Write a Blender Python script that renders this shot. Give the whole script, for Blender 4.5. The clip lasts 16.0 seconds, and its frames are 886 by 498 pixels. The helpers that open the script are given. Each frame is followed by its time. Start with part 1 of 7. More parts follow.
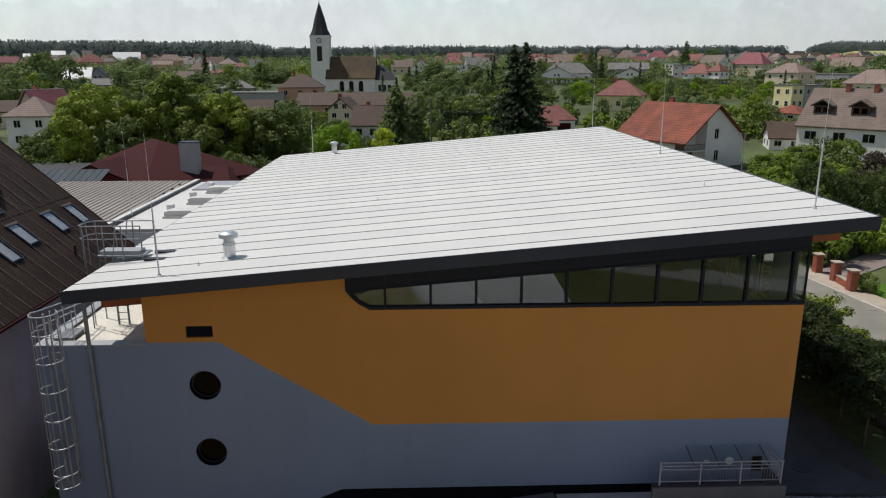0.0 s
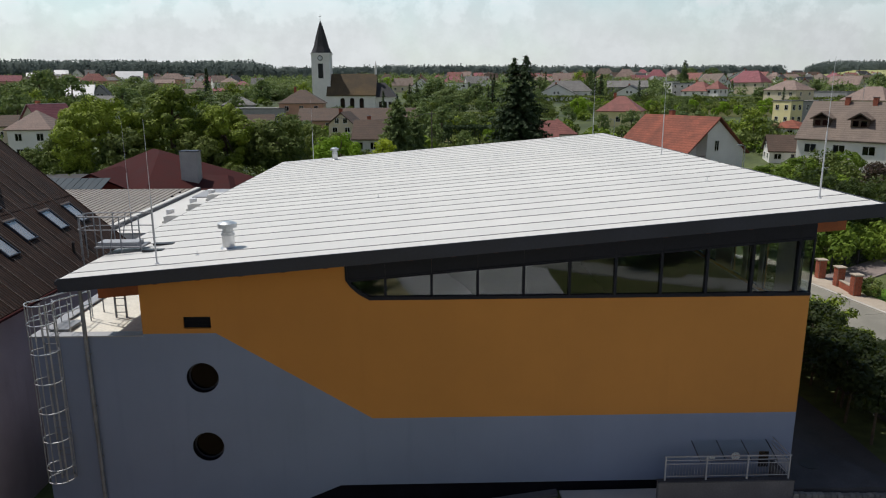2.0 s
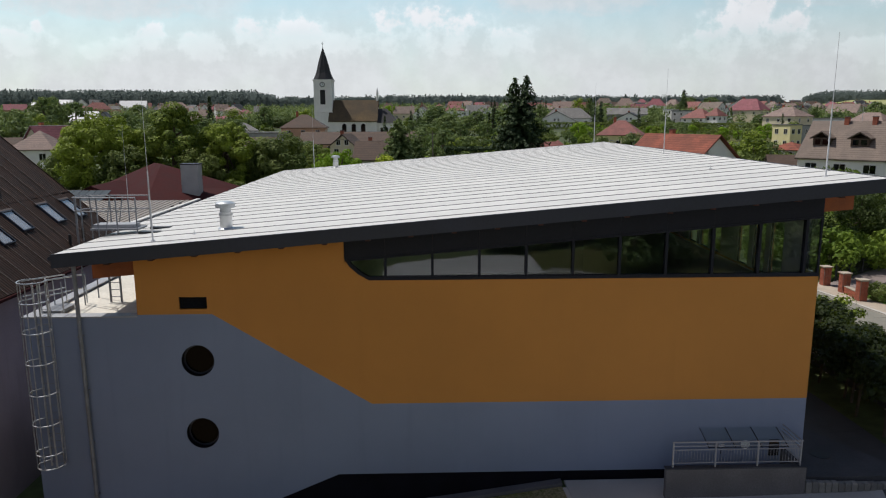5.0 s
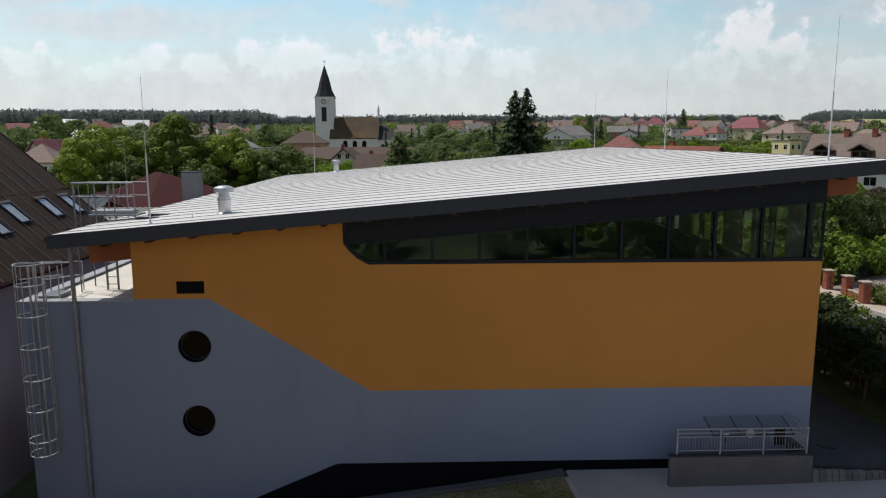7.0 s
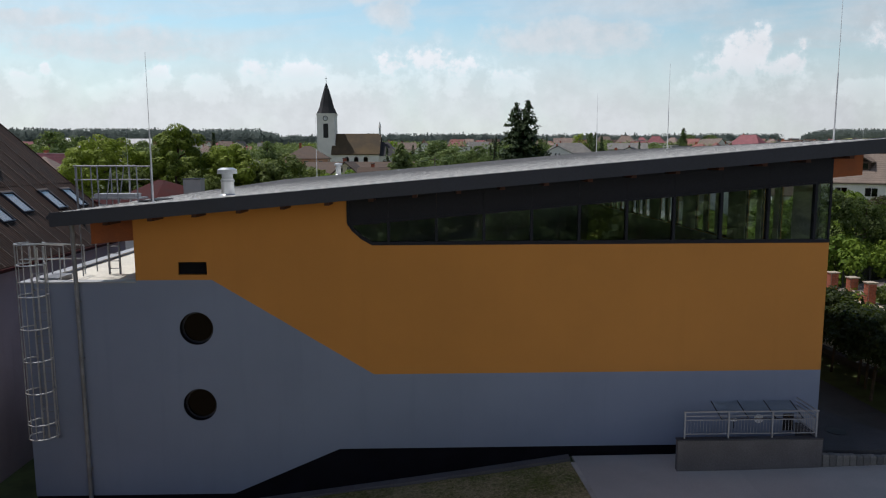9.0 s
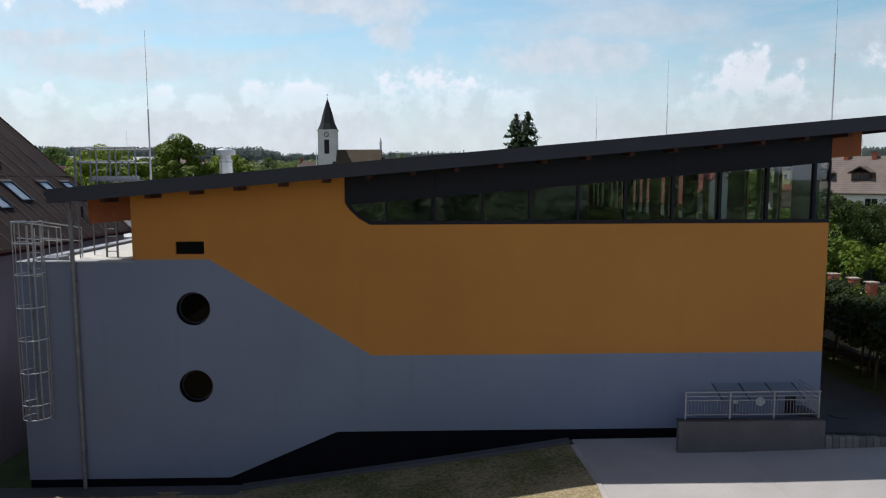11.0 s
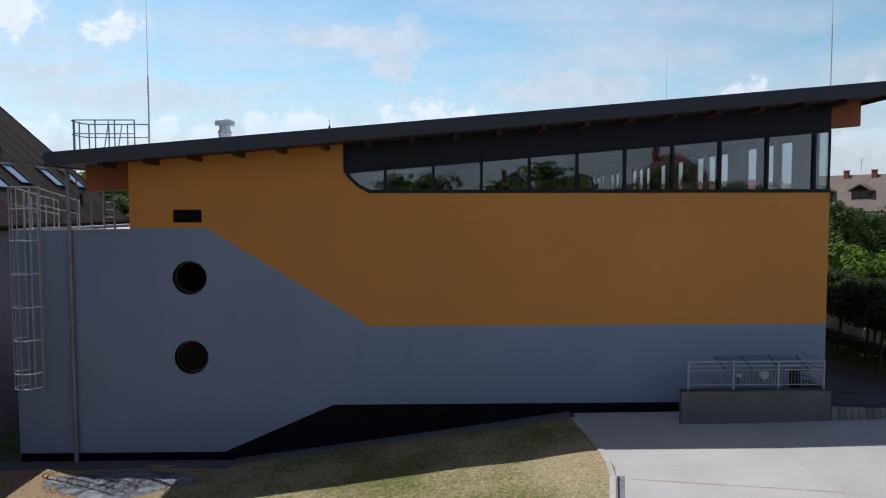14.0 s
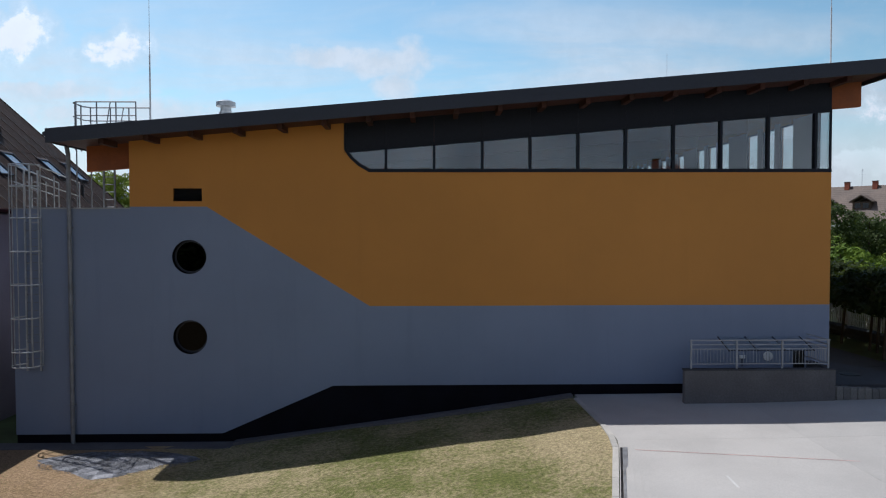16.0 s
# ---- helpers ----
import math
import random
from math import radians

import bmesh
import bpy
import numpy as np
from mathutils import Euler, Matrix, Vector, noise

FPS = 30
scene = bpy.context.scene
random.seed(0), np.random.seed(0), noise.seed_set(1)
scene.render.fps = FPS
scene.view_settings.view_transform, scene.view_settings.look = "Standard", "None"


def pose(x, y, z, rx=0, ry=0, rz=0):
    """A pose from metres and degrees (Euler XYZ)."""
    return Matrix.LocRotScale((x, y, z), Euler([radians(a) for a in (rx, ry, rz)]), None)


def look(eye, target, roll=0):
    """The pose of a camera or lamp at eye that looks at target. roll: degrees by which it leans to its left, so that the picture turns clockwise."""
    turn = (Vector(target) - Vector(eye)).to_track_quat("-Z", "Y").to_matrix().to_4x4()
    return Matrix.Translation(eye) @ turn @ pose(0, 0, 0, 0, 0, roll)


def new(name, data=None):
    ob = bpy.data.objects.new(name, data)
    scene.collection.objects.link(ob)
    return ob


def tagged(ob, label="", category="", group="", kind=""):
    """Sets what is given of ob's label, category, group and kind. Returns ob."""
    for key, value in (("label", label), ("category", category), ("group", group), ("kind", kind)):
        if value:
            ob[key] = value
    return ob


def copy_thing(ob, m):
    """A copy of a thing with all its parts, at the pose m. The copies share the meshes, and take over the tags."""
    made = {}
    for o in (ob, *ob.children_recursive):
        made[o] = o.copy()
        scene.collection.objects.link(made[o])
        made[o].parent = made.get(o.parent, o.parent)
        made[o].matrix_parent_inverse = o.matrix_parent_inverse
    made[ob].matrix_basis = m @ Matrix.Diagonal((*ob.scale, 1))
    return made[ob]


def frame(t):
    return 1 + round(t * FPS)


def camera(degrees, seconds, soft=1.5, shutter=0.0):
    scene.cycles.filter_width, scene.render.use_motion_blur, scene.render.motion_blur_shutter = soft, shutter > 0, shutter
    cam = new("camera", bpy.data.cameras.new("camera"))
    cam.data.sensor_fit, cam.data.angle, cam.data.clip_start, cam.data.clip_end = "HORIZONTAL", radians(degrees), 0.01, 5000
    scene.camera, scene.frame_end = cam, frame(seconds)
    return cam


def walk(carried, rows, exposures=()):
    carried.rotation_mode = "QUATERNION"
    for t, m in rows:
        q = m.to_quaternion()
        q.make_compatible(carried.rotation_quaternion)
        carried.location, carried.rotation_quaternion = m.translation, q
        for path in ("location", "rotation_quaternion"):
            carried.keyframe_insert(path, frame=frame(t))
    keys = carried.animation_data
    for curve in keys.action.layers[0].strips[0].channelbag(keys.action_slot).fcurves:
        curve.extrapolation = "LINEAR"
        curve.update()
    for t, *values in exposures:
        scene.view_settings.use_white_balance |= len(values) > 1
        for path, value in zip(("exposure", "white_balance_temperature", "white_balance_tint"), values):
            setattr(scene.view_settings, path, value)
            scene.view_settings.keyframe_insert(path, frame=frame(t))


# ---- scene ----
cam = camera(64.9, 16.0, 1.15)
PATH = [
    (0, (10.135, -23.831, 15.722), (10.186, -21.896, 15.22), -0.2),
    (1.5, (10.111, -23.827, 14.932), (10.162, -21.882, 14.469), -0.2),
    (3.5, (10.078, -23.787, 13.74), (10.128, -21.83, 13.332), -0.2),
    (7, (10.118, -23.76, 11.564), (10.165, -21.785, 11.253), -0.2),
    (9, (9.998, -23.794, 10.23), (10.043, -21.811, 9.974), -0.2),
    (11.5, (10.108, -23.87, 8.523), (10.151, -21.879, 8.335), -0.2),
    (12.5, (10.157, -23.872, 7.801), (10.199, -21.879, 7.642), -0.2),
    (14.5, (10.145, -23.852, 6.428), (10.185, -21.855, 6.327), -0.1),
    (16, (10.168, -23.82, 5.397), (10.205, -21.822, 5.337), -0.1),
]
walk(cam, [(t, look(eye, target, roll)) for t, eye, target, roll in PATH], ((0, -0.27, 6540, 11), (7, -0.27, 6520, 13), (9, -0.265, 6420, 13), (12, -0.255, 6050, 13), (16, -0.24, 5880, 12)))

# ---- world, sun, exposure ----
SUN_WAY = Vector((0.41, -0.22, -1.0))
sun = new("sun", bpy.data.lights.new("sun", "SUN"))
sun.data.energy, sun.data.angle, sun.data.color = 4.2, radians(0.53), (1.0, 0.95, 0.87)
sun.matrix_world = look((0, 0, 60), Vector((0, 0, 60)) + SUN_WAY)


class Nodes:
    """Short way to make and link shader nodes."""

    def __init__(self, tree):
        self.t = tree

    def n(self, kind):
        return self.t.nodes.new(kind)

    def link(self, a, b):
        self.t.links.new(a, b)

    def put(self, value, sock):
        if isinstance(value, bpy.types.NodeSocket):
            self.link(value, sock)
        else:
            sock.default_value = value

    def math(self, op, a, b=0.0, c=0.0, clamp=False):
        node = self.n("ShaderNodeMath")
        node.operation, node.use_clamp = op, clamp
        for v, s in zip((a, b, c), node.inputs):
            self.put(v, s)
        return node.outputs[0]

    def mix(self, fac, a, b, blend="MIX"):
        node = self.n("ShaderNodeMix")
        node.data_type, node.blend_type = "RGBA", blend
        for v, s in ((fac, node.inputs[0]), (a, node.inputs[6]), (b, node.inputs[7])):
            self.put(v, s)
        return node.outputs[2]

    def noise(self, vec, scale, detail=4.0, rough=0.55, dist=0.0):
        node = self.n("ShaderNodeTexNoise")
        if vec is not None:
            self.link(vec, node.inputs["Vector"])
        node.inputs["Scale"].default_value, node.inputs["Detail"].default_value = scale, detail
        node.inputs["Roughness"].default_value, node.inputs["Distortion"].default_value = rough, dist
        return node.outputs["Fac"]

    def smooth(self, v, lo, hi, a=0.0, b=1.0):
        node = self.n("ShaderNodeMapRange")
        node.interpolation_type = "SMOOTHSTEP"
        for x, s in zip((v, lo, hi, a, b), node.inputs):
            self.put(x, s)
        return node.outputs[0]


def make_world():
    w = bpy.data.worlds.new("sky")
    scene.world = w
    w.use_nodes = True
    k = Nodes(w.node_tree)
    back = w.node_tree.nodes["Background"]
    back.inputs[1].default_value = 0.075
    sky = k.n("ShaderNodeTexSky")
    sky.sky_type, sky.sun_disc = "NISHITA", False
    sky.sun_elevation, sky.sun_rotation = radians(65.3), math.atan2(-0.41, 0.21)
    sky.air_density, sky.dust_density, sky.ozone_density = 1.0, 1.0, 1.4
    co = k.n("ShaderNodeTexCoord").outputs["Generated"]
    sep = k.n("ShaderNodeSeparateXYZ")
    k.link(co, sep.inputs[0])
    x, y, z = sep.outputs
    ahead = k.math("MAXIMUM", y, 0.05)
    u, v = k.math("DIVIDE", x, ahead), k.math("DIVIDE", z, ahead)
    flat = k.n("ShaderNodeCombineXYZ")
    k.link(u, flat.inputs[0])
    k.link(v, flat.inputs[1])
    uv = flat.outputs[0]
    broad = k.noise(uv, 6.0, 3.0, 0.5)
    billow = k.noise(uv, 34.0, 9.0, 0.62)
    knob = k.n("ShaderNodeTexVoronoi")
    knob.feature = "SMOOTH_F1"
    knob.inputs["Scale"].default_value = 52.0
    warp = k.n("ShaderNodeVectorMath")
    warp.operation = "MULTIPLY_ADD"
    sway = k.n("ShaderNodeTexNoise")
    k.link(uv, sway.inputs["Vector"])
    sway.inputs["Scale"].default_value, sway.inputs["Detail"].default_value = 18.0, 5.0
    k.link(sway.outputs["Color"], warp.inputs[0])
    warp.inputs[1].default_value = (0.040, 0.032, 0.0)
    k.link(uv, warp.inputs[2])
    k.link(warp.outputs[0], knob.inputs["Vector"])
    bent = k.n("ShaderNodeSeparateXYZ")
    k.link(warp.outputs[0], bent.inputs[0])
    bu, bv = k.math("SUBTRACT", bent.outputs[0], 0.020), k.math("SUBTRACT", bent.outputs[1], 0.016)

    def gather(spots):
        """The nearest of many soft ovals: centre and half size, as tangents of bearing and height."""
        best = None
        for cu, cv, a, b in spots:
            du = k.math("DIVIDE", k.math("SUBTRACT", bu, cu), a * 1.3)
            dv = k.math("DIVIDE", k.math("SUBTRACT", bv, cv), b * 1.3)
            d = k.math("SUBTRACT", 0.8, k.math("ADD", k.math("MULTIPLY", du, du), k.math("MULTIPLY", dv, dv)))
            d = k.math("MAXIMUM", d, -2.5)
            best = d if best is None else k.math("MAXIMUM", best, d)
        return best

    # heaps of fair-weather cloud
    heaps = ((0.459, 0.155, 0.029, 0.026), (0.443, 0.131, 0.039, 0.031), (0.404, 0.106, 0.039, 0.021), (0.492, 0.115, 0.042, 0.029), (0.517, 0.132, 0.018, 0.021), (0.529, 0.165, 0.013, 0.010), (-0.042, 0.131, 0.024, 0.024), (0.001, 0.138, 0.039, 0.021), (0.048, 0.116, 0.045, 0.026), (-0.089, 0.105, 0.049, 0.018), (0.104, 0.107, 0.041, 0.019), (-0.175, 0.115, 0.041, 0.023), (-0.230, 0.115, 0.036, 0.023), (-0.296, 0.100, 0.041, 0.019), (-0.381, 0.109, 0.021, 0.019), (-0.421, 0.094, 0.032, 0.013), (-0.551, 0.107, 0.034, 0.016), (-0.529, 0.122, 0.011, 0.011), (0.634, 0.094, 0.034, 0.016), (0.638, 0.177, 0.024, 0.018), (-0.438, 0.255, 0.036, 0.019), (-0.475, 0.244, 0.034, 0.008), (-0.589, 0.272, 0.045, 0.029), (0.648, 0.178, 0.024, 0.019))
    # thin wisps and stretched streaks high up
    wisps = ((-0.129, 0.244, 0.060, 0.012), (-0.077, 0.236, 0.040, 0.014), (-0.029, 0.233, 0.022, 0.023), (-0.045, 0.204, 0.022, 0.018), (-0.535, 0.195, 0.089, 0.010), (-0.417, 0.167, 0.073, 0.011), (0.201, 0.164, 0.089, 0.024), (-0.428, 0.158, 0.122, 0.018))
    lump = k.noise(uv, 15.0, 4.0, 0.55)
    puffy = k.math("ADD", gather(heaps), k.math("MULTIPLY", k.math("SUBTRACT", billow, 0.5), 3.7))
    puffy = k.math("ADD", puffy, k.math("MULTIPLY", k.math("SUBTRACT", lump, 0.5), 3.0))
    puffy = k.math("ADD", puffy, k.math("MULTIPLY", k.math("SUBTRACT", 0.42, knob.outputs["Distance"]), 0.6))
    body = k.math("MULTIPLY", k.smooth(puffy, -0.35, 0.75), k.smooth(v, 0.055, 0.145, 0.15, 1.0))
    halo = k.smooth(puffy, -2.8, 0.6, 0.0, 0.55)
    solid = k.math("MAXIMUM", body, halo)
    streak = k.n("ShaderNodeMapping")
    k.link(uv, streak.inputs[0])
    streak.inputs["Scale"].default_value = (7.0, 16.0, 1.0)
    thin = k.math("ADD", gather(wisps), k.math("MULTIPLY", k.math("SUBTRACT", k.noise(streak.outputs[0], 1.6, 6.0, 0.6, 0.6), 0.5), 2.2))
    thin = k.math("ADD", thin, k.math("MULTIPLY", k.math("SUBTRACT", billow, 0.5), 2.4))
    thin = k.smooth(thin, -1.6, 1.0, 0.0, 0.84)
    # thin veils, drawn out sideways
    st = k.n("ShaderNodeMapping")
    k.link(uv, st.inputs[0])
    st.inputs["Rotation"].default_value = (0, 0, radians(-14))
    st.inputs["Scale"].default_value = (2.0, 9.0, 1.0)
    veil = k.smooth(k.noise(st.outputs[0], 1.3, 6.0, 0.55, 0.4), 0.34, 0.70, 0.0, 0.85)
    veil = k.math("MULTIPLY", veil, k.smooth(v, 0.40, 0.20))
    haze = k.smooth(v, 0.225, 0.06, 0.0, 0.95)
    haze = k.math("MULTIPLY", haze, k.smooth(broad, 0.2, 0.6, 0.65, 1.0))
    # the rest of the sky: scattered cloud, plus an added bright low band as fill light
    heaped = k.smooth(k.noise(co, 4.0, 8.0, 0.6), 0.54, 0.68, 0.0, 0.45)
    fill_haze = k.math("MULTIPLY", k.smooth(k.noise(co, 7.0, 8.0, 0.62), 0.36, 0.62, 0.55, 0.95), k.smooth(z, 0.62, 0.10))
    rest = k.math("MAXIMUM", heaped, fill_haze)
    front = k.smooth(y, 0.25, 0.55)
    cover = k.math("MAXIMUM", k.math("MAXIMUM", k.math("MAXIMUM", veil, haze), solid), thin)
    cover = k.math("ADD", k.math("MULTIPLY", cover, front), k.math("MULTIPLY", rest, k.math("SUBTRACT", 1.0, front)), clamp=True)
    shade = k.math("MULTIPLY", k.smooth(billow, 0.36, 0.64, 0.955, 1.03), k.math("MULTIPLY", k.smooth(puffy, 0.2, 1.9, 1.03, 0.95), k.smooth(lump, 0.35, 0.65, 0.97, 1.02)))
    lit = k.n("ShaderNodeCombineColor")
    bright = k.math("ADD", k.math("MULTIPLY", body, 2.7), 11.3)
    grey = k.math("MULTIPLY", bright, shade)
    for s, f in zip(lit.inputs, (0.95, 1.0, 1.035)):
        k.link(k.math("MULTIPLY", grey, f), s)
    # added gain: the sky towards +y is brightened, the sky behind left dim
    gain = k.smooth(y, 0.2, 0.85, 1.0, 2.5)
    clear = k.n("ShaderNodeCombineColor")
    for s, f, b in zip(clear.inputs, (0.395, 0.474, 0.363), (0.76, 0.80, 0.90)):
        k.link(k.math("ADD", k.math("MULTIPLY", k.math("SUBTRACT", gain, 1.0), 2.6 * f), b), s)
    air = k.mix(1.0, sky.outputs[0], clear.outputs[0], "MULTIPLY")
    side = k.smooth(u, 0.0, 0.65, 1.0, 0.87)
    fade = k.n("ShaderNodeCombineColor")
    for q in fade.inputs:
        k.link(side, q)
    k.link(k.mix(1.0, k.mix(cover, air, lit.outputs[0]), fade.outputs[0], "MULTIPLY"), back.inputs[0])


make_world()


# ---- materials ----
def mat(name, base, rough=0.8, metal=0.0, var=0.12, scale=0.7, fine=25.0, bump=0.15, rnd=0.0, col2=None, stain=0.0, spec=0.5, island=0.0):
    """A surface with broad stains, fine grain and slight relief, in metres."""
    m = bpy.data.materials.new(name)
    m.use_nodes = True
    k = Nodes(m.node_tree)
    bsdf = m.node_tree.nodes["Principled BSDF"]
    co = k.n("ShaderNodeTexCoord").outputs["Object"]
    big = k.noise(co, scale, 5.0, 0.6)
    small = k.noise(co, fine, 3.0, 0.6)
    lo = tuple(c * (1 - var) for c in base) + (1,)
    hi = tuple(min(1, c * (1 + var)) for c in (col2 or base)) + (1,)
    c = k.mix(k.smooth(big, 0.3, 0.7), lo, hi)
    f = k.smooth(small, 0.25, 0.75, 1 - var * 0.8, 1 + var * 0.8)
    grey = k.n("ShaderNodeCombineColor")
    for s in grey.inputs:
        k.link(f, s)
    c = k.mix(1.0, c, grey.outputs[0], "MULTIPLY")
    if stain:
        streak = k.n("ShaderNodeMapping")
        k.link(co, streak.inputs[0])
        streak.inputs["Scale"].default_value = (1.6, 1.6, 0.12)
        s = k.smooth(k.noise(streak.outputs[0], 1.5, 5.0, 0.65), 0.5, 0.8, 0.0, stain)
        c = k.mix(s, c, tuple(q * 0.6 for q in base) + (1,))
    if rnd or island:
        r = k.n("ShaderNodeObjectInfo").outputs["Random"] if rnd else k.n("ShaderNodeNewGeometry").outputs["Random Per Island"]
        amt = rnd or island
        g = k.n("ShaderNodeCombineColor")
        for s, e in zip(g.inputs, (1.0, 0.9, 0.75)):
            k.link(k.smooth(r, 0.0, 1.0, 1 - amt, 1 + amt * e), s)
        c = k.mix(1.0, c, g.outputs[0], "MULTIPLY")
    k.link(c, bsdf.inputs["Base Color"])
    k.link(k.smooth(big, 0.2, 0.8, max(0, rough - 0.08), min(1, rough + 0.08)), bsdf.inputs["Roughness"])
    bsdf.inputs["Metallic"].default_value = metal
    bsdf.inputs["Specular IOR Level"].default_value = spec
    if bump:
        b = k.n("ShaderNodeBump")
        b.inputs["Strength"].default_value, b.inputs["Distance"].default_value = bump, 0.02
        k.link(small, b.inputs["Height"])
        k.link(b.outputs[0], bsdf.inputs["Normal"])
    return m


def leaf_mat(name, dark, light, trans=0.3, patch=0.35):
    m = bpy.data.materials.new(name)
    m.use_nodes = True
    k = Nodes(m.node_tree)
    bsdf = m.node_tree.nodes["Principled BSDF"]
    r = k.n("ShaderNodeNewGeometry").outputs["Random Per Island"]
    co = k.n("ShaderNodeTexCoord").outputs["Object"]
    f = k.math("ADD", k.math("MULTIPLY", r, 0.42), k.math("MULTIPLY", k.smooth(k.noise(co, patch, 3.0), 0.35, 0.65), 0.36))
    f = k.math("ADD", f, 0.11)
    f = k.math("ADD", f, k.math("MULTIPLY", k.math("SUBTRACT", k.n("ShaderNodeObjectInfo").outputs["Random"], 0.5), 0.5), clamp=True)
    c = k.mix(f, dark + (1,), light + (1,))
    k.link(c, bsdf.inputs["Base Color"])
    bsdf.inputs["Roughness"].default_value = 0.62
    bsdf.inputs["Specular IOR Level"].default_value = 0.18
    tr = k.n("ShaderNodeBsdfTranslucent")
    k.link(k.mix(0.5, c, (0.16, 0.22, 0.02, 1)), tr.inputs[0])
    mx = k.n("ShaderNodeMixShader")
    mx.inputs[0].default_value = trans
    k.link(bsdf.outputs[0], mx.inputs[1])
    k.link(tr.outputs[0], mx.inputs[2])
    k.link(mx.outputs[0], m.node_tree.nodes["Material Output"].inputs[0])
    return m


def glass_mat(name, tint, gloss=0.05, rough=0.0, wavy=0.0):
    """A thin clear pane: see-through, with more gloss at a slant."""
    m = bpy.data.materials.new(name)
    m.use_nodes = True
    k = Nodes(m.node_tree)
    m.node_tree.nodes.remove(m.node_tree.nodes["Principled BSDF"])
    lw = k.n("ShaderNodeLayerWeight")
    lw.inputs[0].default_value = 0.5
    fac = k.math("ADD", k.math("MULTIPLY", k.math("POWER", lw.outputs["Facing"], 5.0), 1.0 - gloss), gloss, clamp=True)
    tp = k.n("ShaderNodeBsdfTransparent")
    tp.inputs[0].default_value = tint + (1,)
    gl = k.n("ShaderNodeBsdfGlossy")
    gl.inputs[0].default_value = (0.88, 0.94, 1.0, 1)
    gl.inputs["Roughness"].default_value = rough
    if wavy:
        b = k.n("ShaderNodeBump")
        b.inputs["Strength"].default_value, b.inputs["Distance"].default_value = wavy, 0.01
        k.link(k.noise(k.n("ShaderNodeTexCoord").outputs["Object"], 1.3, 1.0), b.inputs["Height"])
        k.link(b.outputs[0], gl.inputs["Normal"])
    mx = k.n("ShaderNodeMixShader")
    k.link(fac, mx.inputs[0])
    k.link(tp.outputs[0], mx.inputs[1])
    k.link(gl.outputs[0], mx.inputs[2])
    k.link(mx.outputs[0], m.node_tree.nodes["Material Output"].inputs[0])
    return m


def ground_mat():
    """Meadow and garden green with drier patches and bare earth."""
    m = mat("meadow", (0.040, 0.062, 0.016), 0.95, var=0.3, scale=0.05, fine=1.2, bump=0.4, col2=(0.075, 0.095, 0.03))
    return m


def lawn_mat(name, green, dry, bias, worn=0.0):
    m = bpy.data.materials.new(name)
    m.use_nodes = True
    k = Nodes(m.node_tree)
    bsdf = m.node_tree.nodes["Principled BSDF"]
    co = k.n("ShaderNodeTexCoord").outputs["Object"]
    a = k.noise(co, 0.35, 6.0, 0.65)
    b = k.noise(co, 7.0, 8.0, 0.75)
    c = k.noise(co, 38.0, 4.0, 0.75)
    f = k.math("ADD", k.math("MULTIPLY", a, 0.5), k.math("MULTIPLY", b, 0.5))
    if worn:
        # trodden bare towards the low end
        sep = k.n("ShaderNodeSeparateXYZ")
        k.link(co, sep.inputs[0])
        f = k.math("ADD", f, k.smooth(sep.outputs[0], 8.0, 0.0, 0.0, worn))
        # and thin at the corner by the kerb
        off = k.n("ShaderNodeVectorMath")
        off.operation = "DISTANCE"
        k.link(co, off.inputs[0])
        off.inputs[1].default_value = (14.6, -4.6, 0.1)
        near = k.math("ADD", off.outputs["Value"], k.math("MULTIPLY", k.math("SUBTRACT", a, 0.5), 2.5))
        f = k.math("ADD", f, k.smooth(near, 2.6, 0.6, 0.0, 0.16))
    col = k.mix(k.smooth(f, bias - 0.1, bias + 0.1), green + (1,), dry + (1,))
    col = k.mix(k.smooth(b, 0.55, 0.75, 0.0, 0.55), col, (0.16, 0.11, 0.07, 1))
    if worn:
        low_end = k.math("ADD", sep.outputs[0], k.math("MULTIPLY", k.math("SUBTRACT", a, 0.5), 6.0))
        col = k.mix(k.smooth(low_end, 3.5, -1.0, 0.0, 0.6), col, (0.34, 0.20, 0.125, 1))
    v = k.math("MULTIPLY", k.smooth(c, 0.3, 0.7, 0.62, 1.3), k.smooth(k.noise(co, 11.0, 6.0, 0.75), 0.3, 0.7, 0.6, 1.36))
    g = k.n("ShaderNodeCombineColor")
    for s in g.inputs:
        k.link(v, s)
    k.link(k.mix(1.0, col, g.outputs[0], "MULTIPLY"), bsdf.inputs["Base Color"])
    bsdf.inputs["Roughness"].default_value = 0.95
    bsdf.inputs["Specular IOR Level"].default_value = 0.15
    bp = k.n("ShaderNodeBump")
    bp.inputs["Strength"].default_value, bp.inputs["Distance"].default_value = 0.8, 0.05
    k.link(k.math("ADD", b, k.math("MULTIPLY", c, 0.5)), bp.inputs["Height"])
    k.link(bp.outputs[0], bsdf.inputs["Normal"])
    return m


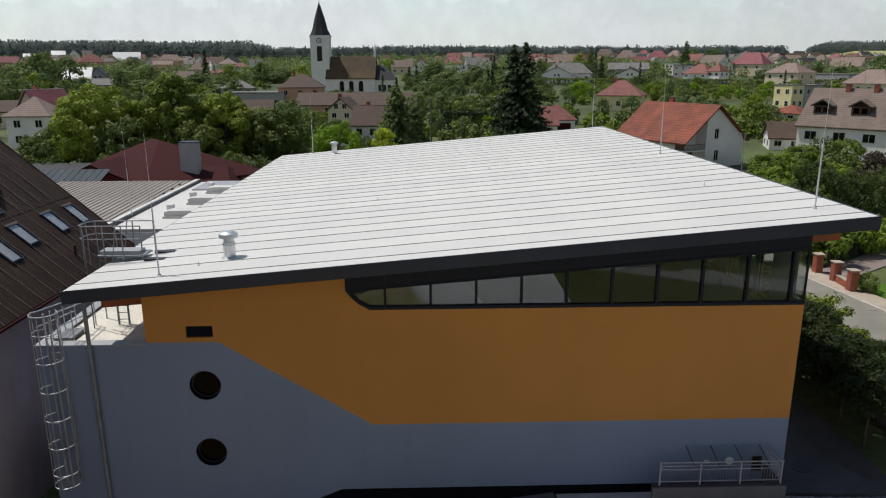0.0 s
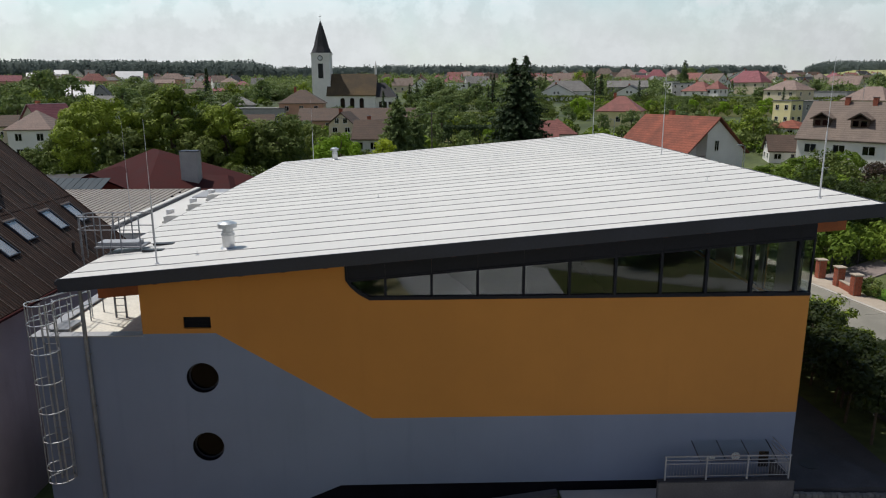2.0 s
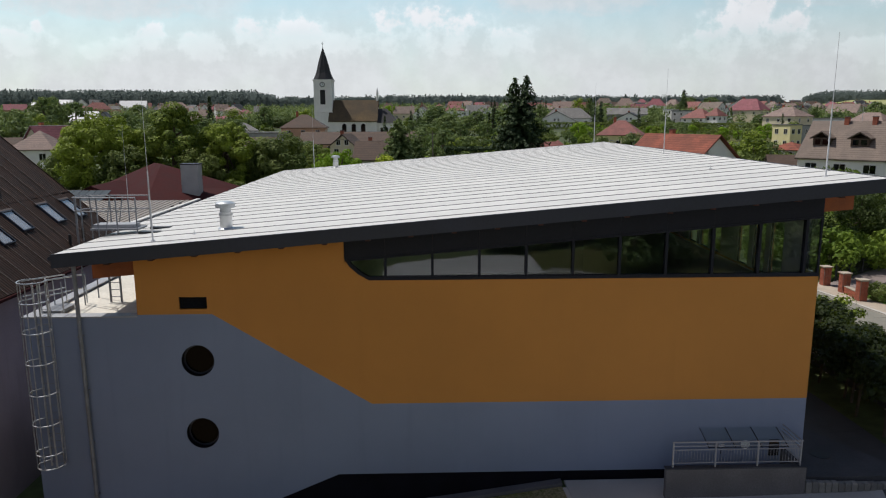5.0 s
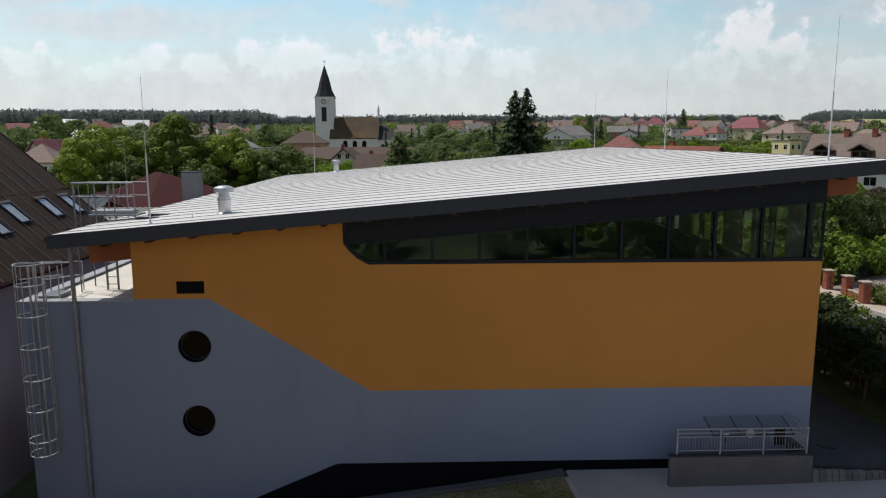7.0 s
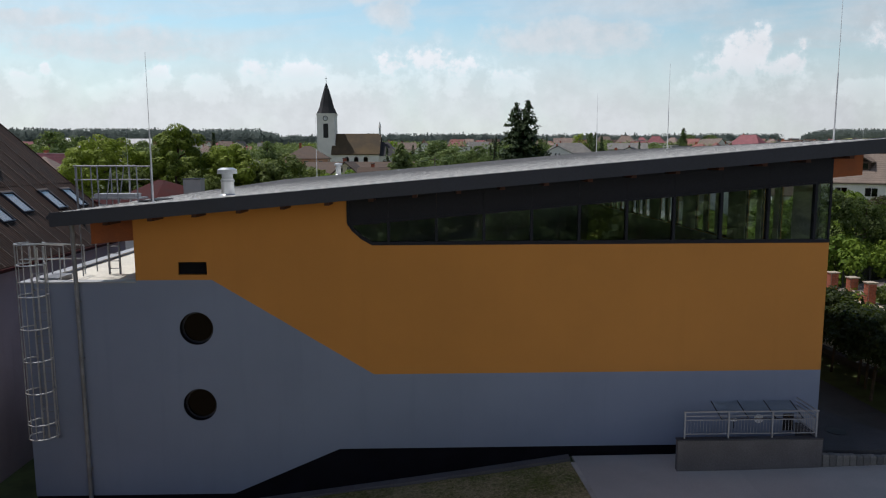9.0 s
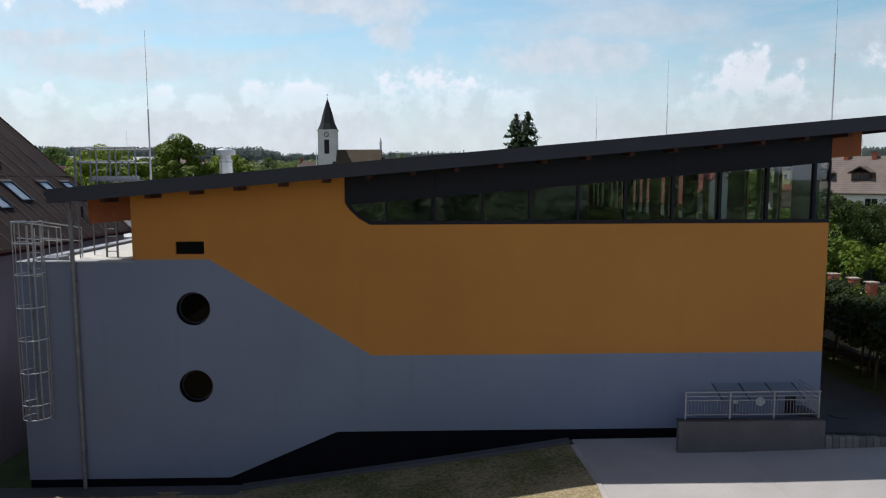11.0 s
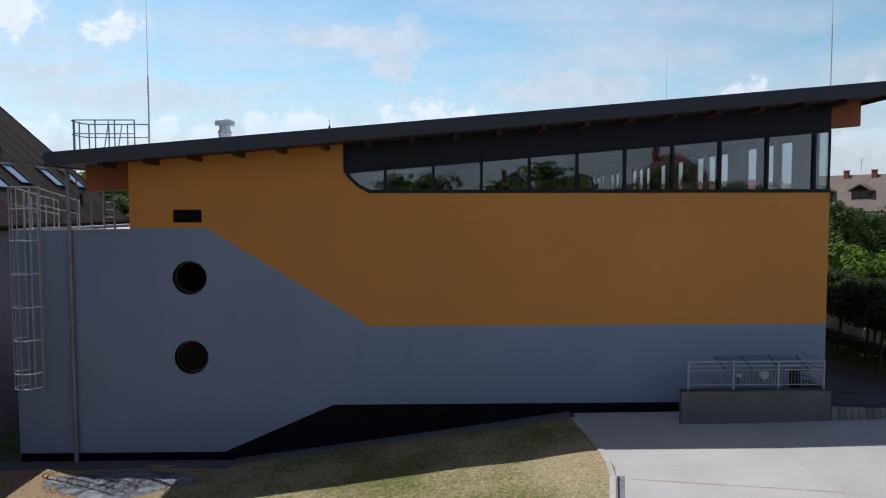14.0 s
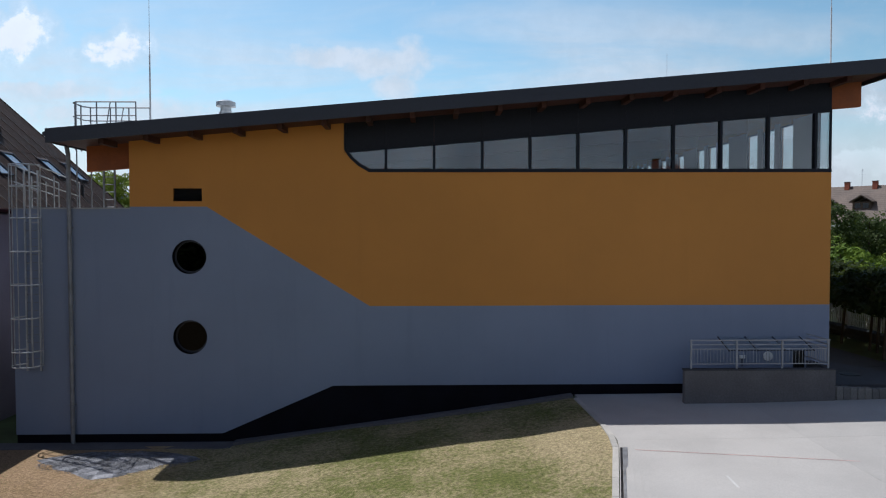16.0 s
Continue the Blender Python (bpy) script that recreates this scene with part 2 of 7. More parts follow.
def tile_mat(name, base, rows=0.33, rough=0.75, var=0.16):
    """Roof tiles seen from afar: courses across the slope, told apart by height, with uneven colour."""
    m = mat(name, base, rough, var=var, scale=0.5, fine=6.0, bump=0.0, spec=0.3)
    k = Nodes(m.node_tree)
    bsdf = m.node_tree.nodes["Principled BSDF"]
    wv = k.n("ShaderNodeTexWave")
    wv.wave_type, wv.bands_direction, wv.wave_profile = "BANDS", "Z", "SAW"
    k.link(k.n("ShaderNodeTexCoord").outputs["Object"], wv.inputs[0])
    wv.inputs["Scale"].default_value = 0.314 / rows
    wv.inputs["Distortion"].default_value = 0.4
    old = bsdf.inputs["Base Color"].links[0].from_socket
    row = k.smooth(wv.outputs["Fac"], 0.0, 0.35, 0.62, 1.06)
    g = k.n("ShaderNodeCombineColor")
    for s in g.inputs:
        k.link(row, s)
    k.link(k.mix(1.0, old, g.outputs[0], "MULTIPLY"), bsdf.inputs["Base Color"])
    b = k.n("ShaderNodeBump")
    b.inputs["Strength"].default_value, b.inputs["Distance"].default_value = 0.9, 0.06
    k.link(wv.outputs["Fac"], b.inputs["Height"])
    k.link(b.outputs[0], bsdf.inputs["Normal"])
    return m


def ribbed_mat(name, base, pitch):
    """Weathered sheet with fine corrugations across y, and rust that runs down the slope."""
    m = mat(name, base, 0.8, var=0.35, scale=0.8, fine=14, bump=0.0, rnd=0.13, spec=0.2)
    k = Nodes(m.node_tree)
    bsdf = m.node_tree.nodes["Principled BSDF"]
    co = k.n("ShaderNodeTexCoord").outputs["Object"]
    wv = k.n("ShaderNodeTexWave")
    wv.wave_type, wv.bands_direction, wv.wave_profile = "BANDS", "Y", "SIN"
    k.link(co, wv.inputs[0])
    wv.inputs["Scale"].default_value = 0.314 / pitch
    st = k.n("ShaderNodeMapping")
    k.link(co, st.inputs[0])
    st.inputs["Scale"].default_value = (0.35, 5.0, 0.35)
    run = k.smooth(k.noise(st.outputs[0], 1.6, 6.0, 0.7), 0.45, 0.75, 0.0, 0.75)
    old = bsdf.inputs["Base Color"].links[0].from_socket
    k.link(k.mix(run, old, (0.10, 0.055, 0.038, 1)), bsdf.inputs["Base Color"])
    b = k.n("ShaderNodeBump")
    b.inputs["Strength"].default_value, b.inputs["Distance"].default_value = 1.0, 0.03
    k.link(wv.outputs["Fac"], b.inputs["Height"])
    k.link(b.outputs[0], bsdf.inputs["Normal"])
    return m


ORANGE = mat("orange_render", (0.530, 0.240, 0.061), 0.9, var=0.05, scale=0.25, fine=60, bump=0.25, stain=0.12, spec=0.2)
GREYWALL = mat("grey_blue_render", (0.220, 0.263, 0.366), 0.9, var=0.05, scale=0.25, fine=60, bump=0.25, stain=0.15, spec=0.2)
PLINTH = mat("dark_plinth", (0.006, 0.006, 0.010), 0.85, var=0.3, scale=0.8, fine=80, bump=0.3, spec=0.1)
ROOFWHITE = mat("white_coated_sheet", (0.595, 0.595, 0.575), 0.7, var=0.035, scale=0.35, fine=9, bump=0.03, stain=0.0, rnd=0.035)
# white seams coloured grey to carry the shade of their front sides
SEAM = mat("seam_greyed_for_shade", (0.24, 0.242, 0.246), 0.6, var=0.1)
ANTHRA = mat("anthracite_sheet", (0.0205, 0.0237, 0.037), 0.5, var=0.12, scale=0.5, fine=12, bump=0.04)
CLAD = mat("black_cladding", (0.011, 0.0126, 0.021), 0.6, var=0.15, scale=0.5, fine=12, bump=0.03, spec=0.25)
TIMBER = mat("brown_timber", (0.058, 0.0195, 0.0135), 0.7, var=0.25, scale=1.5, fine=30, bump=0.3)
GLULAM = mat("orange_glulam", (0.28, 0.080, 0.022), 0.7, var=0.15, scale=1.2, fine=30, bump=0.2)
STEEL = mat("galvanised_steel", (0.50, 0.52, 0.54), 0.42, 0.75, var=0.15, scale=2.5, fine=40, bump=0.06)
DULLSTEEL = mat("weathered_galvanised_steel", (0.22, 0.23, 0.25), 0.6, 0.3, var=0.2, scale=2.5, fine=40, bump=0.06)
BRIGHTSTEEL = mat("bright_steel", (0.66, 0.67, 0.68), 0.34, 0.9, var=0.06, scale=1.5, fine=5, bump=0.0)
ROD = mat("pale_grey_metal", (0.58, 0.59, 0.61), 0.5, 0.1, var=0.06)
ALU = mat("white_grey_paint", (0.33, 0.34, 0.36), 0.55, 0.2, var=0.08)
ROOFCREAM = mat("pale_roof_membrane", (0.66, 0.64, 0.57), 0.85, var=0.12, scale=0.5, fine=10, bump=0.15)
CONCRETE = mat("concrete", (0.128, 0.122, 0.125), 0.9, var=0.16, scale=0.6, fine=18, bump=0.3, stain=0.25)
DARKCONC = mat("dark_concrete", (0.062, 0.063, 0.070), 0.95, var=0.25, scale=0.5, fine=18, bump=0.3)
SLAB = mat("pale_paving_concrete", (0.455, 0.437, 0.41), 0.9, var=0.09, scale=0.3, fine=30, bump=0.2, rnd=0.05)
ASPHALT = mat("grey_road", (0.225, 0.215, 0.180), 0.95, var=0.12, scale=0.4, fine=30, bump=0.25)
# dark tar, with the shade of lane and light well put into the colour
DARKTAR = mat("dark_shaded_tar", (0.07, 0.07, 0.07), 0.95, var=0.2, scale=0.4, fine=30, bump=0.25)
GRAVEL = mat("grey_gravel", (0.20, 0.207, 0.228), 0.95, var=0.5, scale=3.0, fine=38, bump=0.9, island=0.3)
KERB = mat("pale_kerb", (0.46, 0.44, 0.40), 0.9, var=0.12, scale=1.0, fine=30, bump=0.25, rnd=0.08)
BRICKRED = mat("red_brick", (0.36, 0.105, 0.06), 0.85, var=0.15, scale=2.0, fine=30, bump=0.25, rnd=0.16)
MORTAR = mat("mortar", (0.38, 0.34, 0.30), 0.95, var=0.1)
CAPSTONE = mat("cap_slab", (0.40, 0.34, 0.27), 0.9, var=0.12)
REDLINE = mat("faded_red_line", (0.46, 0.33, 0.305), 0.9, var=0.2, scale=2.0)
WHITELINE = mat("faded_white_line", (0.62, 0.61, 0.58), 0.9, var=0.1)
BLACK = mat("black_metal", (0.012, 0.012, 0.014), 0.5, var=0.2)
DARKHOLE = mat("dark_louvre", (0.01, 0.01, 0.011), 0.6, var=0.2)
DISC = mat("white_plastic", (0.72, 0.73, 0.74), 0.45, var=0.04)
HALLFLOOR = mat("sports_floor", (0.17, 0.12, 0.07), 0.35, var=0.1, scale=1.0)
INNER = mat("inner_plaster", (0.62, 0.60, 0.55), 0.9, var=0.04)
BROWNSHEET = ribbed_mat("weathered_brown_sheet", (0.024, 0.0135, 0.0105), 0.16)
RUST = mat("pale_rib", (0.12, 0.088, 0.072), 0.6, var=0.2)
WHITEWALL = mat("white_render", (0.84, 0.82, 0.79), 0.9, var=0.05, scale=0.3, fine=30, bump=0.2, stain=0.12)
CREAM = mat("cream_render", (0.66, 0.58, 0.43), 0.9, var=0.06, stain=0.1)
PEACH = mat("peach_render", (0.56, 0.33, 0.23), 0.9, var=0.06, stain=0.1)
YELLOW = mat("pale_yellow_render", (0.74, 0.66, 0.36), 0.9, var=0.04)
GREYHOUSE = mat("grey_render", (0.34, 0.34, 0.34), 0.9, var=0.08, stain=0.1)
T_ORANGE = tile_mat("orange_tiles", (0.225, 0.072, 0.046), 0.33, 0.8, 0.28)
T_RED = tile_mat("red_tiles", (0.245, 0.102, 0.09))
T_PINK = tile_mat("pink_red_tiles", (0.27, 0.100, 0.115))
T_BROWN = tile_mat("brown_tiles", (0.098, 0.068, 0.053))
T_TAUPE = tile_mat("taupe_tiles", (0.19, 0.15, 0.125))
T_MAUVE = tile_mat("faded_brown_tiles", (0.25, 0.185, 0.16))
T_GREY = tile_mat("grey_tiles", (0.19, 0.187, 0.18))
T_DARK = tile_mat("dark_slate", (0.05, 0.05, 0.055))
T_WHITE = mat("white_sheet_roof", (0.76, 0.77, 0.78), 0.5, var=0.05)
T_MAROON = mat("maroon_sheet", (0.052, 0.0135, 0.0135), 0.85, var=0.12, scale=0.6, fine=10, bump=0.1, spec=0.12)
T_TEAL = mat("teal_sheet", (0.042, 0.060, 0.075), 0.85, 0.0, var=0.1, rnd=0.1)
GREYSHEET = mat("grey_brown_sheet", (0.27, 0.245, 0.215), 0.6, var=0.08, rnd=0.06)
T_CHURCH = mat("mossy_church_tiles", (0.088, 0.064, 0.038), 0.9, var=0.25, scale=0.12, fine=3.0, bump=0.3, col2=(0.115, 0.08, 0.04))
NEIGHBOURWALL = mat("old_pinkish_render", (0.35, 0.29, 0.305), 0.95, var=0.1, scale=0.4, fine=20, bump=0.3, stain=0.3, spec=0.15)
DULLRED = mat("dull_red_render", (0.27, 0.05, 0.035), 0.9, var=0.08)
ROUNDPANE = glass_mat("round_window_pane", (0.012, 0.014, 0.020), 0.009, wavy=0.1)
PANE = glass_mat("dark_house_pane", (0.03, 0.03, 0.035), 0.04)
HALLGLASS = glass_mat("hall_glazing", (0.84, 0.87, 0.88), 0.085, wavy=0.14)
SKYPANE = glass_mat("rooflight_pane", (0.88, 0.88, 0.88), 0.05)
# painted reflection: pale tone of the sky as mirrored by the rooflights
SKYBACK = mat("pale_sky_reflection", (0.50, 0.50, 0.51), 0.8, var=0.05)
CLEAR = glass_mat("canopy_glass", (0.955, 0.975, 0.965), 0.012)
FRAME = mat("white_frame", (0.70, 0.69, 0.66), 0.5, var=0.03)
BROWNFRAME = mat("brown_frame", (0.10, 0.06, 0.04), 0.5, var=0.05)
BARK = mat("bark", (0.09, 0.065, 0.045), 0.95, var=0.3, scale=3.0, fine=20, bump=0.6)
LEAF_OAK = leaf_mat("leaf_broad", (0.050, 0.085, 0.011), (0.325, 0.415, 0.048), trans=0.16)
LEAF_DARK = leaf_mat("leaf_dark", (0.053, 0.086, 0.023), (0.213, 0.264, 0.066), trans=0.22)
# greyer and paler green, with the haze of middle distance in the colour
LEAF_MID = leaf_mat("leaf_hazed_green", (0.066, 0.112, 0.042), (0.235, 0.300, 0.110))
# leaf green darkened to carry the hall's shade on the near shrubs
LEAF_SHADE = leaf_mat("leaf_shaded", (0.0096, 0.019, 0.0065), (0.054, 0.072, 0.026))
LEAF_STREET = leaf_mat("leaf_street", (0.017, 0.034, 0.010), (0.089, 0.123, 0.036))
LEAF_LIGHT = leaf_mat("leaf_bright", (0.121, 0.227, 0.015), (0.308, 0.486, 0.040), trans=0.4)
LEAF_GARDEN = leaf_mat("leaf_garden", (0.086, 0.151, 0.019), (0.287, 0.392, 0.055), trans=0.3)
LEAF_LIME = leaf_mat("leaf_lime", (0.24, 0.32, 0.02), (0.48, 0.56, 0.05), trans=0.4)
LEAF_PURPLE = leaf_mat("leaf_purple", (0.045, 0.030, 0.026), (0.12, 0.085, 0.06), trans=0.15)
NEEDLE = leaf_mat("needle", (0.016, 0.034, 0.015), (0.070, 0.105, 0.042), trans=0.1)
# distant haze is mixed into this wood colour: paler and bluer than needles
NEEDLE_HAZED = mat("hazed_far_wood", (0.132, 0.163, 0.150), 1.0, var=0.16, scale=0.02, fine=0.12, bump=0.0, spec=0.0, island=0.09)
GRASSBLADE = leaf_mat("grass_blade", (0.15, 0.16, 0.05), (0.42, 0.38, 0.19), trans=0.25)
DRYLAWN = lawn_mat("dry_lawn", (0.150, 0.165, 0.050), (0.42, 0.345, 0.20), 0.515, 0.09)
YARDLAWN = lawn_mat("olive_lawn", (0.07, 0.085, 0.025), (0.13, 0.125, 0.05), 0.5)
GREENLAWN = lawn_mat("green_lawn", (0.085, 0.175, 0.018), (0.17, 0.24, 0.04), 0.62)
MEADOW = ground_mat()
FIELD = mat("pale_field", (0.30, 0.31, 0.13), 0.95, var=0.15, scale=0.02, fine=0.5)


# ---- mesh making ----
class Shape:
    """Collects boxes, prisms, tubes and faces into one mesh."""

    def __init__(self):
        self.v, self.f = [], []

    def add(self, vs, fs):
        n = len(self.v)
        self.v += [tuple(p) for p in vs]
        self.f += [tuple(i + n for i in q) for q in fs]
        return self

    def box(self, lo, hi, m=None):
        vs = [Vector((x, y, z)) for x in (lo[0], hi[0]) for y in (lo[1], hi[1]) for z in (lo[2], hi[2])]
        if m is not None:
            vs = [m @ p for p in vs]
        return self.add(vs, [(0, 1, 3, 2), (4, 6, 7, 5), (0, 4, 5, 1), (2, 3, 7, 6), (0, 2, 6, 4), (1, 5, 7, 3)])

    def prism(self, poly, a, b, axis="y"):
        """A polygon pushed along an axis from a to b: (x, z) for y, (y, z) for x, (x, y) for z."""
        put = {"y": lambda p, c: (p[0], c, p[1]), "x": lambda p, c: (c, p[0], p[1]), "z": lambda p, c: (p[0], p[1], c)}[axis]
        n = len(poly)
        vs = [put(p, a) for p in poly] + [put(p, b) for p in poly]
        fs = [tuple(range(n)), tuple(range(2 * n - 1, n - 1, -1))] + [(i, i + n, (i + 1) % n + n, (i + 1) % n) for i in range(n)]
        return self.add(vs, fs)

    def tube(self, p, q, r, r2=None, n=8):
        p, q = Vector(p), Vector(q)
        r2 = r if r2 is None else r2
        d = (q - p).normalized()
        a = d.orthogonal().normalized()
        b = d.cross(a)
        ring = [(math.cos(2 * math.pi * i / n), math.sin(2 * math.pi * i / n)) for i in range(n)]
        vs = [p + (a * c + b * s) * r for c, s in ring] + [q + (a * c + b * s) * r2 for c, s in ring]
        return self.add(vs, [(i, (i + 1) % n, (i + 1) % n + n, i + n) for i in range(n)] + [tuple(range(n - 1, -1, -1)), tuple(range(n, 2 * n))])

    def path(self, pts, r, n=6):
        """One bent tube through the points."""
        pts = [Vector(p) for p in pts]
        vs, up = [], None
        for i, p in enumerate(pts):
            d = (pts[min(i + 1, len(pts) - 1)] - pts[max(i - 1, 0)]).normalized()
            up = d.orthogonal() if up is None else up - d * up.dot(d)
            up.normalize()
            b = d.cross(up)
            vs += [p + (up * math.cos(2 * math.pi * j / n) + b * math.sin(2 * math.pi * j / n)) * r for j in range(n)]
        m = len(pts)
        fs = [(i * n + j, i * n + (j + 1) % n, (i + 1) * n + (j + 1) % n, (i + 1) * n + j) for i in range(m - 1) for j in range(n)]
        return self.add(vs, fs + [tuple(range(n - 1, -1, -1)), tuple(range((m - 1) * n, m * n))])

    def mesh(self, name, material, smooth=False):
        me = bpy.data.meshes.new(name)
        me.from_pydata(self.v, [], self.f)
        bm = bmesh.new()
        bm.from_mesh(me)
        bmesh.ops.recalc_face_normals(bm, faces=bm.faces)
        bm.to_mesh(me)
        bm.free()
        me.materials.append(material)
        if smooth:
            me.polygons.foreach_set("use_smooth", [True] * len(me.polygons))
        return me


def thing(name, label="", category="", group="", kind="", m=None):
    ob = tagged(new(name), label, category, group, kind)
    ob.empty_display_size = 0.2
    if m is not None:
        ob.matrix_world = m
    return ob


def part(name, shape, material, parent=None, label="", smooth=False):
    me = shape if isinstance(shape, bpy.types.Mesh) else shape.mesh(name, material, smooth)
    ob = new(name, me)
    ob.parent = parent
    return tagged(ob, label)


def solid(name, shape, material, label="", category="", kind="", group="", smooth=False):
    return tagged(new(name, shape.mesh(name, material, smooth)), label, category, group, kind)


def lerp(x, xs, ys):
    return float(np.interp(x, xs, ys))


def yard(x, y):
    """Height of the made ground round the hall."""
    left = lerp(x, (3.3, 7, 11, 15.0, 24), (-1.93, -1.46, -0.93, -0.36, -0.31))
    fall = 0.016 * max(-12.0, min(0.0, y)) * lerp(x, (11, 13), (0, 1))
    return left + fall + lerp(x, (24, 30), (0, 0.33))


def land(x, y):
    """Height of the ground: level near the hall, then rising slowly to the woods."""
    near = lerp(y, (2, 45), (1, 0)) if y > 2 else 1.0
    if x < 3.3:
        near = lerp(y, (30, 75), (1, 0))
    far = 0.03 * max(0.0, y - 40) if y < 950 else 27.3 + 0.004 * (y - 950)
    far -= 0.15 * max(0.0, 12 - abs(y - 46)) * 0.02
    roll = 0.8 * math.sin(x * 0.011 + 1) * min(1, max(0, (y - 120) / 300))
    return yard(x, y) * near + far + roll


# ---- ground ----
def sheet(name, xs, ys, height, material, label="", kind="structure", category=""):
    vs = [(x, y, height(x, y)) for y in ys for x in xs]
    n = len(xs)
    fs = [(j * n + i, j * n + i + 1, (j + 1) * n + i + 1, (j + 1) * n + i) for j in range(len(ys) - 1) for i in range(n - 1)]
    me = bpy.data.meshes.new(name)
    me.from_pydata(vs, [], fs)
    me.materials.append(material)
    me.polygons.foreach_set("use_smooth", [True] * len(fs))
    return tagged(new(name, me), label, category, "", kind)


gx = sorted(set([-4000, -2500, -1500, -1000, -800] + list(range(-600, -60, 30)) + list(range(-60, -8, 4)) + [q * 0.5 for q in range(-16, 64)] + list(range(32, 64, 4)) + list(range(64, 700, 30)) + [800, 1000, 1500, 2500, 4000]))
gy = sorted(set([-3000, -1500, -700, -300, -150, -100, -70, -50] + list(range(-40, 60, 2)) + list(range(60, 130, 5)) + list(range(130, 1000, 30)) + [1040, 1100, 1200, 1500, 2200, 3200, 4500]))
sheet("ground", gx, gy, lambda x, y: land(x, y) - 0.05, MEADOW, "green village ground rising to the woods")

# dry lawn on the slope before the hall, a strip of slabs along the wall, gravel at the low end
kerb_x = lambda y: lerp(y, (-40, -20, -12, -9.03, -5.2, -3.6, 0), (6.0, 11.2, 13.34, 14.14, 15.16, 15.21, 15.0))
sheet("lawn", [i / 40 for i in range(41)], [-40 + 0.5 * i for i in range(80)] + [-0.5], lambda u, y: 0.0, DRYLAWN, "dry patchy lawn sloping down beside the hall")
lawn = bpy.data.objects["lawn"]
for v in lawn.data.vertices:
    u, y = v.co.x, v.co.y
    x = -9.0 + u * (kerb_x(y) - 0.06 + 9.0)
    v.co = (x, y, yard(x, y) + 0.02 + 0.05 * noise.noise((x * 0.5, y * 0.5, 0)) * min(1, max(0, 14 - x)))


def tufts(count, x0, x1, y0, y1, size, name, label, material):
    rng = np.random.default_rng(5)
    vs, fs = [], []
    for _ in range(count):
        x, y = rng.uniform(x0, x1), rng.uniform(y0, y1)
        if x > kerb_x(y) - 0.15:
            continue
        if noise.noise((x * 0.35, y * 0.35, 3.0)) < rng.uniform(-0.5, 0.3):
            continue
        z = yard(x, y) + 0.02
        for _ in range(4):
            a, h, w = rng.uniform(0, 6.28), size * rng.uniform(0.5, 1.3), 0.012
            lx_, ly_ = math.cos(a) * h, math.sin(a) * h
            n = len(vs)
            vs += [(x - w * math.sin(a), y + w * math.cos(a), z), (x + w * math.sin(a), y - w * math.cos(a), z), (x + lx_, y + ly_, z + h * 0.5)]
            fs.append((n, n + 1, n + 2))
    me = bpy.data.meshes.new(name)
    me.from_pydata(vs, [], fs)
    me.materials.append(material)
    return tagged(new(name, me), label, "grass", "", "stuff")


tufts(13000, -7, 15, -10.5, -0.6, 0.028, "grass", "short dry grass tufts on the sloping lawn", GRASSBLADE)

strip = Shape()
for i in range(6):
    x0, x1 = 3.5 + i * 1.92, 3.5 + (i + 1) * 1.92 - 0.008
    z = lambda x: yard(x, 0) + 0.07
    strip.add([(x0, -0.40, z(x0)), (x1, -0.40, z(x1)), (x1, -0.03, z(x1)), (x0, -0.03, z(x0)), (x0, -0.40, z(x0) - 0.15), (x1, -0.40, z(x1) - 0.15), (x1, -0.03, z(x1) - 0.15), (x0, -0.03, z(x0) - 0.15)],
              [(0, 1, 2, 3), (4, 7, 6, 5), (0, 4, 5, 1), (1, 5, 6, 2), (2, 6, 7, 3), (3, 7, 4, 0)])
solid("pavement", strip, CONCRETE, "narrow strip of concrete slabs along the wall", kind="structure")
low = Shape().box((-6, -0.75, -2.1), (3.55, -0.02, -1.90))
solid("pavement_low", low, CONCRETE, "shaded concrete strip at the foot of the wall", kind="structure")


def stones(name, count, cx, cy, rx, ry, label):
    rng = np.random.default_rng(8)
    s = Shape()
    for _ in range(count):
        a, r = rng.uniform(0, 6.28), math.sqrt(rng.uniform(0, 1))
        x, y = cx + rx * r * math.cos(a), cy + ry * r * math.sin(a)
        h = rng.uniform(0.006, 0.015)
        z = yard(x, y) + 0.10 * (1 - r * r) + 0.02
        p = [Vector((x, y, z)) + Vector(q) * h * rng.uniform(0.7, 1.3) for q in ((1, 0, 0), (-0.5, 0.9, 0), (-0.6, -0.8, 0), (0.1, 0, 0.45), (0, 0, -1))]
        s.add(p, [(0, 1, 3), (1, 2, 3), (2, 0, 3), (1, 0, 4), (2, 1, 4), (0, 2, 4)])
    n = 28
    for j in range(1, 6):
        r0, r1 = (j - 1) / 5, j / 5
        for i in range(n):
            q = []
            for r, t in ((r0, i), (r1, i), (r1, i + 1), (r0, i + 1)):
                a = 2 * math.pi * t / n
                k = r * (1 + 0.12 * math.sin(3 * a) + 0.08 * math.sin(7 * a))
                x, y = cx + rx * k * math.cos(a), cy + ry * k * math.sin(a)
                q.append((x, y, yard(x, y) + 0.012 + 0.085 * (1 - r * r)))
            s.add(q, [(0, 1, 2, 3)])
    me = bpy.data.meshes.new(name)
    me.from_pydata(s.v, [], s.f)
    me.materials.append(GRAVEL)
    return tagged(new(name, me), label, "gravel", "", "stuff")


stones("gravel", 7500, 0.25, -2.1, 2.35, 1.2, "low spread of grey gravel on the dry lawn")

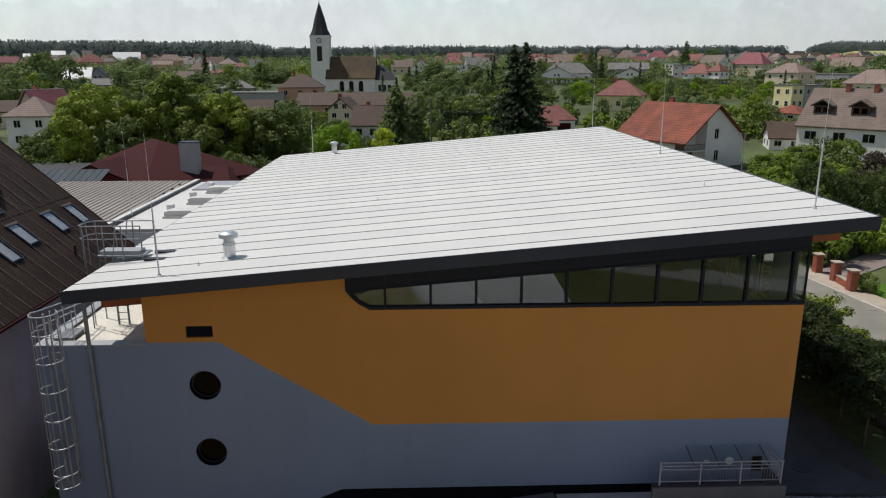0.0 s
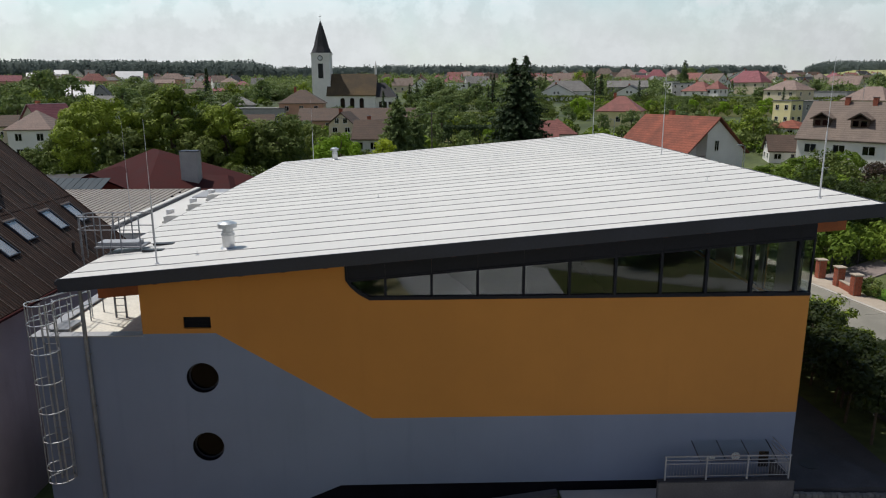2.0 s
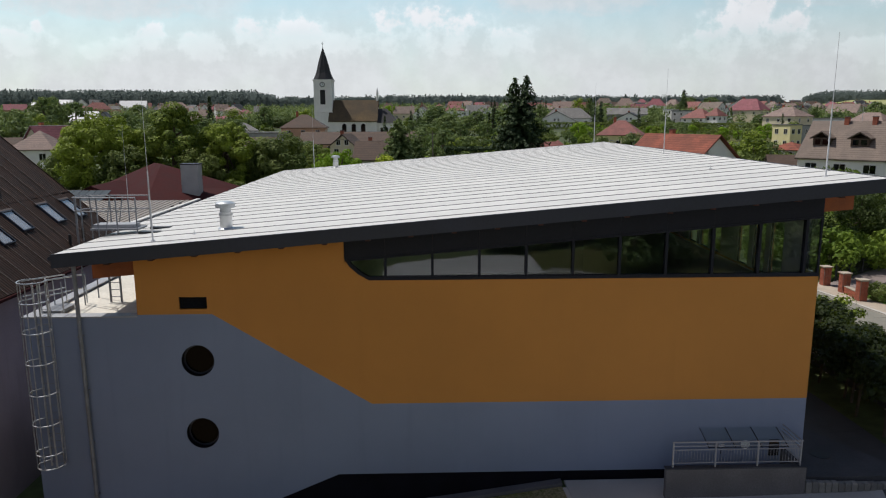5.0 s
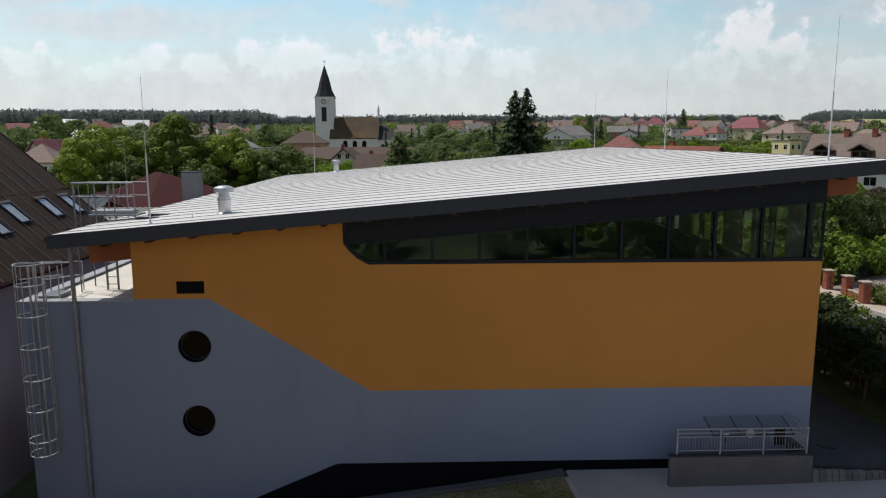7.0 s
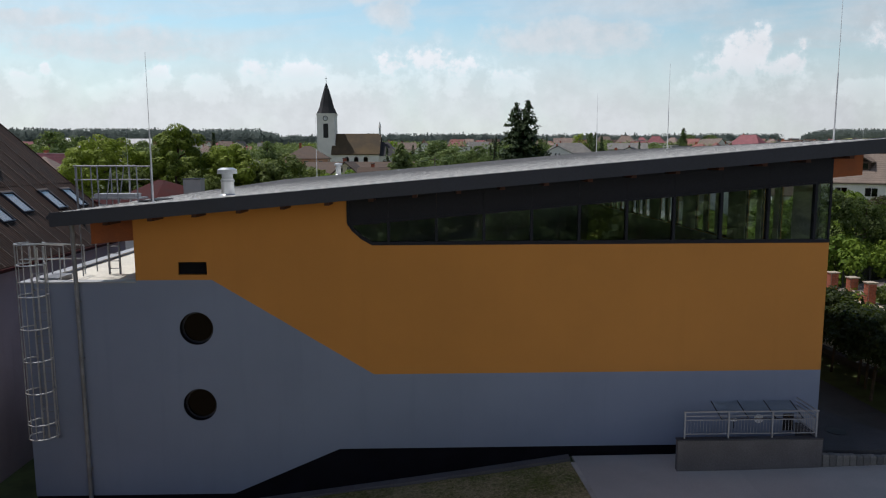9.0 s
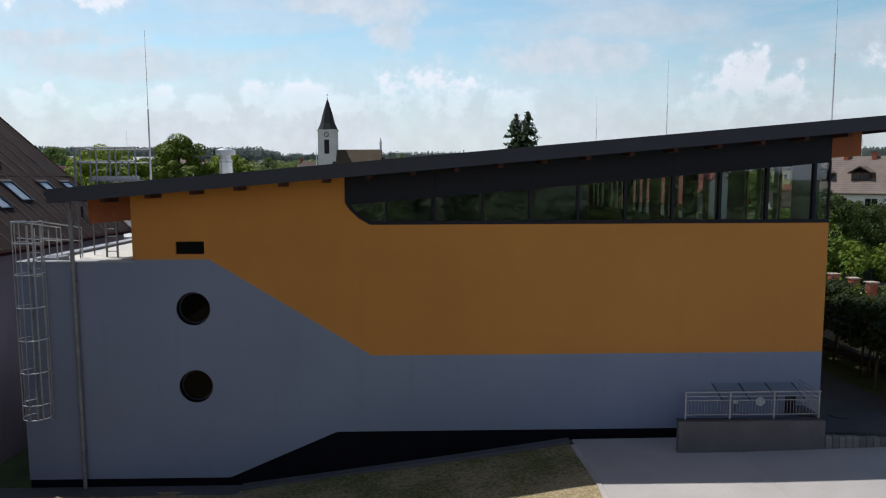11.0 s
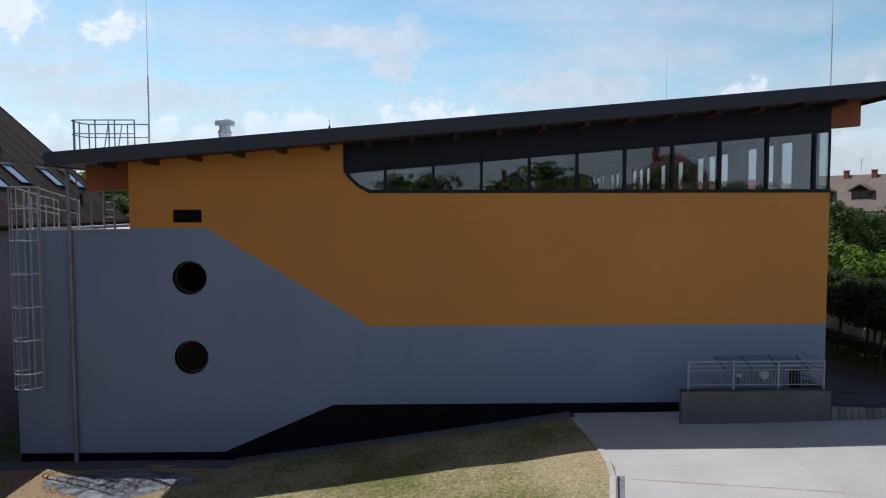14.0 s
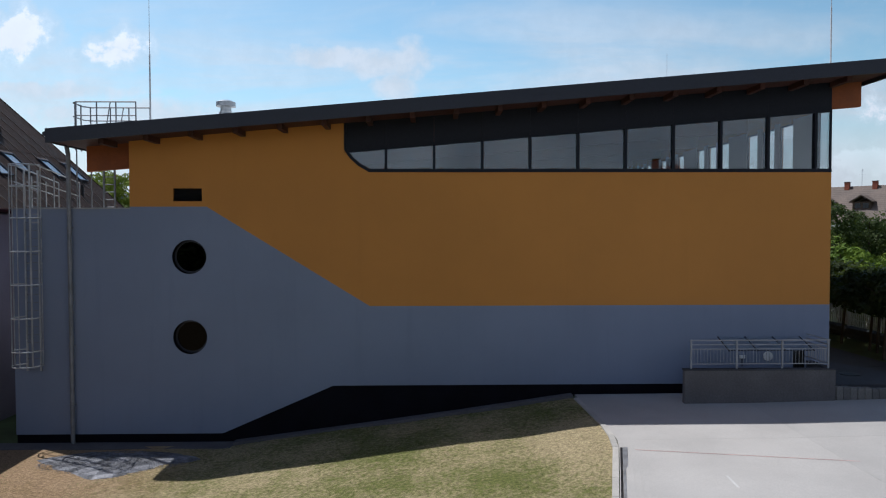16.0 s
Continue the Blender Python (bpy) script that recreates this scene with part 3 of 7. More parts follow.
# paved yard: cast slabs with joints
def strip_slab(y0, y1, x1, cols=36, rows=7):
    """A slab from the kerb to x1 that follows the fall of the yard."""
    s = Shape()
    vs = []
    for j in range(rows + 1):
        y = y0 + (y1 - y0) * j / rows
        x0 = kerb_x(y) + 0.12
        vs += [(x0 + (x1 - x0) * i / cols, y) for i in range(cols + 1)]
    w = cols + 1
    top_f = [(j * w + i, j * w + i + 1, (j + 1) * w + i + 1, (j + 1) * w + i) for j in range(rows) for i in range(cols)]
    rim = [i for i in range(w)] + [j * w + cols for j in range(1, rows + 1)] + [rows * w + i for i in range(cols - 1, -1, -1)] + [j * w for j in range(rows - 1, 0, -1)]
    n = len(vs)
    low_r = [n + q for q in range(len(rim))]
    s.add([(x, y, yard(x, y) + 0.03) for x, y in vs] + [(vs[q][0], vs[q][1], yard(*vs[q]) - 0.25) for q in rim],
          top_f + [(rim[q], low_r[q], low_r[(q + 1) % len(rim)], rim[(q + 1) % len(rim)]) for q in range(len(rim))])
    return s


paving = thing("pavement_yard", "pale concrete yard with faint joints and lines", kind="structure")
for j in range(9):
    for i in range(6):
        y0, y1 = -0.1 - (j + 1) * 4.9 + 0.0, -0.1 - j * 4.9 - 0.004
        a, b = 15.32 + i * 5.2, 15.32 + (i + 1) * 5.2 - 0.004
        if j > 2 and i > 0:
            continue
        if i == 0:
            part("slab", strip_slab(y0, y1, b), SLAB, paving)
            continue
        p = [(a, y0), (b, y0), (b, y1), (a, y1)]
        s = Shape()
        n = len(p)
        s.add([(x, y, yard(x, y) + 0.03) for x, y in p] + [(x, y, yard(x, y) - 0.25) for x, y in p],
              [tuple(range(n)), tuple(range(2 * n - 1, n - 1, -1))] + [(q, q + n, (q + 1) % n + n, (q + 1) % n) for q in range(n)])
        part("slab", s, SLAB, paving)
edge = thing("kerb", "pale concrete kerb between lawn and yard", kind="structure")
ky = [-0.65 - 1.0 * i for i in range(43)]
for y1, y0 in zip(ky, ky[1:]):
    y0 += 0.012
    s = Shape()
    x0, x1 = kerb_x(y0), kerb_x(y1)
    s.add([(x0 - 0.06, y0, yard(x0, y0) + 0.06), (x0 + 0.1, y0, yard(x0, y0) + 0.06), (x1 + 0.1, y1, yard(x1, y1) + 0.06), (x1 - 0.06, y1, yard(x1, y1) + 0.06),
           (x0 - 0.06, y0, yard(x0, y0) - 0.3), (x0 + 0.1, y0, yard(x0, y0) - 0.3), (x1 + 0.1, y1, yard(x1, y1) - 0.3), (x1 - 0.06, y1, yard(x1, y1) - 0.3)],
          [(0, 1, 2, 3), (4, 7, 6, 5), (0, 4, 5, 1), (1, 5, 6, 2), (2, 6, 7, 3), (3, 7, 4, 0)])
    part("kerbstone", s, KERB, edge)
drain, lip = Shape(), Shape()
for y1, y0 in zip(ky[5:], ky[6:]):
    x0, x1 = kerb_x(y0) + 0.14, kerb_x(y1) + 0.14
    drain.add([(x0, y0, yard(x0, y0) + 0.042), (x0 + 0.06, y0, yard(x0, y0) + 0.042), (x1 + 0.06, y1, yard(x1, y1) + 0.042), (x1, y1, yard(x1, y1) + 0.042)], [(0, 1, 2, 3)])
    lip.add([(x0 + 0.065, y0, yard(x0, y0) + 0.05), (x0 + 0.19, y0, yard(x0, y0) + 0.05), (x1 + 0.19, y1, yard(x1, y1) + 0.05), (x1 + 0.065, y1, yard(x1, y1) + 0.05)], [(0, 1, 2, 3)])
solid("drain", drain, BLACK, "dark narrow drainage channel along the kerb", kind="structure")
solid("drain_edge", lip, STEEL, "pale steel edge of the drainage channel", kind="structure")


def stripe(name, p, q, w, material, label):
    p, q = Vector(p), Vector(q)
    d = (q - p).normalized() * w / 2
    o = Vector((-d.y, d.x))
    s = Shape()
    z = lambda c: (c.x, c.y, yard(c.x, c.y) + 0.035)
    m = (p + q) / 2
    s.add([z(p - o), z(m - o), z(q - o), z(q + o), z(m + o), z(p + o)], [(0, 1, 4, 5), (1, 2, 3, 4)])
    return solid(name, s, material, label, kind="structure")


stripe("line_1", (15.53, -5.82), (21.6, -7.05), 0.05, REDLINE, "faded red line across the concrete yard")
stripe("line_2", (14.6, -8.85), (20.5, -10.3), 0.05, REDLINE, "faded red line across the concrete yard")
stripe("line_3", (17.14, -7.72), (17.10, -8.43), 0.06, WHITELINE, "short worn white mark on the yard")

sheet("lawn_yard", [20.6 + i for i in range(28)], [-46 + i for i in range(32)], lambda x, y: yard(x, y) + 0.02, YARDLAWN, "olive green lawn beyond the concrete yard")


# ---- the hall ----
RX0, RX1, RY0, RY1 = -2.02, 25.4, -1.44, 36.1
SL = 0.0845


def top(x):
    return 8.56 + SL * (x + 2.02)


hall = thing("sports_hall", "large orange and grey sports hall with a white single-pitch roof", "building")
soffit = lambda x: top(x) - 0.38
W = 0.38
# front wall: a grey lower field and an orange upper field, butted along the stepped line
grey = [(-3.95, -1.62), (3.06, -1.62), (6.84, 0.0), (24.0, 0.0), (24.0, 2.73), (8.1, 2.73), (2.58, 6.14), (0.0, 6.14), (0.0, 6.06), (-3.95, 6.06)]
part("grey_wall", Shape().prism(grey, 0.0, W), GREYWALL, hall, "grey-blue rendered lower wall")
orange = [(0.0, 6.14), (2.58, 6.14), (8.1, 2.73), (24.0, 2.73), (24.0, 7.3), (8.1, 7.3), (7.72, 7.52), (7.42, 7.80), (7.25, 8.07), (7.25, soffit(7.25)), (0.0, soffit(0))]
part("orange_wall", Shape().prism(orange, 0.0, W), ORANGE, hall, "orange rendered upper wall")
part("plinth", Shape().prism([(-3.93, -2.4), (24.0, -2.4), (24.0, 0.0), (6.84, 0.0), (3.06, -1.62), (-3.93, -1.62)], 0.03, W), PLINTH, hall, "dark plinth below the render")
# side and back walls
side = Shape()
side.box((24.0 - W, W, -2.0), (24.0, 35.0, 6.6))
part("side_wall", side, ORANGE, hall)
up = Shape()
wins = [(y + g * 5.65, 1.02) for g in range(6) for y in (2.8, 4.22, 5.66) if y + g * 5.65 < 34.0]
y_prev = 0.75
for yc, wd in wins:
    up.box((23.88, y_prev, 6.6), (24.0, yc - wd / 2, 9.32))
    y_prev = yc + wd / 2
up.box((23.88, y_prev, 6.6), (24.0, 35.0, 9.32))
up.box((23.88, 0.75, 9.32), (24.0, 35.0, soffit(23.9)))
up.box((24.0 - W, W, 6.6), (24.0, 0.75, 7.3))
part("side_wall_upper", up, ORANGE, hall)
lining = Shape()
y_prev = 0.78
for yc, wd in wins + [(35.1, 1.02)]:
    lining.box((23.84, y_prev, 6.6), (23.876, yc - wd / 2 - 0.01, soffit(23.7) - 0.9))
    y_prev = yc + wd / 2 + 0.01
lining.box((23.56, 0.5, -0.3), (23.615, 34.5, 6.6))
part("inner_piers", lining, INNER, hall, "pale plastered inner wall")
pane_me = Shape().box((-0.008, -0.49, -1.35), (0.008, 0.49, 1.35)).mesh("side_pane", HALLGLASS)
for yc, wd in wins:
    w = part("side_window", Shape().box((23.88, yc - wd / 2, 6.6), (23.93, yc - wd / 2 + 0.06, 9.32)).box((23.88, yc + wd / 2 - 0.06, 6.6), (23.93, yc + wd / 2, 9.32)).box((23.88, yc - wd / 2, 6.6), (23.93, yc + wd / 2, 6.66)).box((23.88, yc - wd / 2, 9.26), (23.93, yc + wd / 2, 9.32)), ANTHRA, hall)
    g = part("pane", pane_me, HALLGLASS, w)
    g.matrix_world = pose(23.905, yc, 7.96)
    g.visible_shadow = False
part("back_wall", Shape().prism([(0, -2.0), (24, -2.0), (24, soffit(24)), (0, soffit(0))], 34.62, 35.0), ORANGE, hall)
part("west_wall", Shape().box((0, W, -2.0), (W, 34.62, soffit(0.2))), ORANGE, hall)
part("inner_lining", Shape().box((W + 0.01, 34.55, -0.3), (23.6, 34.6, soffit(0) - 0.1)).box((W + 0.005, 0.5, -0.3), (W + 0.03, 34.5, soffit(0) - 0.1)), INNER, hall)
part("hall_floor", Shape().box((W, W, -0.6), (24 - W, 34.62, -0.3)), HALLFLOOR, hall)

# glazed strip: cladding above, panes below, mullions between
gt = lambda x: top(x) - 1.35
clad_edges = [7.25] + [8.67 + 1.642 * i for i in range(10)] + [24.0]
mull = clad_edges[1:-1]
for a, b in zip(clad_edges, clad_edges[1:]):
    part("cladding_panel", Shape().prism([(a + 0.002, gt(a) + 0.03), (b - 0.002, gt(b) + 0.03), (b - 0.002, soffit(b)), (a + 0.002, soffit(a))], 0.03, 0.20), CLAD, hall, "anthracite sheet panel")
fr = Shape()
fr.prism([(8.1, 7.3), (24.0, 7.3), (24.0, 7.42), (8.13, 7.42)], -0.02, 0.2)
for p, q in zip([(8.1, 7.3), (7.72, 7.52), (7.42, 7.80), (7.25, 8.07)], [(7.72, 7.52), (7.42, 7.80), (7.25, 8.07)]):
    d = Vector((q[0] - p[0], q[1] - p[1])).normalized()
    o = Vector((d.y, -d.x)) * -0.11
    o = o if o.x > 0 else -o
    fr.prism([p, q, (q[0] + o.x, q[1] + abs(o.y)), (p[0] + o.x, p[1] + abs(o.y))], -0.018, 0.2)
fr.prism([(7.25, gt(7.25) - 0.03), (24.0, gt(24) - 0.03), (24.0, gt(24) + 0.03), (7.25, gt(7.25) + 0.03)], 0.0, 0.2)
fr.prism([(7.25, 8.07), (7.33, 8.07), (7.33, soffit(7.33)), (7.25, soffit(7.25))], -0.015, 0.03)
part("window_frame", fr, CLAD, hall)
for x in mull:
    part("mullion", Shape().prism([(x - 0.045, 7.42), (x + 0.045, 7.42), (x + 0.045, gt(x) - 0.025), (x - 0.045, gt(x) - 0.025)], -0.01, 0.19), CLAD, hall)
part("corner_post", Shape().box((23.93, -0.005, 7.42), (23.995, 0.06, gt(23.95) - 0.02)), CLAD, hall)
for a, b in zip(clad_edges, clad_edges[1:]):
    poly = [(a + 0.045, 7.42), (b - 0.045, 7.42), (b - 0.045, gt(b) - 0.03), (a + 0.045, gt(a) - 0.03)]
    if a == 7.25:
        poly = [(8.16, 7.42), (8.62, 7.42), (8.62, gt(8.62) - 0.03), (7.36, gt(7.36) - 0.03), (7.47, 7.86), (7.77, 7.62)]
    g = part("pane", Shape().prism(poly, 0.075, 0.095), HALLGLASS, hall, "tinted glass pane")
    g.visible_shadow = False
g = part("pane", Shape().box((23.95, 0.10, 7.42), (23.97, 0.7, gt(23.95) + 0.02)), HALLGLASS, hall)
g.visible_shadow = False
part("side_frame", Shape().box((23.90, 0.70, 7.3), (24.0, 0.75, soffit(23.9))).box((23.90, 0.06, 7.3), (24.0, 0.70, 7.40)).box((23.90, 0.2, gt(23.95) + 0.02), (24.0, 0.70, soffit(23.9))), ANTHRA, hall)

# roof: timber deck, glulam frames, rafters, fascias, sheets with standing edges
deck = Shape().prism([(RX0 + 0.06, soffit(RX0 + 0.06)), (RX1 - 0.06, soffit(RX1 - 0.06)), (RX1 - 0.06, top(RX1 - 0.06) - 0.06), (RX0 + 0.06, top(RX0 + 0.06) - 0.06)], RY0 + 0.06, RY1 - 0.06)
part("roof_deck", deck, TIMBER, hall, "brown boarded soffit")
for i in range(7):
    y = 0.42 + i * 5.65
    part("glulam_beam", Shape().prism([(-1.62, soffit(-1.62) - 0.86), (25.26, soffit(25.26) - 0.86), (25.26, soffit(25.26)), (-1.62, soffit(-1.62))], y, y + 0.2), GLULAM, hall, "deep orange glulam beam")
for i in range(-1, 18):
    x = 0.98 + 1.437 * i
    if x > 25:
        continue
    h = 0.18
    part("rafter_end", Shape().prism([(x - 0.08, soffit(x) - h), (x + 0.08, soffit(x) - h), (x + 0.08, soffit(x)), (x - 0.08, soffit(x))], -1.02, 0.0), TIMBER, hall)
f = Shape().prism([(RX0, top(RX0) - 0.44), (RX1, top(RX1) - 0.44), (RX1, top(RX1) + 0.015), (RX0, top(RX0) + 0.015)], RY0, RY0 + 0.05)
part("fascia", f, ANTHRA, hall, "anthracite sheet fascia")
part("fascia", Shape().prism([(RX0, top(RX0) - 0.44), (RX1, top(RX1) - 0.44), (RX1, top(RX1) + 0.015), (RX0, top(RX0) + 0.015)], RY1 - 0.05, RY1), ANTHRA, hall)
part("fascia", Shape().box((RX0, RY0 + 0.05, top(RX0) - 0.42), (RX0 + 0.05, RY1 - 0.05, top(RX0) - 0.01)), ANTHRA, hall)
part("fascia", Shape().box((RX1 - 0.05, RY0 + 0.05, top(RX1) - 0.52), (RX1, RY1 - 0.05, top(RX1) + 0.02)), ANTHRA, hall)
part("gutter", Shape().tube((RX0 - 0.07, RY0 + 0.1, top(RX0) - 0.14), (RX0 - 0.07, RY1 - 0.1, top(RX0) - 0.14), 0.075, n=10), ANTHRA, hall)
PITCH, FIRST = 1.37, -0.64
t0, t1 = top(RX0 + 0.05), top(RX1 - 0.05)


def roof_sheet(w):
    return Shape().prism([(RX0 + 0.05, t0 - 0.055), (RX1 - 0.05, t1 - 0.055), (RX1 - 0.05, t1), (RX0 + 0.05, t0)], 0.012, w - 0.012).mesh("roof_sheet", ROOFWHITE)


full = roof_sheet(PITCH)
rib_me = Shape().prism([(RX0 + 0.05, t0 - 0.05), (RX1 - 0.05, t1 - 0.05), (RX1 - 0.05, t1 + 0.020), (RX0 + 0.05, t0 + 0.020)], -0.014, 0.014).mesh("roof_seam", SEAM)
starts = [RY0 + 0.05] + [FIRST + i * PITCH for i in range(27)] 
for i, y in enumerate(starts):
    if y > RY1 - 0.2:
        break
    w = (starts[i + 1] if i + 1 < len(starts) else RY1 - 0.05) - y
    w = min(w, RY1 - 0.05 - y)
    s = part("roof_sheet", full if abs(w - PITCH) < 1e-6 else roof_sheet(w), ROOFWHITE, hall)
    s.location.y = y
    if i:
        r = part("roof_seam", rib_me, SEAM, hall, "seam between sheets, grey for its shaded side")
        r.location.y = y


# round windows and louvre
def ring(x, z, r0, r1, y0, y1, n=40):
    """One flat ring of four corners a step."""
    vs = []
    for i in range(n):
        c, d = math.cos(2 * math.pi * i / n), math.sin(2 * math.pi * i / n)
        vs += [(x + r * c, y, z + r * d) for r, y in ((r0, y0), (r1, y0), (r1, y1), (r0, y1))]
    fs = [(4 * i + j, 4 * i + (j + 1) % 4, 4 * ((i + 1) % n) + (j + 1) % 4, 4 * ((i + 1) % n) + j) for i in range(n) for j in range(4)]
    return Shape().add(vs, fs)


def bore(ob, shapes):
    """Cut openings right through a wall's mesh."""
    for s in shapes:
        tool = new("cutter", s.mesh("cutter", GREYWALL))
        mod = ob.modifiers.new("cut", "BOOLEAN")
        mod.object, mod.operation, mod.solver = tool, "DIFFERENCE", "EXACT"
        deps = bpy.context.evaluated_depsgraph_get()
        me = bpy.data.meshes.new_from_object(ob.evaluated_get(deps))
        ob.modifiers.clear()
        ob.data = me
        bpy.data.objects.remove(tool)


def disc(x, z, r, y0, y1, n=40):
    return Shape().prism([(x + r * math.cos(2 * math.pi * i / n), z + r * math.sin(2 * math.pi * i / n)) for i in range(n)], y0, y1)


gw = next(o for o in hall.children if o.name == "grey_wall")
ow = next(o for o in hall.children if o.name == "orange_wall")
bore(gw, [disc(1.98, 4.43, 0.58, -0.5, 1.0), disc(1.98, 1.69, 0.58, -0.5, 1.0)])
bore(ow, [Shape().box((1.46, -0.5, 6.32), (2.43, 0.22, 6.76))])
for z in (4.43, 1.69):
    w = part("round_window", ring(1.98, z, 0.50, 0.578, 0.20, 0.27), ANTHRA, hall, "deep round window with a dark frame")
    part("reveal", ring(1.98, z, 0.562, 0.5795, 0.004, 0.20), PLINTH, w)
    part("pane", disc(1.98, z, 0.51, 0.225, 0.24), ROUNDPANE, w)
    # black disc added in place of the dark room behind the pane
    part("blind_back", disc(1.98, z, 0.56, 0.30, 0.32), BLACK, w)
lv = part("louvre", Shape().box((1.462, 0.2, 6.322), (2.428, 0.218, 6.758)), DARKHOLE, hall, "dark louvre grille")
for i in range(8):
    z = 6.35 + i * 0.052
    part("slat", Shape().add([(1.465, 0.05, z), (2.425, 0.05, z), (2.425, 0.10, z + 0.045), (1.465, 0.10, z + 0.045), (1.465, 0.058, z - 0.006), (2.425, 0.058, z - 0.006), (2.425, 0.108, z + 0.039), (1.465, 0.108, z + 0.039)], [(0, 1, 2, 3), (4, 7, 6, 5), (0, 4, 5, 1), (1, 5, 6, 2), (2, 6, 7, 3), (3, 7, 4, 0)]), BLACK, lv)

# low wing with a flat pale roof
wing = thing("flat_roofed_wing", "low grey wing with a pale flat roof beside the hall", "building")
part("wall", Shape().box((-3.95, W, -2.2), (-3.6, 24.0, 6.06)).box((-3.6, 23.7, -2.2), (-0.02, 24.0, 6.06)), GREYWALL, wing)
part("flat_roof", Shape().box((-3.6, W, 5.75), (-0.02, 23.7, 5.98)), ROOFCREAM, wing, "pale flat roofing")
part("parapet_cap", Shape().box((-4.0, -0.05, 6.06), (-0.004, W + 0.03, 6.105)).box((-4.0, W + 0.03, 6.06), (-3.55, 24.0, 6.10)), ALU, wing, "grey metal parapet capping")


step_box = thing("roof_step_box", "low grey metal step box on the flat roof", "step")
part("body", Shape().box((-3.55, 0.6, 5.98), (-2.95, 1.6, 6.12)), DULLSTEEL, step_box)
part("lid", Shape().box((-3.58, 0.57, 6.12), (-2.92, 1.63, 6.15)), DULLSTEEL, step_box)


def downpipe():
    ob = thing("downpipe", "grey steel downpipe on the wing wall", "pipe")
    part("pipe", Shape().path([(-1.97, -0.13, -1.9), (-1.97, -0.13, 7.9), (-2.05, -0.13, top(RX0) - 0.22)], 0.072, 12), DULLSTEEL, ob, smooth=False)
    for z in (-0.6, 1.4, 3.4, 5.4):
        part("bracket", Shape().box((-2.045, -0.2, z), (-1.895, 0.01, z + 0.04)), DULLSTEEL, ob)


downpipe()


def cage_ladder():
    ob = thing("cage_ladder", "galvanised steel ladder with a safety cage on the wall", "ladder")
    cx, y0 = -3.2, -0.16
    for sx in (-0.23, 0.23):
        part("stile", Shape().box((cx + sx - 0.025, y0 - 0.03, 0.6), (cx + sx + 0.025, y0 + 0.03, 7.35)), STEEL, ob)
    rung = Shape().tube((-0.23, 0, 0), (0.23, 0, 0), 0.011, n=6).mesh("rung", DULLSTEEL)
    for i in range(24):
        r = part("rung", rung, STEEL, ob)
        r.location = (cx, y0, 0.75 + i * 0.27)
    hoop = [(cx + 0.23, y0)] + [(cx + 0.47 * math.cos(a), y0 - 0.30 - 0.54 * math.sin(a)) for a in [math.pi * (i / 12) for i in range(13)]] + [(cx - 0.23, y0)]
    for z in (0.85, 1.35, 2.45, 3.55, 4.65, 5.75, 6.8, 7.5):
        part("hoop", Shape().path([(x, y, z) for x, y in hoop], 0.022), STEEL, ob)
    for k, w in ((1, 0.012), (4, 0.026), (7, 0.014), (10, 0.014), (13, 0.014)):
        x, y = hoop[k]
        part("cage_bar", Shape().box((x - w, y - 0.012, 0.85), (x + w, y + 0.012, 7.5)), STEEL, ob)
    for sx in (-0.38, 0.38):
        part("handrail", Shape().path([(cx + sx, y0 - 0.30, 7.5), (cx + sx, 2.3, 7.1), (cx + sx, 2.3, 6.0)], 0.026), STEEL, ob)
        part("handrail", Shape().path([(cx + sx, y0 - 0.30, 6.95), (cx + sx, 2.3, 6.6)], 0.022), STEEL, ob)
        for y in (0.55, 1.45):
            part("post", Shape().tube((cx + sx, y, 5.98), (cx + sx, y, 7.3 - 0.15 * y), 0.022, n=6), STEEL, ob)
    for z in (1.6, 4.2, 5.8):
        part("wall_bracket", Shape().box((cx - 0.25, y0, z), (cx - 0.21, 0.01, z + 0.05)).box((cx + 0.21, y0, z), (cx + 0.25, 0.01, z + 0.05)), STEEL, ob)


cage_ladder()


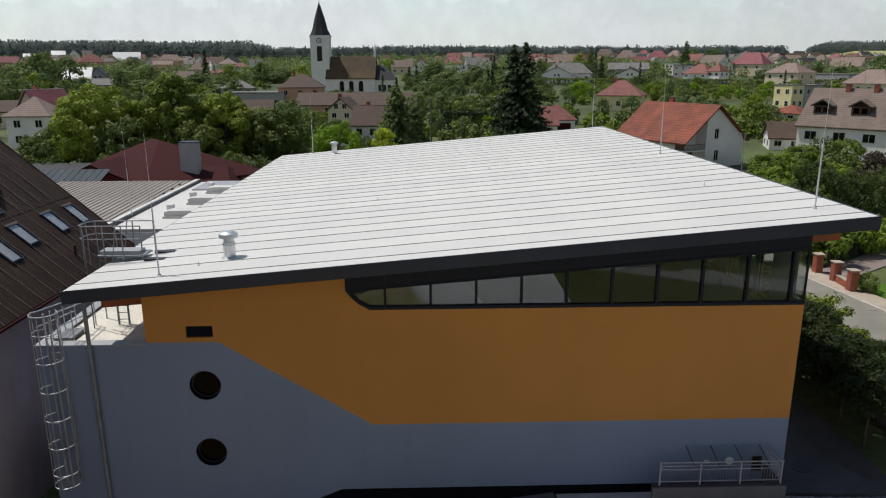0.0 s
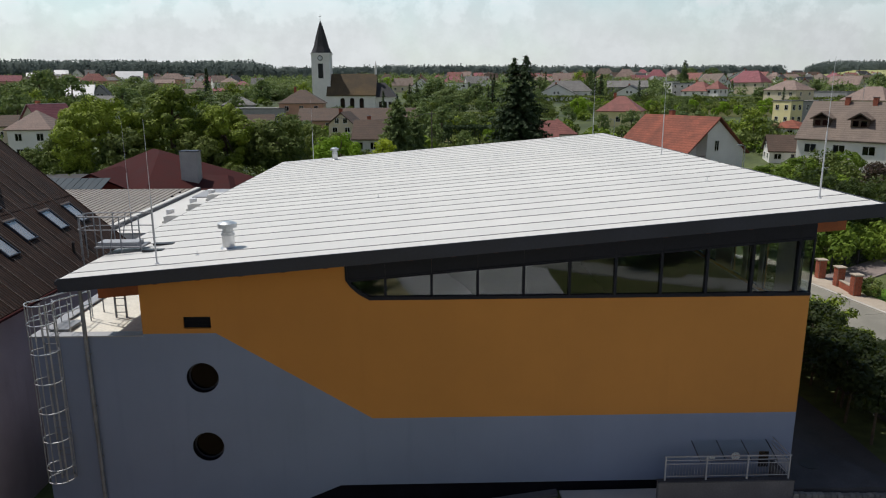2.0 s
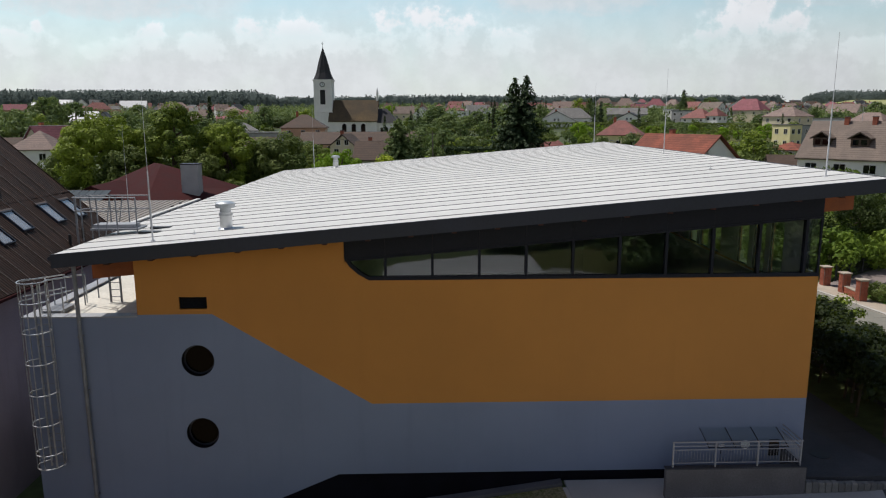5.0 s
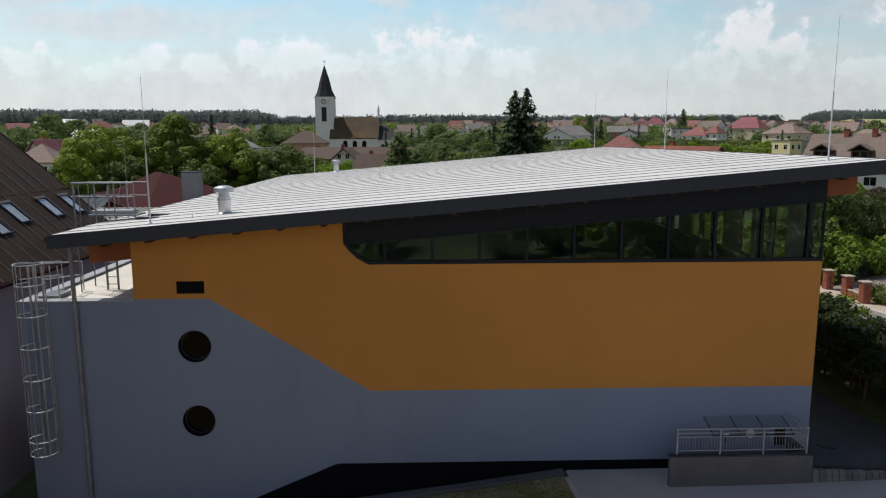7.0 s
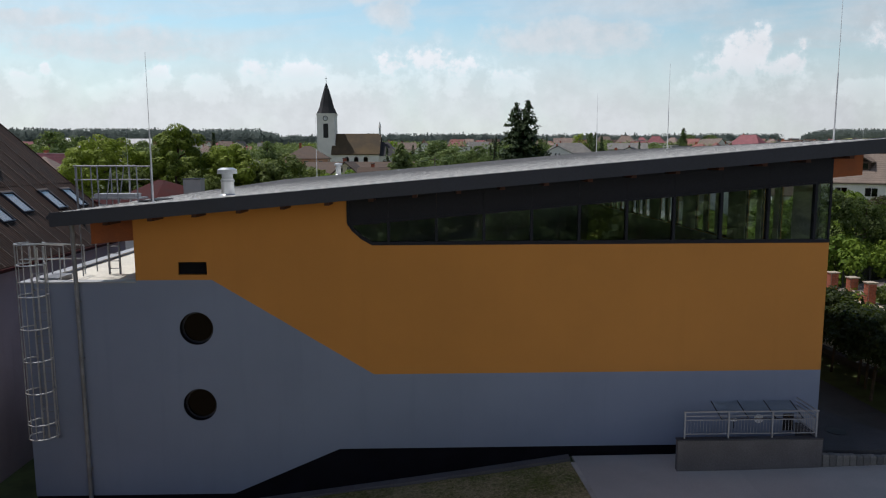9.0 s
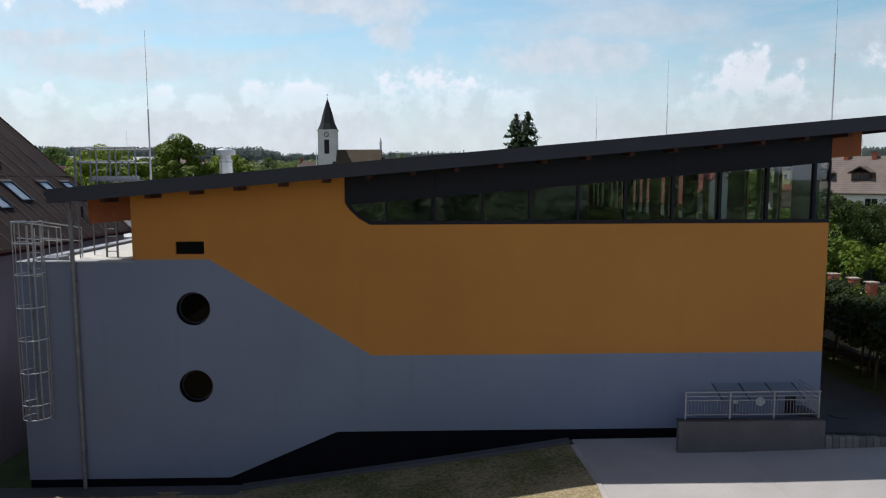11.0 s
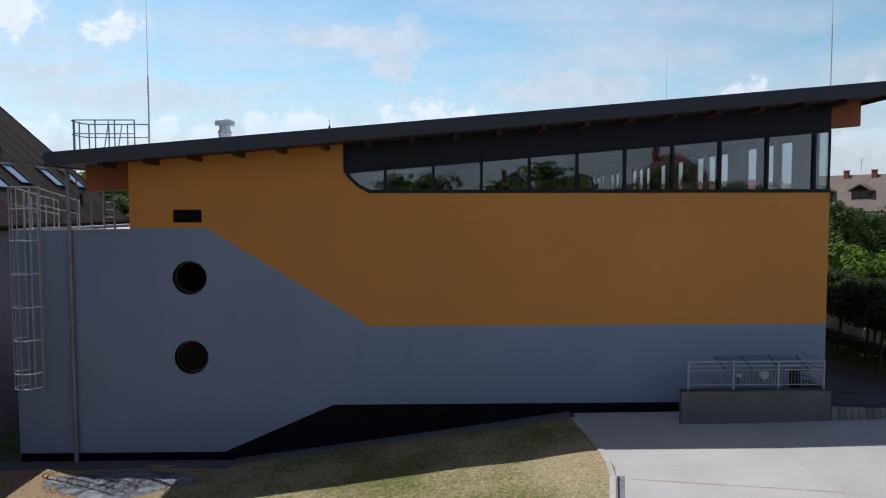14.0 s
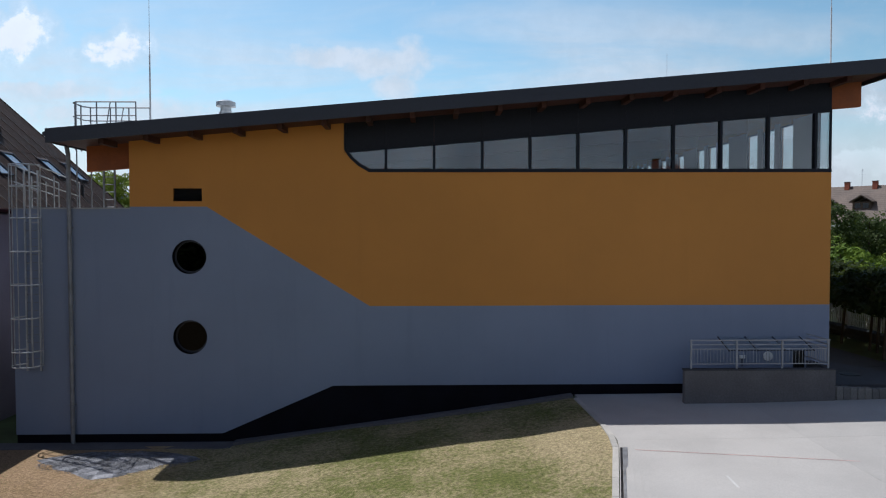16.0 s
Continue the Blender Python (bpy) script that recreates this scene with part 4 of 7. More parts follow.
def roof_ladder():
    """Ladder from the wing roof up to the main roof, with a guarded landing."""
    ob = thing("roof_access_landing", "galvanised landing with guard rails at the roof edge", "guard rail")
    yA, yB = 2.0, 3.1
    zr = lambda x: top(x) + 0.02
    for x in (-1.95, -1.55):
        part("stile", Shape().box((x - 0.03, 2.35, 5.98), (x + 0.03, 2.41, 8.1)), DULLSTEEL, ob)
    for i in range(7):
        part("rung", Shape().tube((-1.95, 2.38, 6.2 + i * 0.28), (-1.55, 2.38, 6.2 + i * 0.28), 0.018, n=6), DULLSTEEL, ob)
    part("grating", Shape().box((-2.35, yA + 0.1, 8.80), (-0.6, yB - 0.1, 8.86)), DULLSTEEL, ob, "steel grating step")
    part("step", Shape().box((-2.3, yA + 0.25, 8.86), (-0.8, yB - 0.25, 9.0)), ALU, ob)
    part("foot_pad", Shape().box((-0.5, yA - 0.15, top(-0.5) + 0.02), (0.25, yA + 0.15, top(0.25) + 0.03)), BLACK, ob)
    part("foot_pad", Shape().box((-0.5, yB - 0.15, top(-0.5) + 0.02), (0.25, yB + 0.15, top(0.25) + 0.03)), BLACK, ob)
    for y, ht, xe in ((yA, 10.03, -0.58), (yB, 10.0, -0.5)):
        part("top_rail", Shape().path([(-2.75, y, ht), (xe, y, ht)], 0.026), DULLSTEEL, ob)
        part("mid_rail", Shape().path([(-2.75, y, ht - 0.5), (xe, y, ht - 0.5)], 0.022), DULLSTEEL, ob)
        for x in (-2.75, -2.0, -1.3, xe):
            part("post", Shape().tube((x, y, (5.98 if x < -2.1 else zr(x))), (x, y, ht), 0.026, n=8), DULLSTEEL, ob)
        part("brace", Shape().tube((-1.75, y, zr(-1.75)), (-1.5, y, ht), 0.02, n=6), DULLSTEEL, ob)
    curve = [(-2.75 - 0.2 * min(1.0, 5 * i / 10, 5 * (1 - i / 10)), yA + (yB - yA) * i / 10) for i in range(11)]
    part("end_rail", Shape().path([(x, y, 10.03 - 0.03 * i / 10) for i, (x, y) in enumerate(curve)], 0.026), DULLSTEEL, ob)
    part("end_rail", Shape().path([(x, y, 9.53 - 0.03 * i / 10) for i, (x, y) in enumerate(curve)], 0.022), DULLSTEEL, ob)
    for i in (3, 7):
        x, y = curve[i]
        part("post", Shape().tube((x, y, 8.3), (x, y, 10.05), 0.026, n=8), DULLSTEEL, ob)


roof_ladder()


def vent_pipe(x, y, h=0.95, r=0.22, cap=0.34):
    ob = thing("roof_vent", "round galvanised roof vent with a flat cap", "roof vent", "vents on the hall roof")
    z = top(x)
    part("collar", Shape().tube((x, y, z - 0.01), (x, y, z + 0.05), r + 0.08, r + 0.02, 24), STEEL, ob)
    part("pipe", Shape().tube((x, y, z + 0.02), (x, y, z + h * 0.62), r, n=28), BRIGHTSTEEL, ob)
    part("band", Shape().tube((x, y, z + h * 0.50), (x, y, z + h * 0.57), r + 0.02, n=28), STEEL, ob)
    part("neck", Shape().tube((x, y, z + h * 0.62), (x, y, z + h * 0.82), r * 0.86, n=28), STEEL, ob)
    part("cap", Shape().tube((x, y, z + h * 0.80), (x, y, z + h * 0.96), cap, n=28).tube((x, y, z + h * 0.96), (x, y, z + h * 1.03), cap, cap * 0.55, 28), STEEL, ob)


vent_pipe(2.90, 1.30)
vent_pipe(2.75, 33.9)


def rod(x, y, z, h, label="thin grey lightning rod on the roof"):
    ob = thing("lightning_rod", label, "lightning rod", "lightning rods")
    part("mast", Shape().tube((x, y, z), (x, y, z + h * 0.48), 0.03, 0.025, 8), ROD, ob)
    part("tip", Shape().tube((x, y, z + h * 0.48), (x, y, z + h), 0.011, 0.006, 6), ROD, ob)
    part("foot", Shape().tube((x, y, z - 0.01), (x, y, z + 0.05), 0.09, 0.06, 10), ROD, ob)


for x, y in ((0.9, -0.40), (24.18, 0.46), (24.18, 17.4), (24.4, 35.6), (0.75, 35.4)):
    rod(x, y, top(x), 4.9)
for x, y in ((7.8, 10.5), (14.0, 17.5), (22.6, 6.6), (2.0, 0.5), (8.0, 26.0)):
    ob = thing("cable_holder", "small grey conductor holder on the roof sheets", "bracket", "conductor holders")
    part("pin", Shape().tube((x, y, top(x)), (x, y, top(x) + 0.16), 0.012, n=6), STEEL, ob)
    part("foot", Shape().box((x - 0.05, y - 0.05, top(x) - 0.004), (x + 0.05, y + 0.05, top(x) + 0.02)), STEEL, ob)


# raised light well with railing and glass canopy at the right end of the wall
def light_well():
    ob = thing("light_well", "grey concrete basement light well against the wall", "light well")
    part("front_wall", Shape().box((18.44, -1.45, -0.5), (23.4, -1.25, 0.74)), CONCRETE, ob)
    part("end_wall", Shape().box((23.2, -1.25, -0.5), (23.4, -0.03, 0.74)), CONCRETE, ob)
    part("coping", Shape().box((18.425, -1.465, 0.74), (23.415, -1.22, 0.785)).box((23.185, -1.22, 0.74), (23.415, -0.03, 0.785)), DARKCONC, ob)
    # the dark floor colour stands in for the shaded depth of the well
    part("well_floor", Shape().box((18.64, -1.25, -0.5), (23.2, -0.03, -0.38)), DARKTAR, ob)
    rl = thing("railing", "light grey steel railing on the light well", "railing")
    zt = 1.70
    for x in (18.68, 20.18, 21.68, 23.2):
        part("post", Shape().box((x - 0.025, -1.375, 0.79), (x + 0.025, -1.325, zt)), ALU, rl)
    part("top_rail", Shape().box((18.64, -1.37, zt), (23.26, -1.33, zt + 0.035)), ALU, rl)
    for z in (1.56, 1.42, 0.93):
        part("rail", Shape().box((18.68, -1.36, z), (23.2, -1.34, z + 0.025)), ALU, rl)
    bal = Shape().box((-0.0055, -0.0055, 0), (0.0055, 0.0055, 0.49)).mesh("baluster", ALU)
    for i in range(41):
        x = 18.78 + i * 0.108
        if min(abs(x - p) for p in (18.68, 20.18, 21.68, 23.2)) > 0.04:
            part("baluster", bal, ALU, rl).location = (x, -1.35, 0.945)
    for z in (zt + 0.005, 1.56, 1.42, 0.93):
        part("side_rail", Shape().box((23.185, -1.31, z), (23.215, -0.02, z + 0.03)), ALU, rl)
    thick = Shape().box((-0.009, -0.009, 0), (0.009, 0.009, 0.49)).mesh("baluster", ALU)
    for i in range(11):
        part("baluster", thick, ALU, rl).location = (23.2, -1.22 + i * 0.108, 0.945)
    cn = thing("glass_canopy", "tilted glass canopy over the light well", "canopy")
    part("glass", Shape().add([(20.1, -0.95, 1.32), (22.95, -0.95, 1.32), (22.95, -0.03, 1.63), (20.1, -0.03, 1.63), (20.1, -0.95, 1.31), (22.95, -0.95, 1.31), (22.95, -0.03, 1.62), (20.1, -0.03, 1.62)], [(0, 1, 2, 3), (4, 7, 6, 5), (0, 4, 5, 1), (1, 5, 6, 2), (2, 6, 7, 3), (3, 7, 4, 0)]), CLEAR, cn)
    for x in (20.1, 21.05, 22.0, 22.95):
        part("arm", Shape().tube((x, -0.02, 1.62), (x, -0.98, 1.30), 0.018, n=6), ANTHRA, cn)
    part("edge", Shape().tube((20.1, -0.96, 1.31), (22.95, -0.96, 1.31), 0.015, n=6), ANTHRA, cn)
    gr = thing("basement_grille", "dark ventilation grille in the wall", "grille")
    part("backing", Shape().box((22.75, -0.035, 0.5), (23.12, -0.01, 1.12)), DARKHOLE, gr)
    sl = Shape().box((0, -0.055, 0.5), (0.04, -0.035, 1.12)).mesh("slat", BLACK)
    for i in range(4):
        part("slat", sl, BLACK, gr).location.x = 22.77 + i * 0.09
    dk = thing("wall_disc", "white round vent cover on the wall", "vent cover")
    part("cover", disc(21.85, 0.95, 0.16, -0.06, -0.01, 24), DISC, dk)
    bx = thing("junction_box", "small white electrical box on the wall", "box")
    part("body", Shape().box((20.86, -0.08, 0.88), (21.04, -0.01, 0.98)), DISC, bx)
    part("cable", Shape().tube((20.95, -0.04, 0.6), (20.95, -0.04, 0.88), 0.012, n=6), BLACK, bx)


light_well()
blk = thing("retaining_wall", "low curved wall of close-set upright concrete blocks", "wall")
PALISADE = mat("palisade_concrete", (0.20, 0.195, 0.185), 0.9, var=0.2, scale=1.5, fine=18, bump=0.3, stain=0.3, rnd=0.22)
bs = Shape()
bp = [(-0.10, -0.11), (0.10, -0.11), (0.115, -0.06), (0.115, 0.11), (-0.115, 0.11), (-0.115, -0.06)]
bs.add([(px_, py_, z) for z in (0, 0.56) for px_, py_ in bp] + [(px_ * 0.8, py_ * 0.8, 0.60) for px_, py_ in bp],
       [tuple(range(5, -1, -1)), tuple(range(12, 18))] + [(r + q, r + (q + 1) % 6, r + (q + 1) % 6 + 6, r + q + 6) for r in (0, 6) for q in range(6)])
bme = bs.mesh("block", PALISADE)
for i in range(22):
    x = 23.56 + i * 0.236
    b = part("block", bme, PALISADE, blk)
    b.matrix_world = pose(x, -1.33 + 0.018 * max(0.0, x - 24.6) ** 2, -0.42 - 0.012 * i + 0.012 * math.sin(i * 2.1), 0, 0, 2 * max(0.0, x - 24.6))
apron = Shape().prism([(23.5, -1.05), (27.7, -1.05), (25.6, 3.2), (24.05, 4.2), (24.05, 0.0), (23.5, 0.0)], -0.4, 0.17, "z")
solid("pavement_apron", apron, DARKCONC, "grey concrete apron at the hall corner", kind="structure")
mh = thing("manhole_cover", "round dark manhole cover in the concrete apron", "manhole")
part("rim", Shape().tube((25.1, 0.6, 0.15), (25.1, 0.6, 0.175), 0.40, n=28), DARKTAR, mh)
part("lid", Shape().tube((25.1, 0.6, 0.15), (25.1, 0.6, 0.19), 0.34, n=28), BLACK, mh)


# ---- neighbours on the low side ----
def old_house():
    """White house with a steep ribbed brown sheet roof and rooflights."""
    ob = thing("neighbour_house", "pinkish old house with a steep weathered brown sheet roof", "house")
    ex, ez, m, y0, y1 = -6.1, 6.2, 0.90, -9.0, 14.4
    rx = -14.6
    rz = ez + m * (ex - rx)
    part("wall", Shape().prism([(-6.35, -2.2), (-6.35, ez - 0.25), (rx, rz - 0.5), (2 * rx + 6.35, ez - 0.25), (2 * rx + 6.35, -2.2)], y0 + 0.4, y1 - 0.35), NEIGHBOURWALL, ob)
    part("roof_core", Shape().prism([(ex, ez), (rx, rz), (2 * rx - ex, ez), (2 * rx - ex, ez - 0.22), (rx, rz - 0.22), (ex, ez - 0.22)], y0, y1), BROWNSHEET, ob)
    pitch = 0.98
    n = int((y1 - y0) / pitch)
    up = Vector((-m, 0, 1)).normalized()
    o = Vector((m, 0, 1)).normalized() * 0.012
    me = Shape().add([(ex + 0.03, 0.01, ez - 0.02), (rx, 0.01, rz), (rx, pitch - 0.01, rz), (ex + 0.03, pitch - 0.01, ez - 0.02),
                      (ex + 0.03 + o.x, 0.01, ez - 0.02 + o.z), (rx + o.x, 0.01, rz + o.z), (rx + o.x, pitch - 0.01, rz + o.z), (ex + 0.03 + o.x, pitch - 0.01, ez - 0.02 + o.z)],
                     [(0, 1, 2, 3), (4, 7, 6, 5), (0, 4, 5, 1), (1, 5, 6, 2), (2, 6, 7, 3), (3, 7, 4, 0)]).mesh("roof_sheet", BROWNSHEET)
    q = Vector((m, 0, 1)).normalized() * 0.045
    rib = Shape().add([(ex + 0.03, -0.015, ez - 0.02), (rx, -0.015, rz), (rx, 0.015, rz), (ex + 0.03, 0.015, ez - 0.02),
                       (ex + 0.03 + q.x, -0.015, ez - 0.02 + q.z), (rx + q.x, -0.015, rz + q.z), (rx + q.x, 0.015, rz + q.z), (ex + 0.03 + q.x, 0.015, ez - 0.02 + q.z)],
                      [(0, 1, 2, 3), (4, 7, 6, 5), (0, 4, 5, 1), (1, 5, 6, 2), (2, 6, 7, 3), (3, 7, 4, 0)]).mesh("roof_rib", RUST)
    for i in range(n):
        part("roof_sheet", me, BROWNSHEET, ob).location.y = y0 + i * pitch
        part("roof_rib", rib, RUST, ob).location.y = y0 + i * pitch
    part("cross_seam", Shape().add([(-9.25 + 0.03, y0, ez + m * (ex + 9.25) + 0.02), (-9.32, y0, ez + m * (ex + 9.32) + 0.05), (-9.32, y1, ez + m * (ex + 9.32) + 0.05), (-9.22, y1, ez + m * (ex + 9.25) + 0.02)], [(0, 1, 2, 3)]), BROWNSHEET, ob)
    part("gutter", Shape().tube((ex + 0.09, y0, ez - 0.10), (ex + 0.09, y1, ez - 0.10), 0.07, n=8), T_MAROON, ob, "brown gutter")
    part("verge_board", Shape().prism([(ex + 0.02, ez - 0.26), (ex + 0.02, ez + 0.03), (rx, rz + 0.05), (rx, rz - 0.28)], y1, y1 + 0.04), BROWNSHEET, ob)
    # rooflights lie in the slope
    ang = math.atan(m)
    for yc, xc, w, h in ((13.0, -8.4, 0.78, 1.18), (10.9, -8.42, 0.78, 1.18), (8.0, -8.45, 0.78, 1.18), (5.95, -8.15, 0.78, 1.18), (3.6, -8.4, 0.78, 1.18), (8.05, -9.95, 0.78, 1.18), (0.9, -8.4, 0.78, 1.18)):
        mw = Matrix.Translation((xc, yc, ez + m * (ex - xc))) @ Matrix.Rotation(ang, 4, "Y")
        rl = part("rooflight", Shape().box((-h / 2 - 0.05, -w / 2 - 0.05, 0), (-h / 2, w / 2 + 0.05, 0.12)).box((h / 2, -w / 2 - 0.05, 0), (h / 2 + 0.05, w / 2 + 0.05, 0.12)).box((-h / 2, -w / 2 - 0.05, 0), (h / 2, -w / 2, 0.12)).box((-h / 2, w / 2, 0), (h / 2, w / 2 + 0.05, 0.12)), ANTHRA, ob, "rooflight with a dark frame")
        rl.matrix_world = mw
        part("pane", Shape().box((-h / 2, -w / 2, 0.07), (h / 2, w / 2, 0.085)), SKYPANE, rl)
        # added pale sheet imitates bright sky mirrored in the pane
        part("blind", Shape().box((-h / 2, -w / 2, 0.02), (h / 2, w / 2, 0.045)), SKYBACK, rl, "added pale sheet behind the glass for the sky's reflection")
        part("head_flashing", Shape().box((-h / 2 - 0.16, -w / 2 - 0.1, 0.01), (-h / 2 - 0.07, w / 2 + 0.1, 0.11)), RUST, rl)
    for yc, x in ((11.0, -7.0), (9.5, -6.9)):
        z = ez + m * (ex - x)
        part("vent_pipe", Shape().tube((x, yc, z - 0.05), (x, yc, z + 0.55), 0.07, n=8), BLACK, ob)
    # dormer cheek high on the slope
    dz = ez + m * (ex + 10.6)
    part("roof_hood", Shape().prism([(8.3, dz - 0.5), (10.2, dz - 0.5), (9.25, dz + 1.1)], -12.9, -10.3, "x"), BROWNSHEET, ob, "dark hooded vent dormer")


old_house()


def low_roofs():
    a = thing("low_extension", "low building with a ribbed grey-brown sheet roof", "building")
    x0, x1, y0, y1 = -25.5, -12.4, 22.0, 45.0
    za, zb = 4.35, 5.1
    part("wall", Shape().box((x0 + 0.3, y0 + 0.3, -2.2), (x1, y1 - 0.3, za - 0.1)), GREYHOUSE, a)
    n = 26
    w = (x1 - x0) / n
    me = Shape().add([(0.012, y0, za - 0.05), (w - 0.012, y0, za - 0.05), (w - 0.012, y1, zb - 0.05), (0.012, y1, zb - 0.05), (0.012, y0, za), (w - 0.012, y0, za), (w - 0.012, y1, zb), (0.012, y1, zb)],
                     [(0, 3, 2, 1), (4, 5, 6, 7), (0, 1, 5, 4), (1, 2, 6, 5), (2, 3, 7, 6), (3, 0, 4, 7)]).mesh("roof_sheet", GREYSHEET)
    rib = Shape().add([(-0.02, y0, za - 0.03), (0.02, y0, za - 0.03), (0.02, y1, zb - 0.03), (-0.02, y1, zb - 0.03), (-0.02, y0, za + 0.05), (0.02, y0, za + 0.05), (0.02, y1, zb + 0.05), (-0.02, y1, zb + 0.05)],
                      [(0, 3, 2, 1), (4, 5, 6, 7), (0, 1, 5, 4), (1, 2, 6, 5), (2, 3, 7, 6), (3, 0, 4, 7)]).mesh("roof_rib", RUST)
    for i in range(n):
        part("roof_sheet", me, GREYSHEET, a).location.x = x0 + i * w
        part("roof_rib", rib, BROWNFRAME, a).location.x = x0 + i * w
    for i in range(7):
        y = 30 + i * 2.1
        part("snow_guard", Shape().box((-13.3, y, lerp(y, (y0, y1), (za, zb))), (-13.1, y + 0.18, lerp(y, (y0, y1), (za, zb)) + 0.12)), BLACK, a)
    b = thing("link_building", "low link building with a white flat roof", "building")
    part("wall", Shape().box((-12.2, 24.1, -2.2), (-0.3, 44.8, 4.8)), WHITEWALL, b)
    part("flat_roof", Shape().box((-11.99, 24.05, 4.8), (-0.25, 45.0, 4.95)), ROOFWHITE, b, "white flat roof")
    part("roof_step", Shape().prism([(24.05, 4.8), (45.0, 4.8), (45.0, 5.25), (24.05, 5.25)], -12.38, -12.0, "x"), ROOFWHITE, b, "white raised edge")
    # dark strip added for the shaded side of the raised edge
    part("edge_flashing", Shape().box((-11.99, 24.05, 4.95), (-11.90, 45.0, 5.16)), ANTHRA, b, "dark strip in place of shade along the raised edge")
    part("roof_slope", Shape().box((-11.2, 40.0, 4.95), (-2.3, 45.0, 5.05)), ALU, b, "grey sheet strip")
    for yc in (28.2, 33.6, 38.8):
        sk = thing("roof_ventilator", "white box-shaped ventilation unit on the flat roof", "ventilation unit", "ventilation units")
        part("upstand", Shape().box((-9.4, yc - 0.7, 4.95), (-5.3, yc + 0.7, 5.12)), ROOFWHITE, sk)
        part("housing", Shape().prism([(-9.3, 5.12), (-5.4, 5.12), (-5.5, 5.52), (-8.9, 5.52), (-9.3, 5.42)], yc - 0.6, yc + 0.6), ROOFWHITE, sk)
        part("stub", Shape().tube((-9.3, yc + 0.9, 4.95), (-9.3, yc + 0.9, 5.75), 0.3, n=16), DISC, sk)
    rod(-11.75, 27.8, 5.25, 7.2, "tall thin lightning rod on the low roof")
    # maroon hipped roof with a broad flue
    c = thing("maroon_roofed_house", "building with a maroon hipped sheet roof", "house")
    def turned(k, z):
        """Corners of the turned main block, k metres inside the eaves."""
        n, a, b = Vector((-18.0, 46.2)), Vector((-13.0, 17.0)).normalized(), Vector((17.0, 13.0)).normalized()
        la, lb = 21.4, 13.8
        return [tuple(n + a * p + b * q) + (z,) for p, q in ((k, k), (la - k, k), (la - k, lb - k), (k, lb - k))]

    part("wall", Shape().add(turned(0.5, -2.0) + turned(0.5, 4.5), [(0, 1, 2, 3), (7, 6, 5, 4), (0, 4, 5, 1), (1, 5, 6, 2), (2, 6, 7, 3), (3, 7, 4, 0)]), DULLRED, c, "dull red rendered wall")
    part("roof", Shape().add(turned(0, 4.5) + [(-19.9, 56.6, 7.95), (-21.4, 58.6, 7.95)] + turned(0, 4.3), [(0, 1, 5, 4), (1, 2, 5), (2, 3, 4, 5), (3, 0, 4), (6, 7, 8, 9), (0, 6, 7, 1), (1, 7, 8, 2), (2, 8, 9, 3), (3, 9, 6, 0)]), T_MAROON, c, "maroon hipped roof")
    part("wall", Shape().box((-17.5, 48.2, -2.0), (-10.3, 57.4, 3.8)), DULLRED, c)
    part("roof", Shape().add([(-18.5, 47.6, 3.8), (-9.7, 47.6, 3.8), (-9.7, 58.0, 3.8), (-18.5, 58.0, 3.8), (-18.5, 52.8, 5.6), (-11.4, 52.8, 5.5)], [(0, 1, 5, 4), (1, 2, 5), (2, 3, 4, 5), (3, 0, 4), (3, 2, 1, 0)]), T_MAROON, c)
    part("gable_wing", Shape().prism([(-28.2, -2.0), (-19.0, -2.0), (-19.0, 3.4), (-24.7, 5.9), (-28.2, 4.3)], 49.8, 57.0), DULLRED, c, "dull red gable wall")
    part("wing_roof", Shape().prism([(-28.7, 4.1), (-24.7, 5.93), (-18.5, 3.2), (-18.5, 3.4), (-24.7, 6.13), (-28.7, 4.3)], 49.5, 57.0), T_MAROON, c)
    fl = part("flue", Shape().box((-15.7, 50.6, 4.0), (-13.9, 52.0, 8.2)), GREYHOUSE, c, "broad grey chimney block")
    part("flue_cap", Shape().box((-15.78, 50.52, 8.2), (-13.82, 52.08, 8.3)), ANTHRA, fl)
    d = thing("teal_roofed_shed", "shed with a dark blue-grey sheet roof", "shed")
    part("wall", Shape().box((-32.6, 45.6, -2.0), (-22.9, 49.1, 4.35)), GREYHOUSE, d)
    for i in range(14):
        x = -33.0 + i * 0.75
        part("roof_sheet", Shape().prism([(45.3, 4.32), (49.4, 5.62), (49.4, 5.68), (45.3, 4.38)], x, x + 0.70, "x"), T_TEAL, d)
    e2 = thing("flat_shed", "long low shed with a dark flat roof", "shed")
    part("wall", Shape().box((-43, 63, -1.0), (-30.5, 69, 3.6)), WHITEWALL, e2)
    part("roof", Shape().box((-43.3, 62.6, 3.6), (-30.2, 69.3, 3.8)), T_DARK, e2)


low_roofs()


# ---- village houses ----
WIN = {}


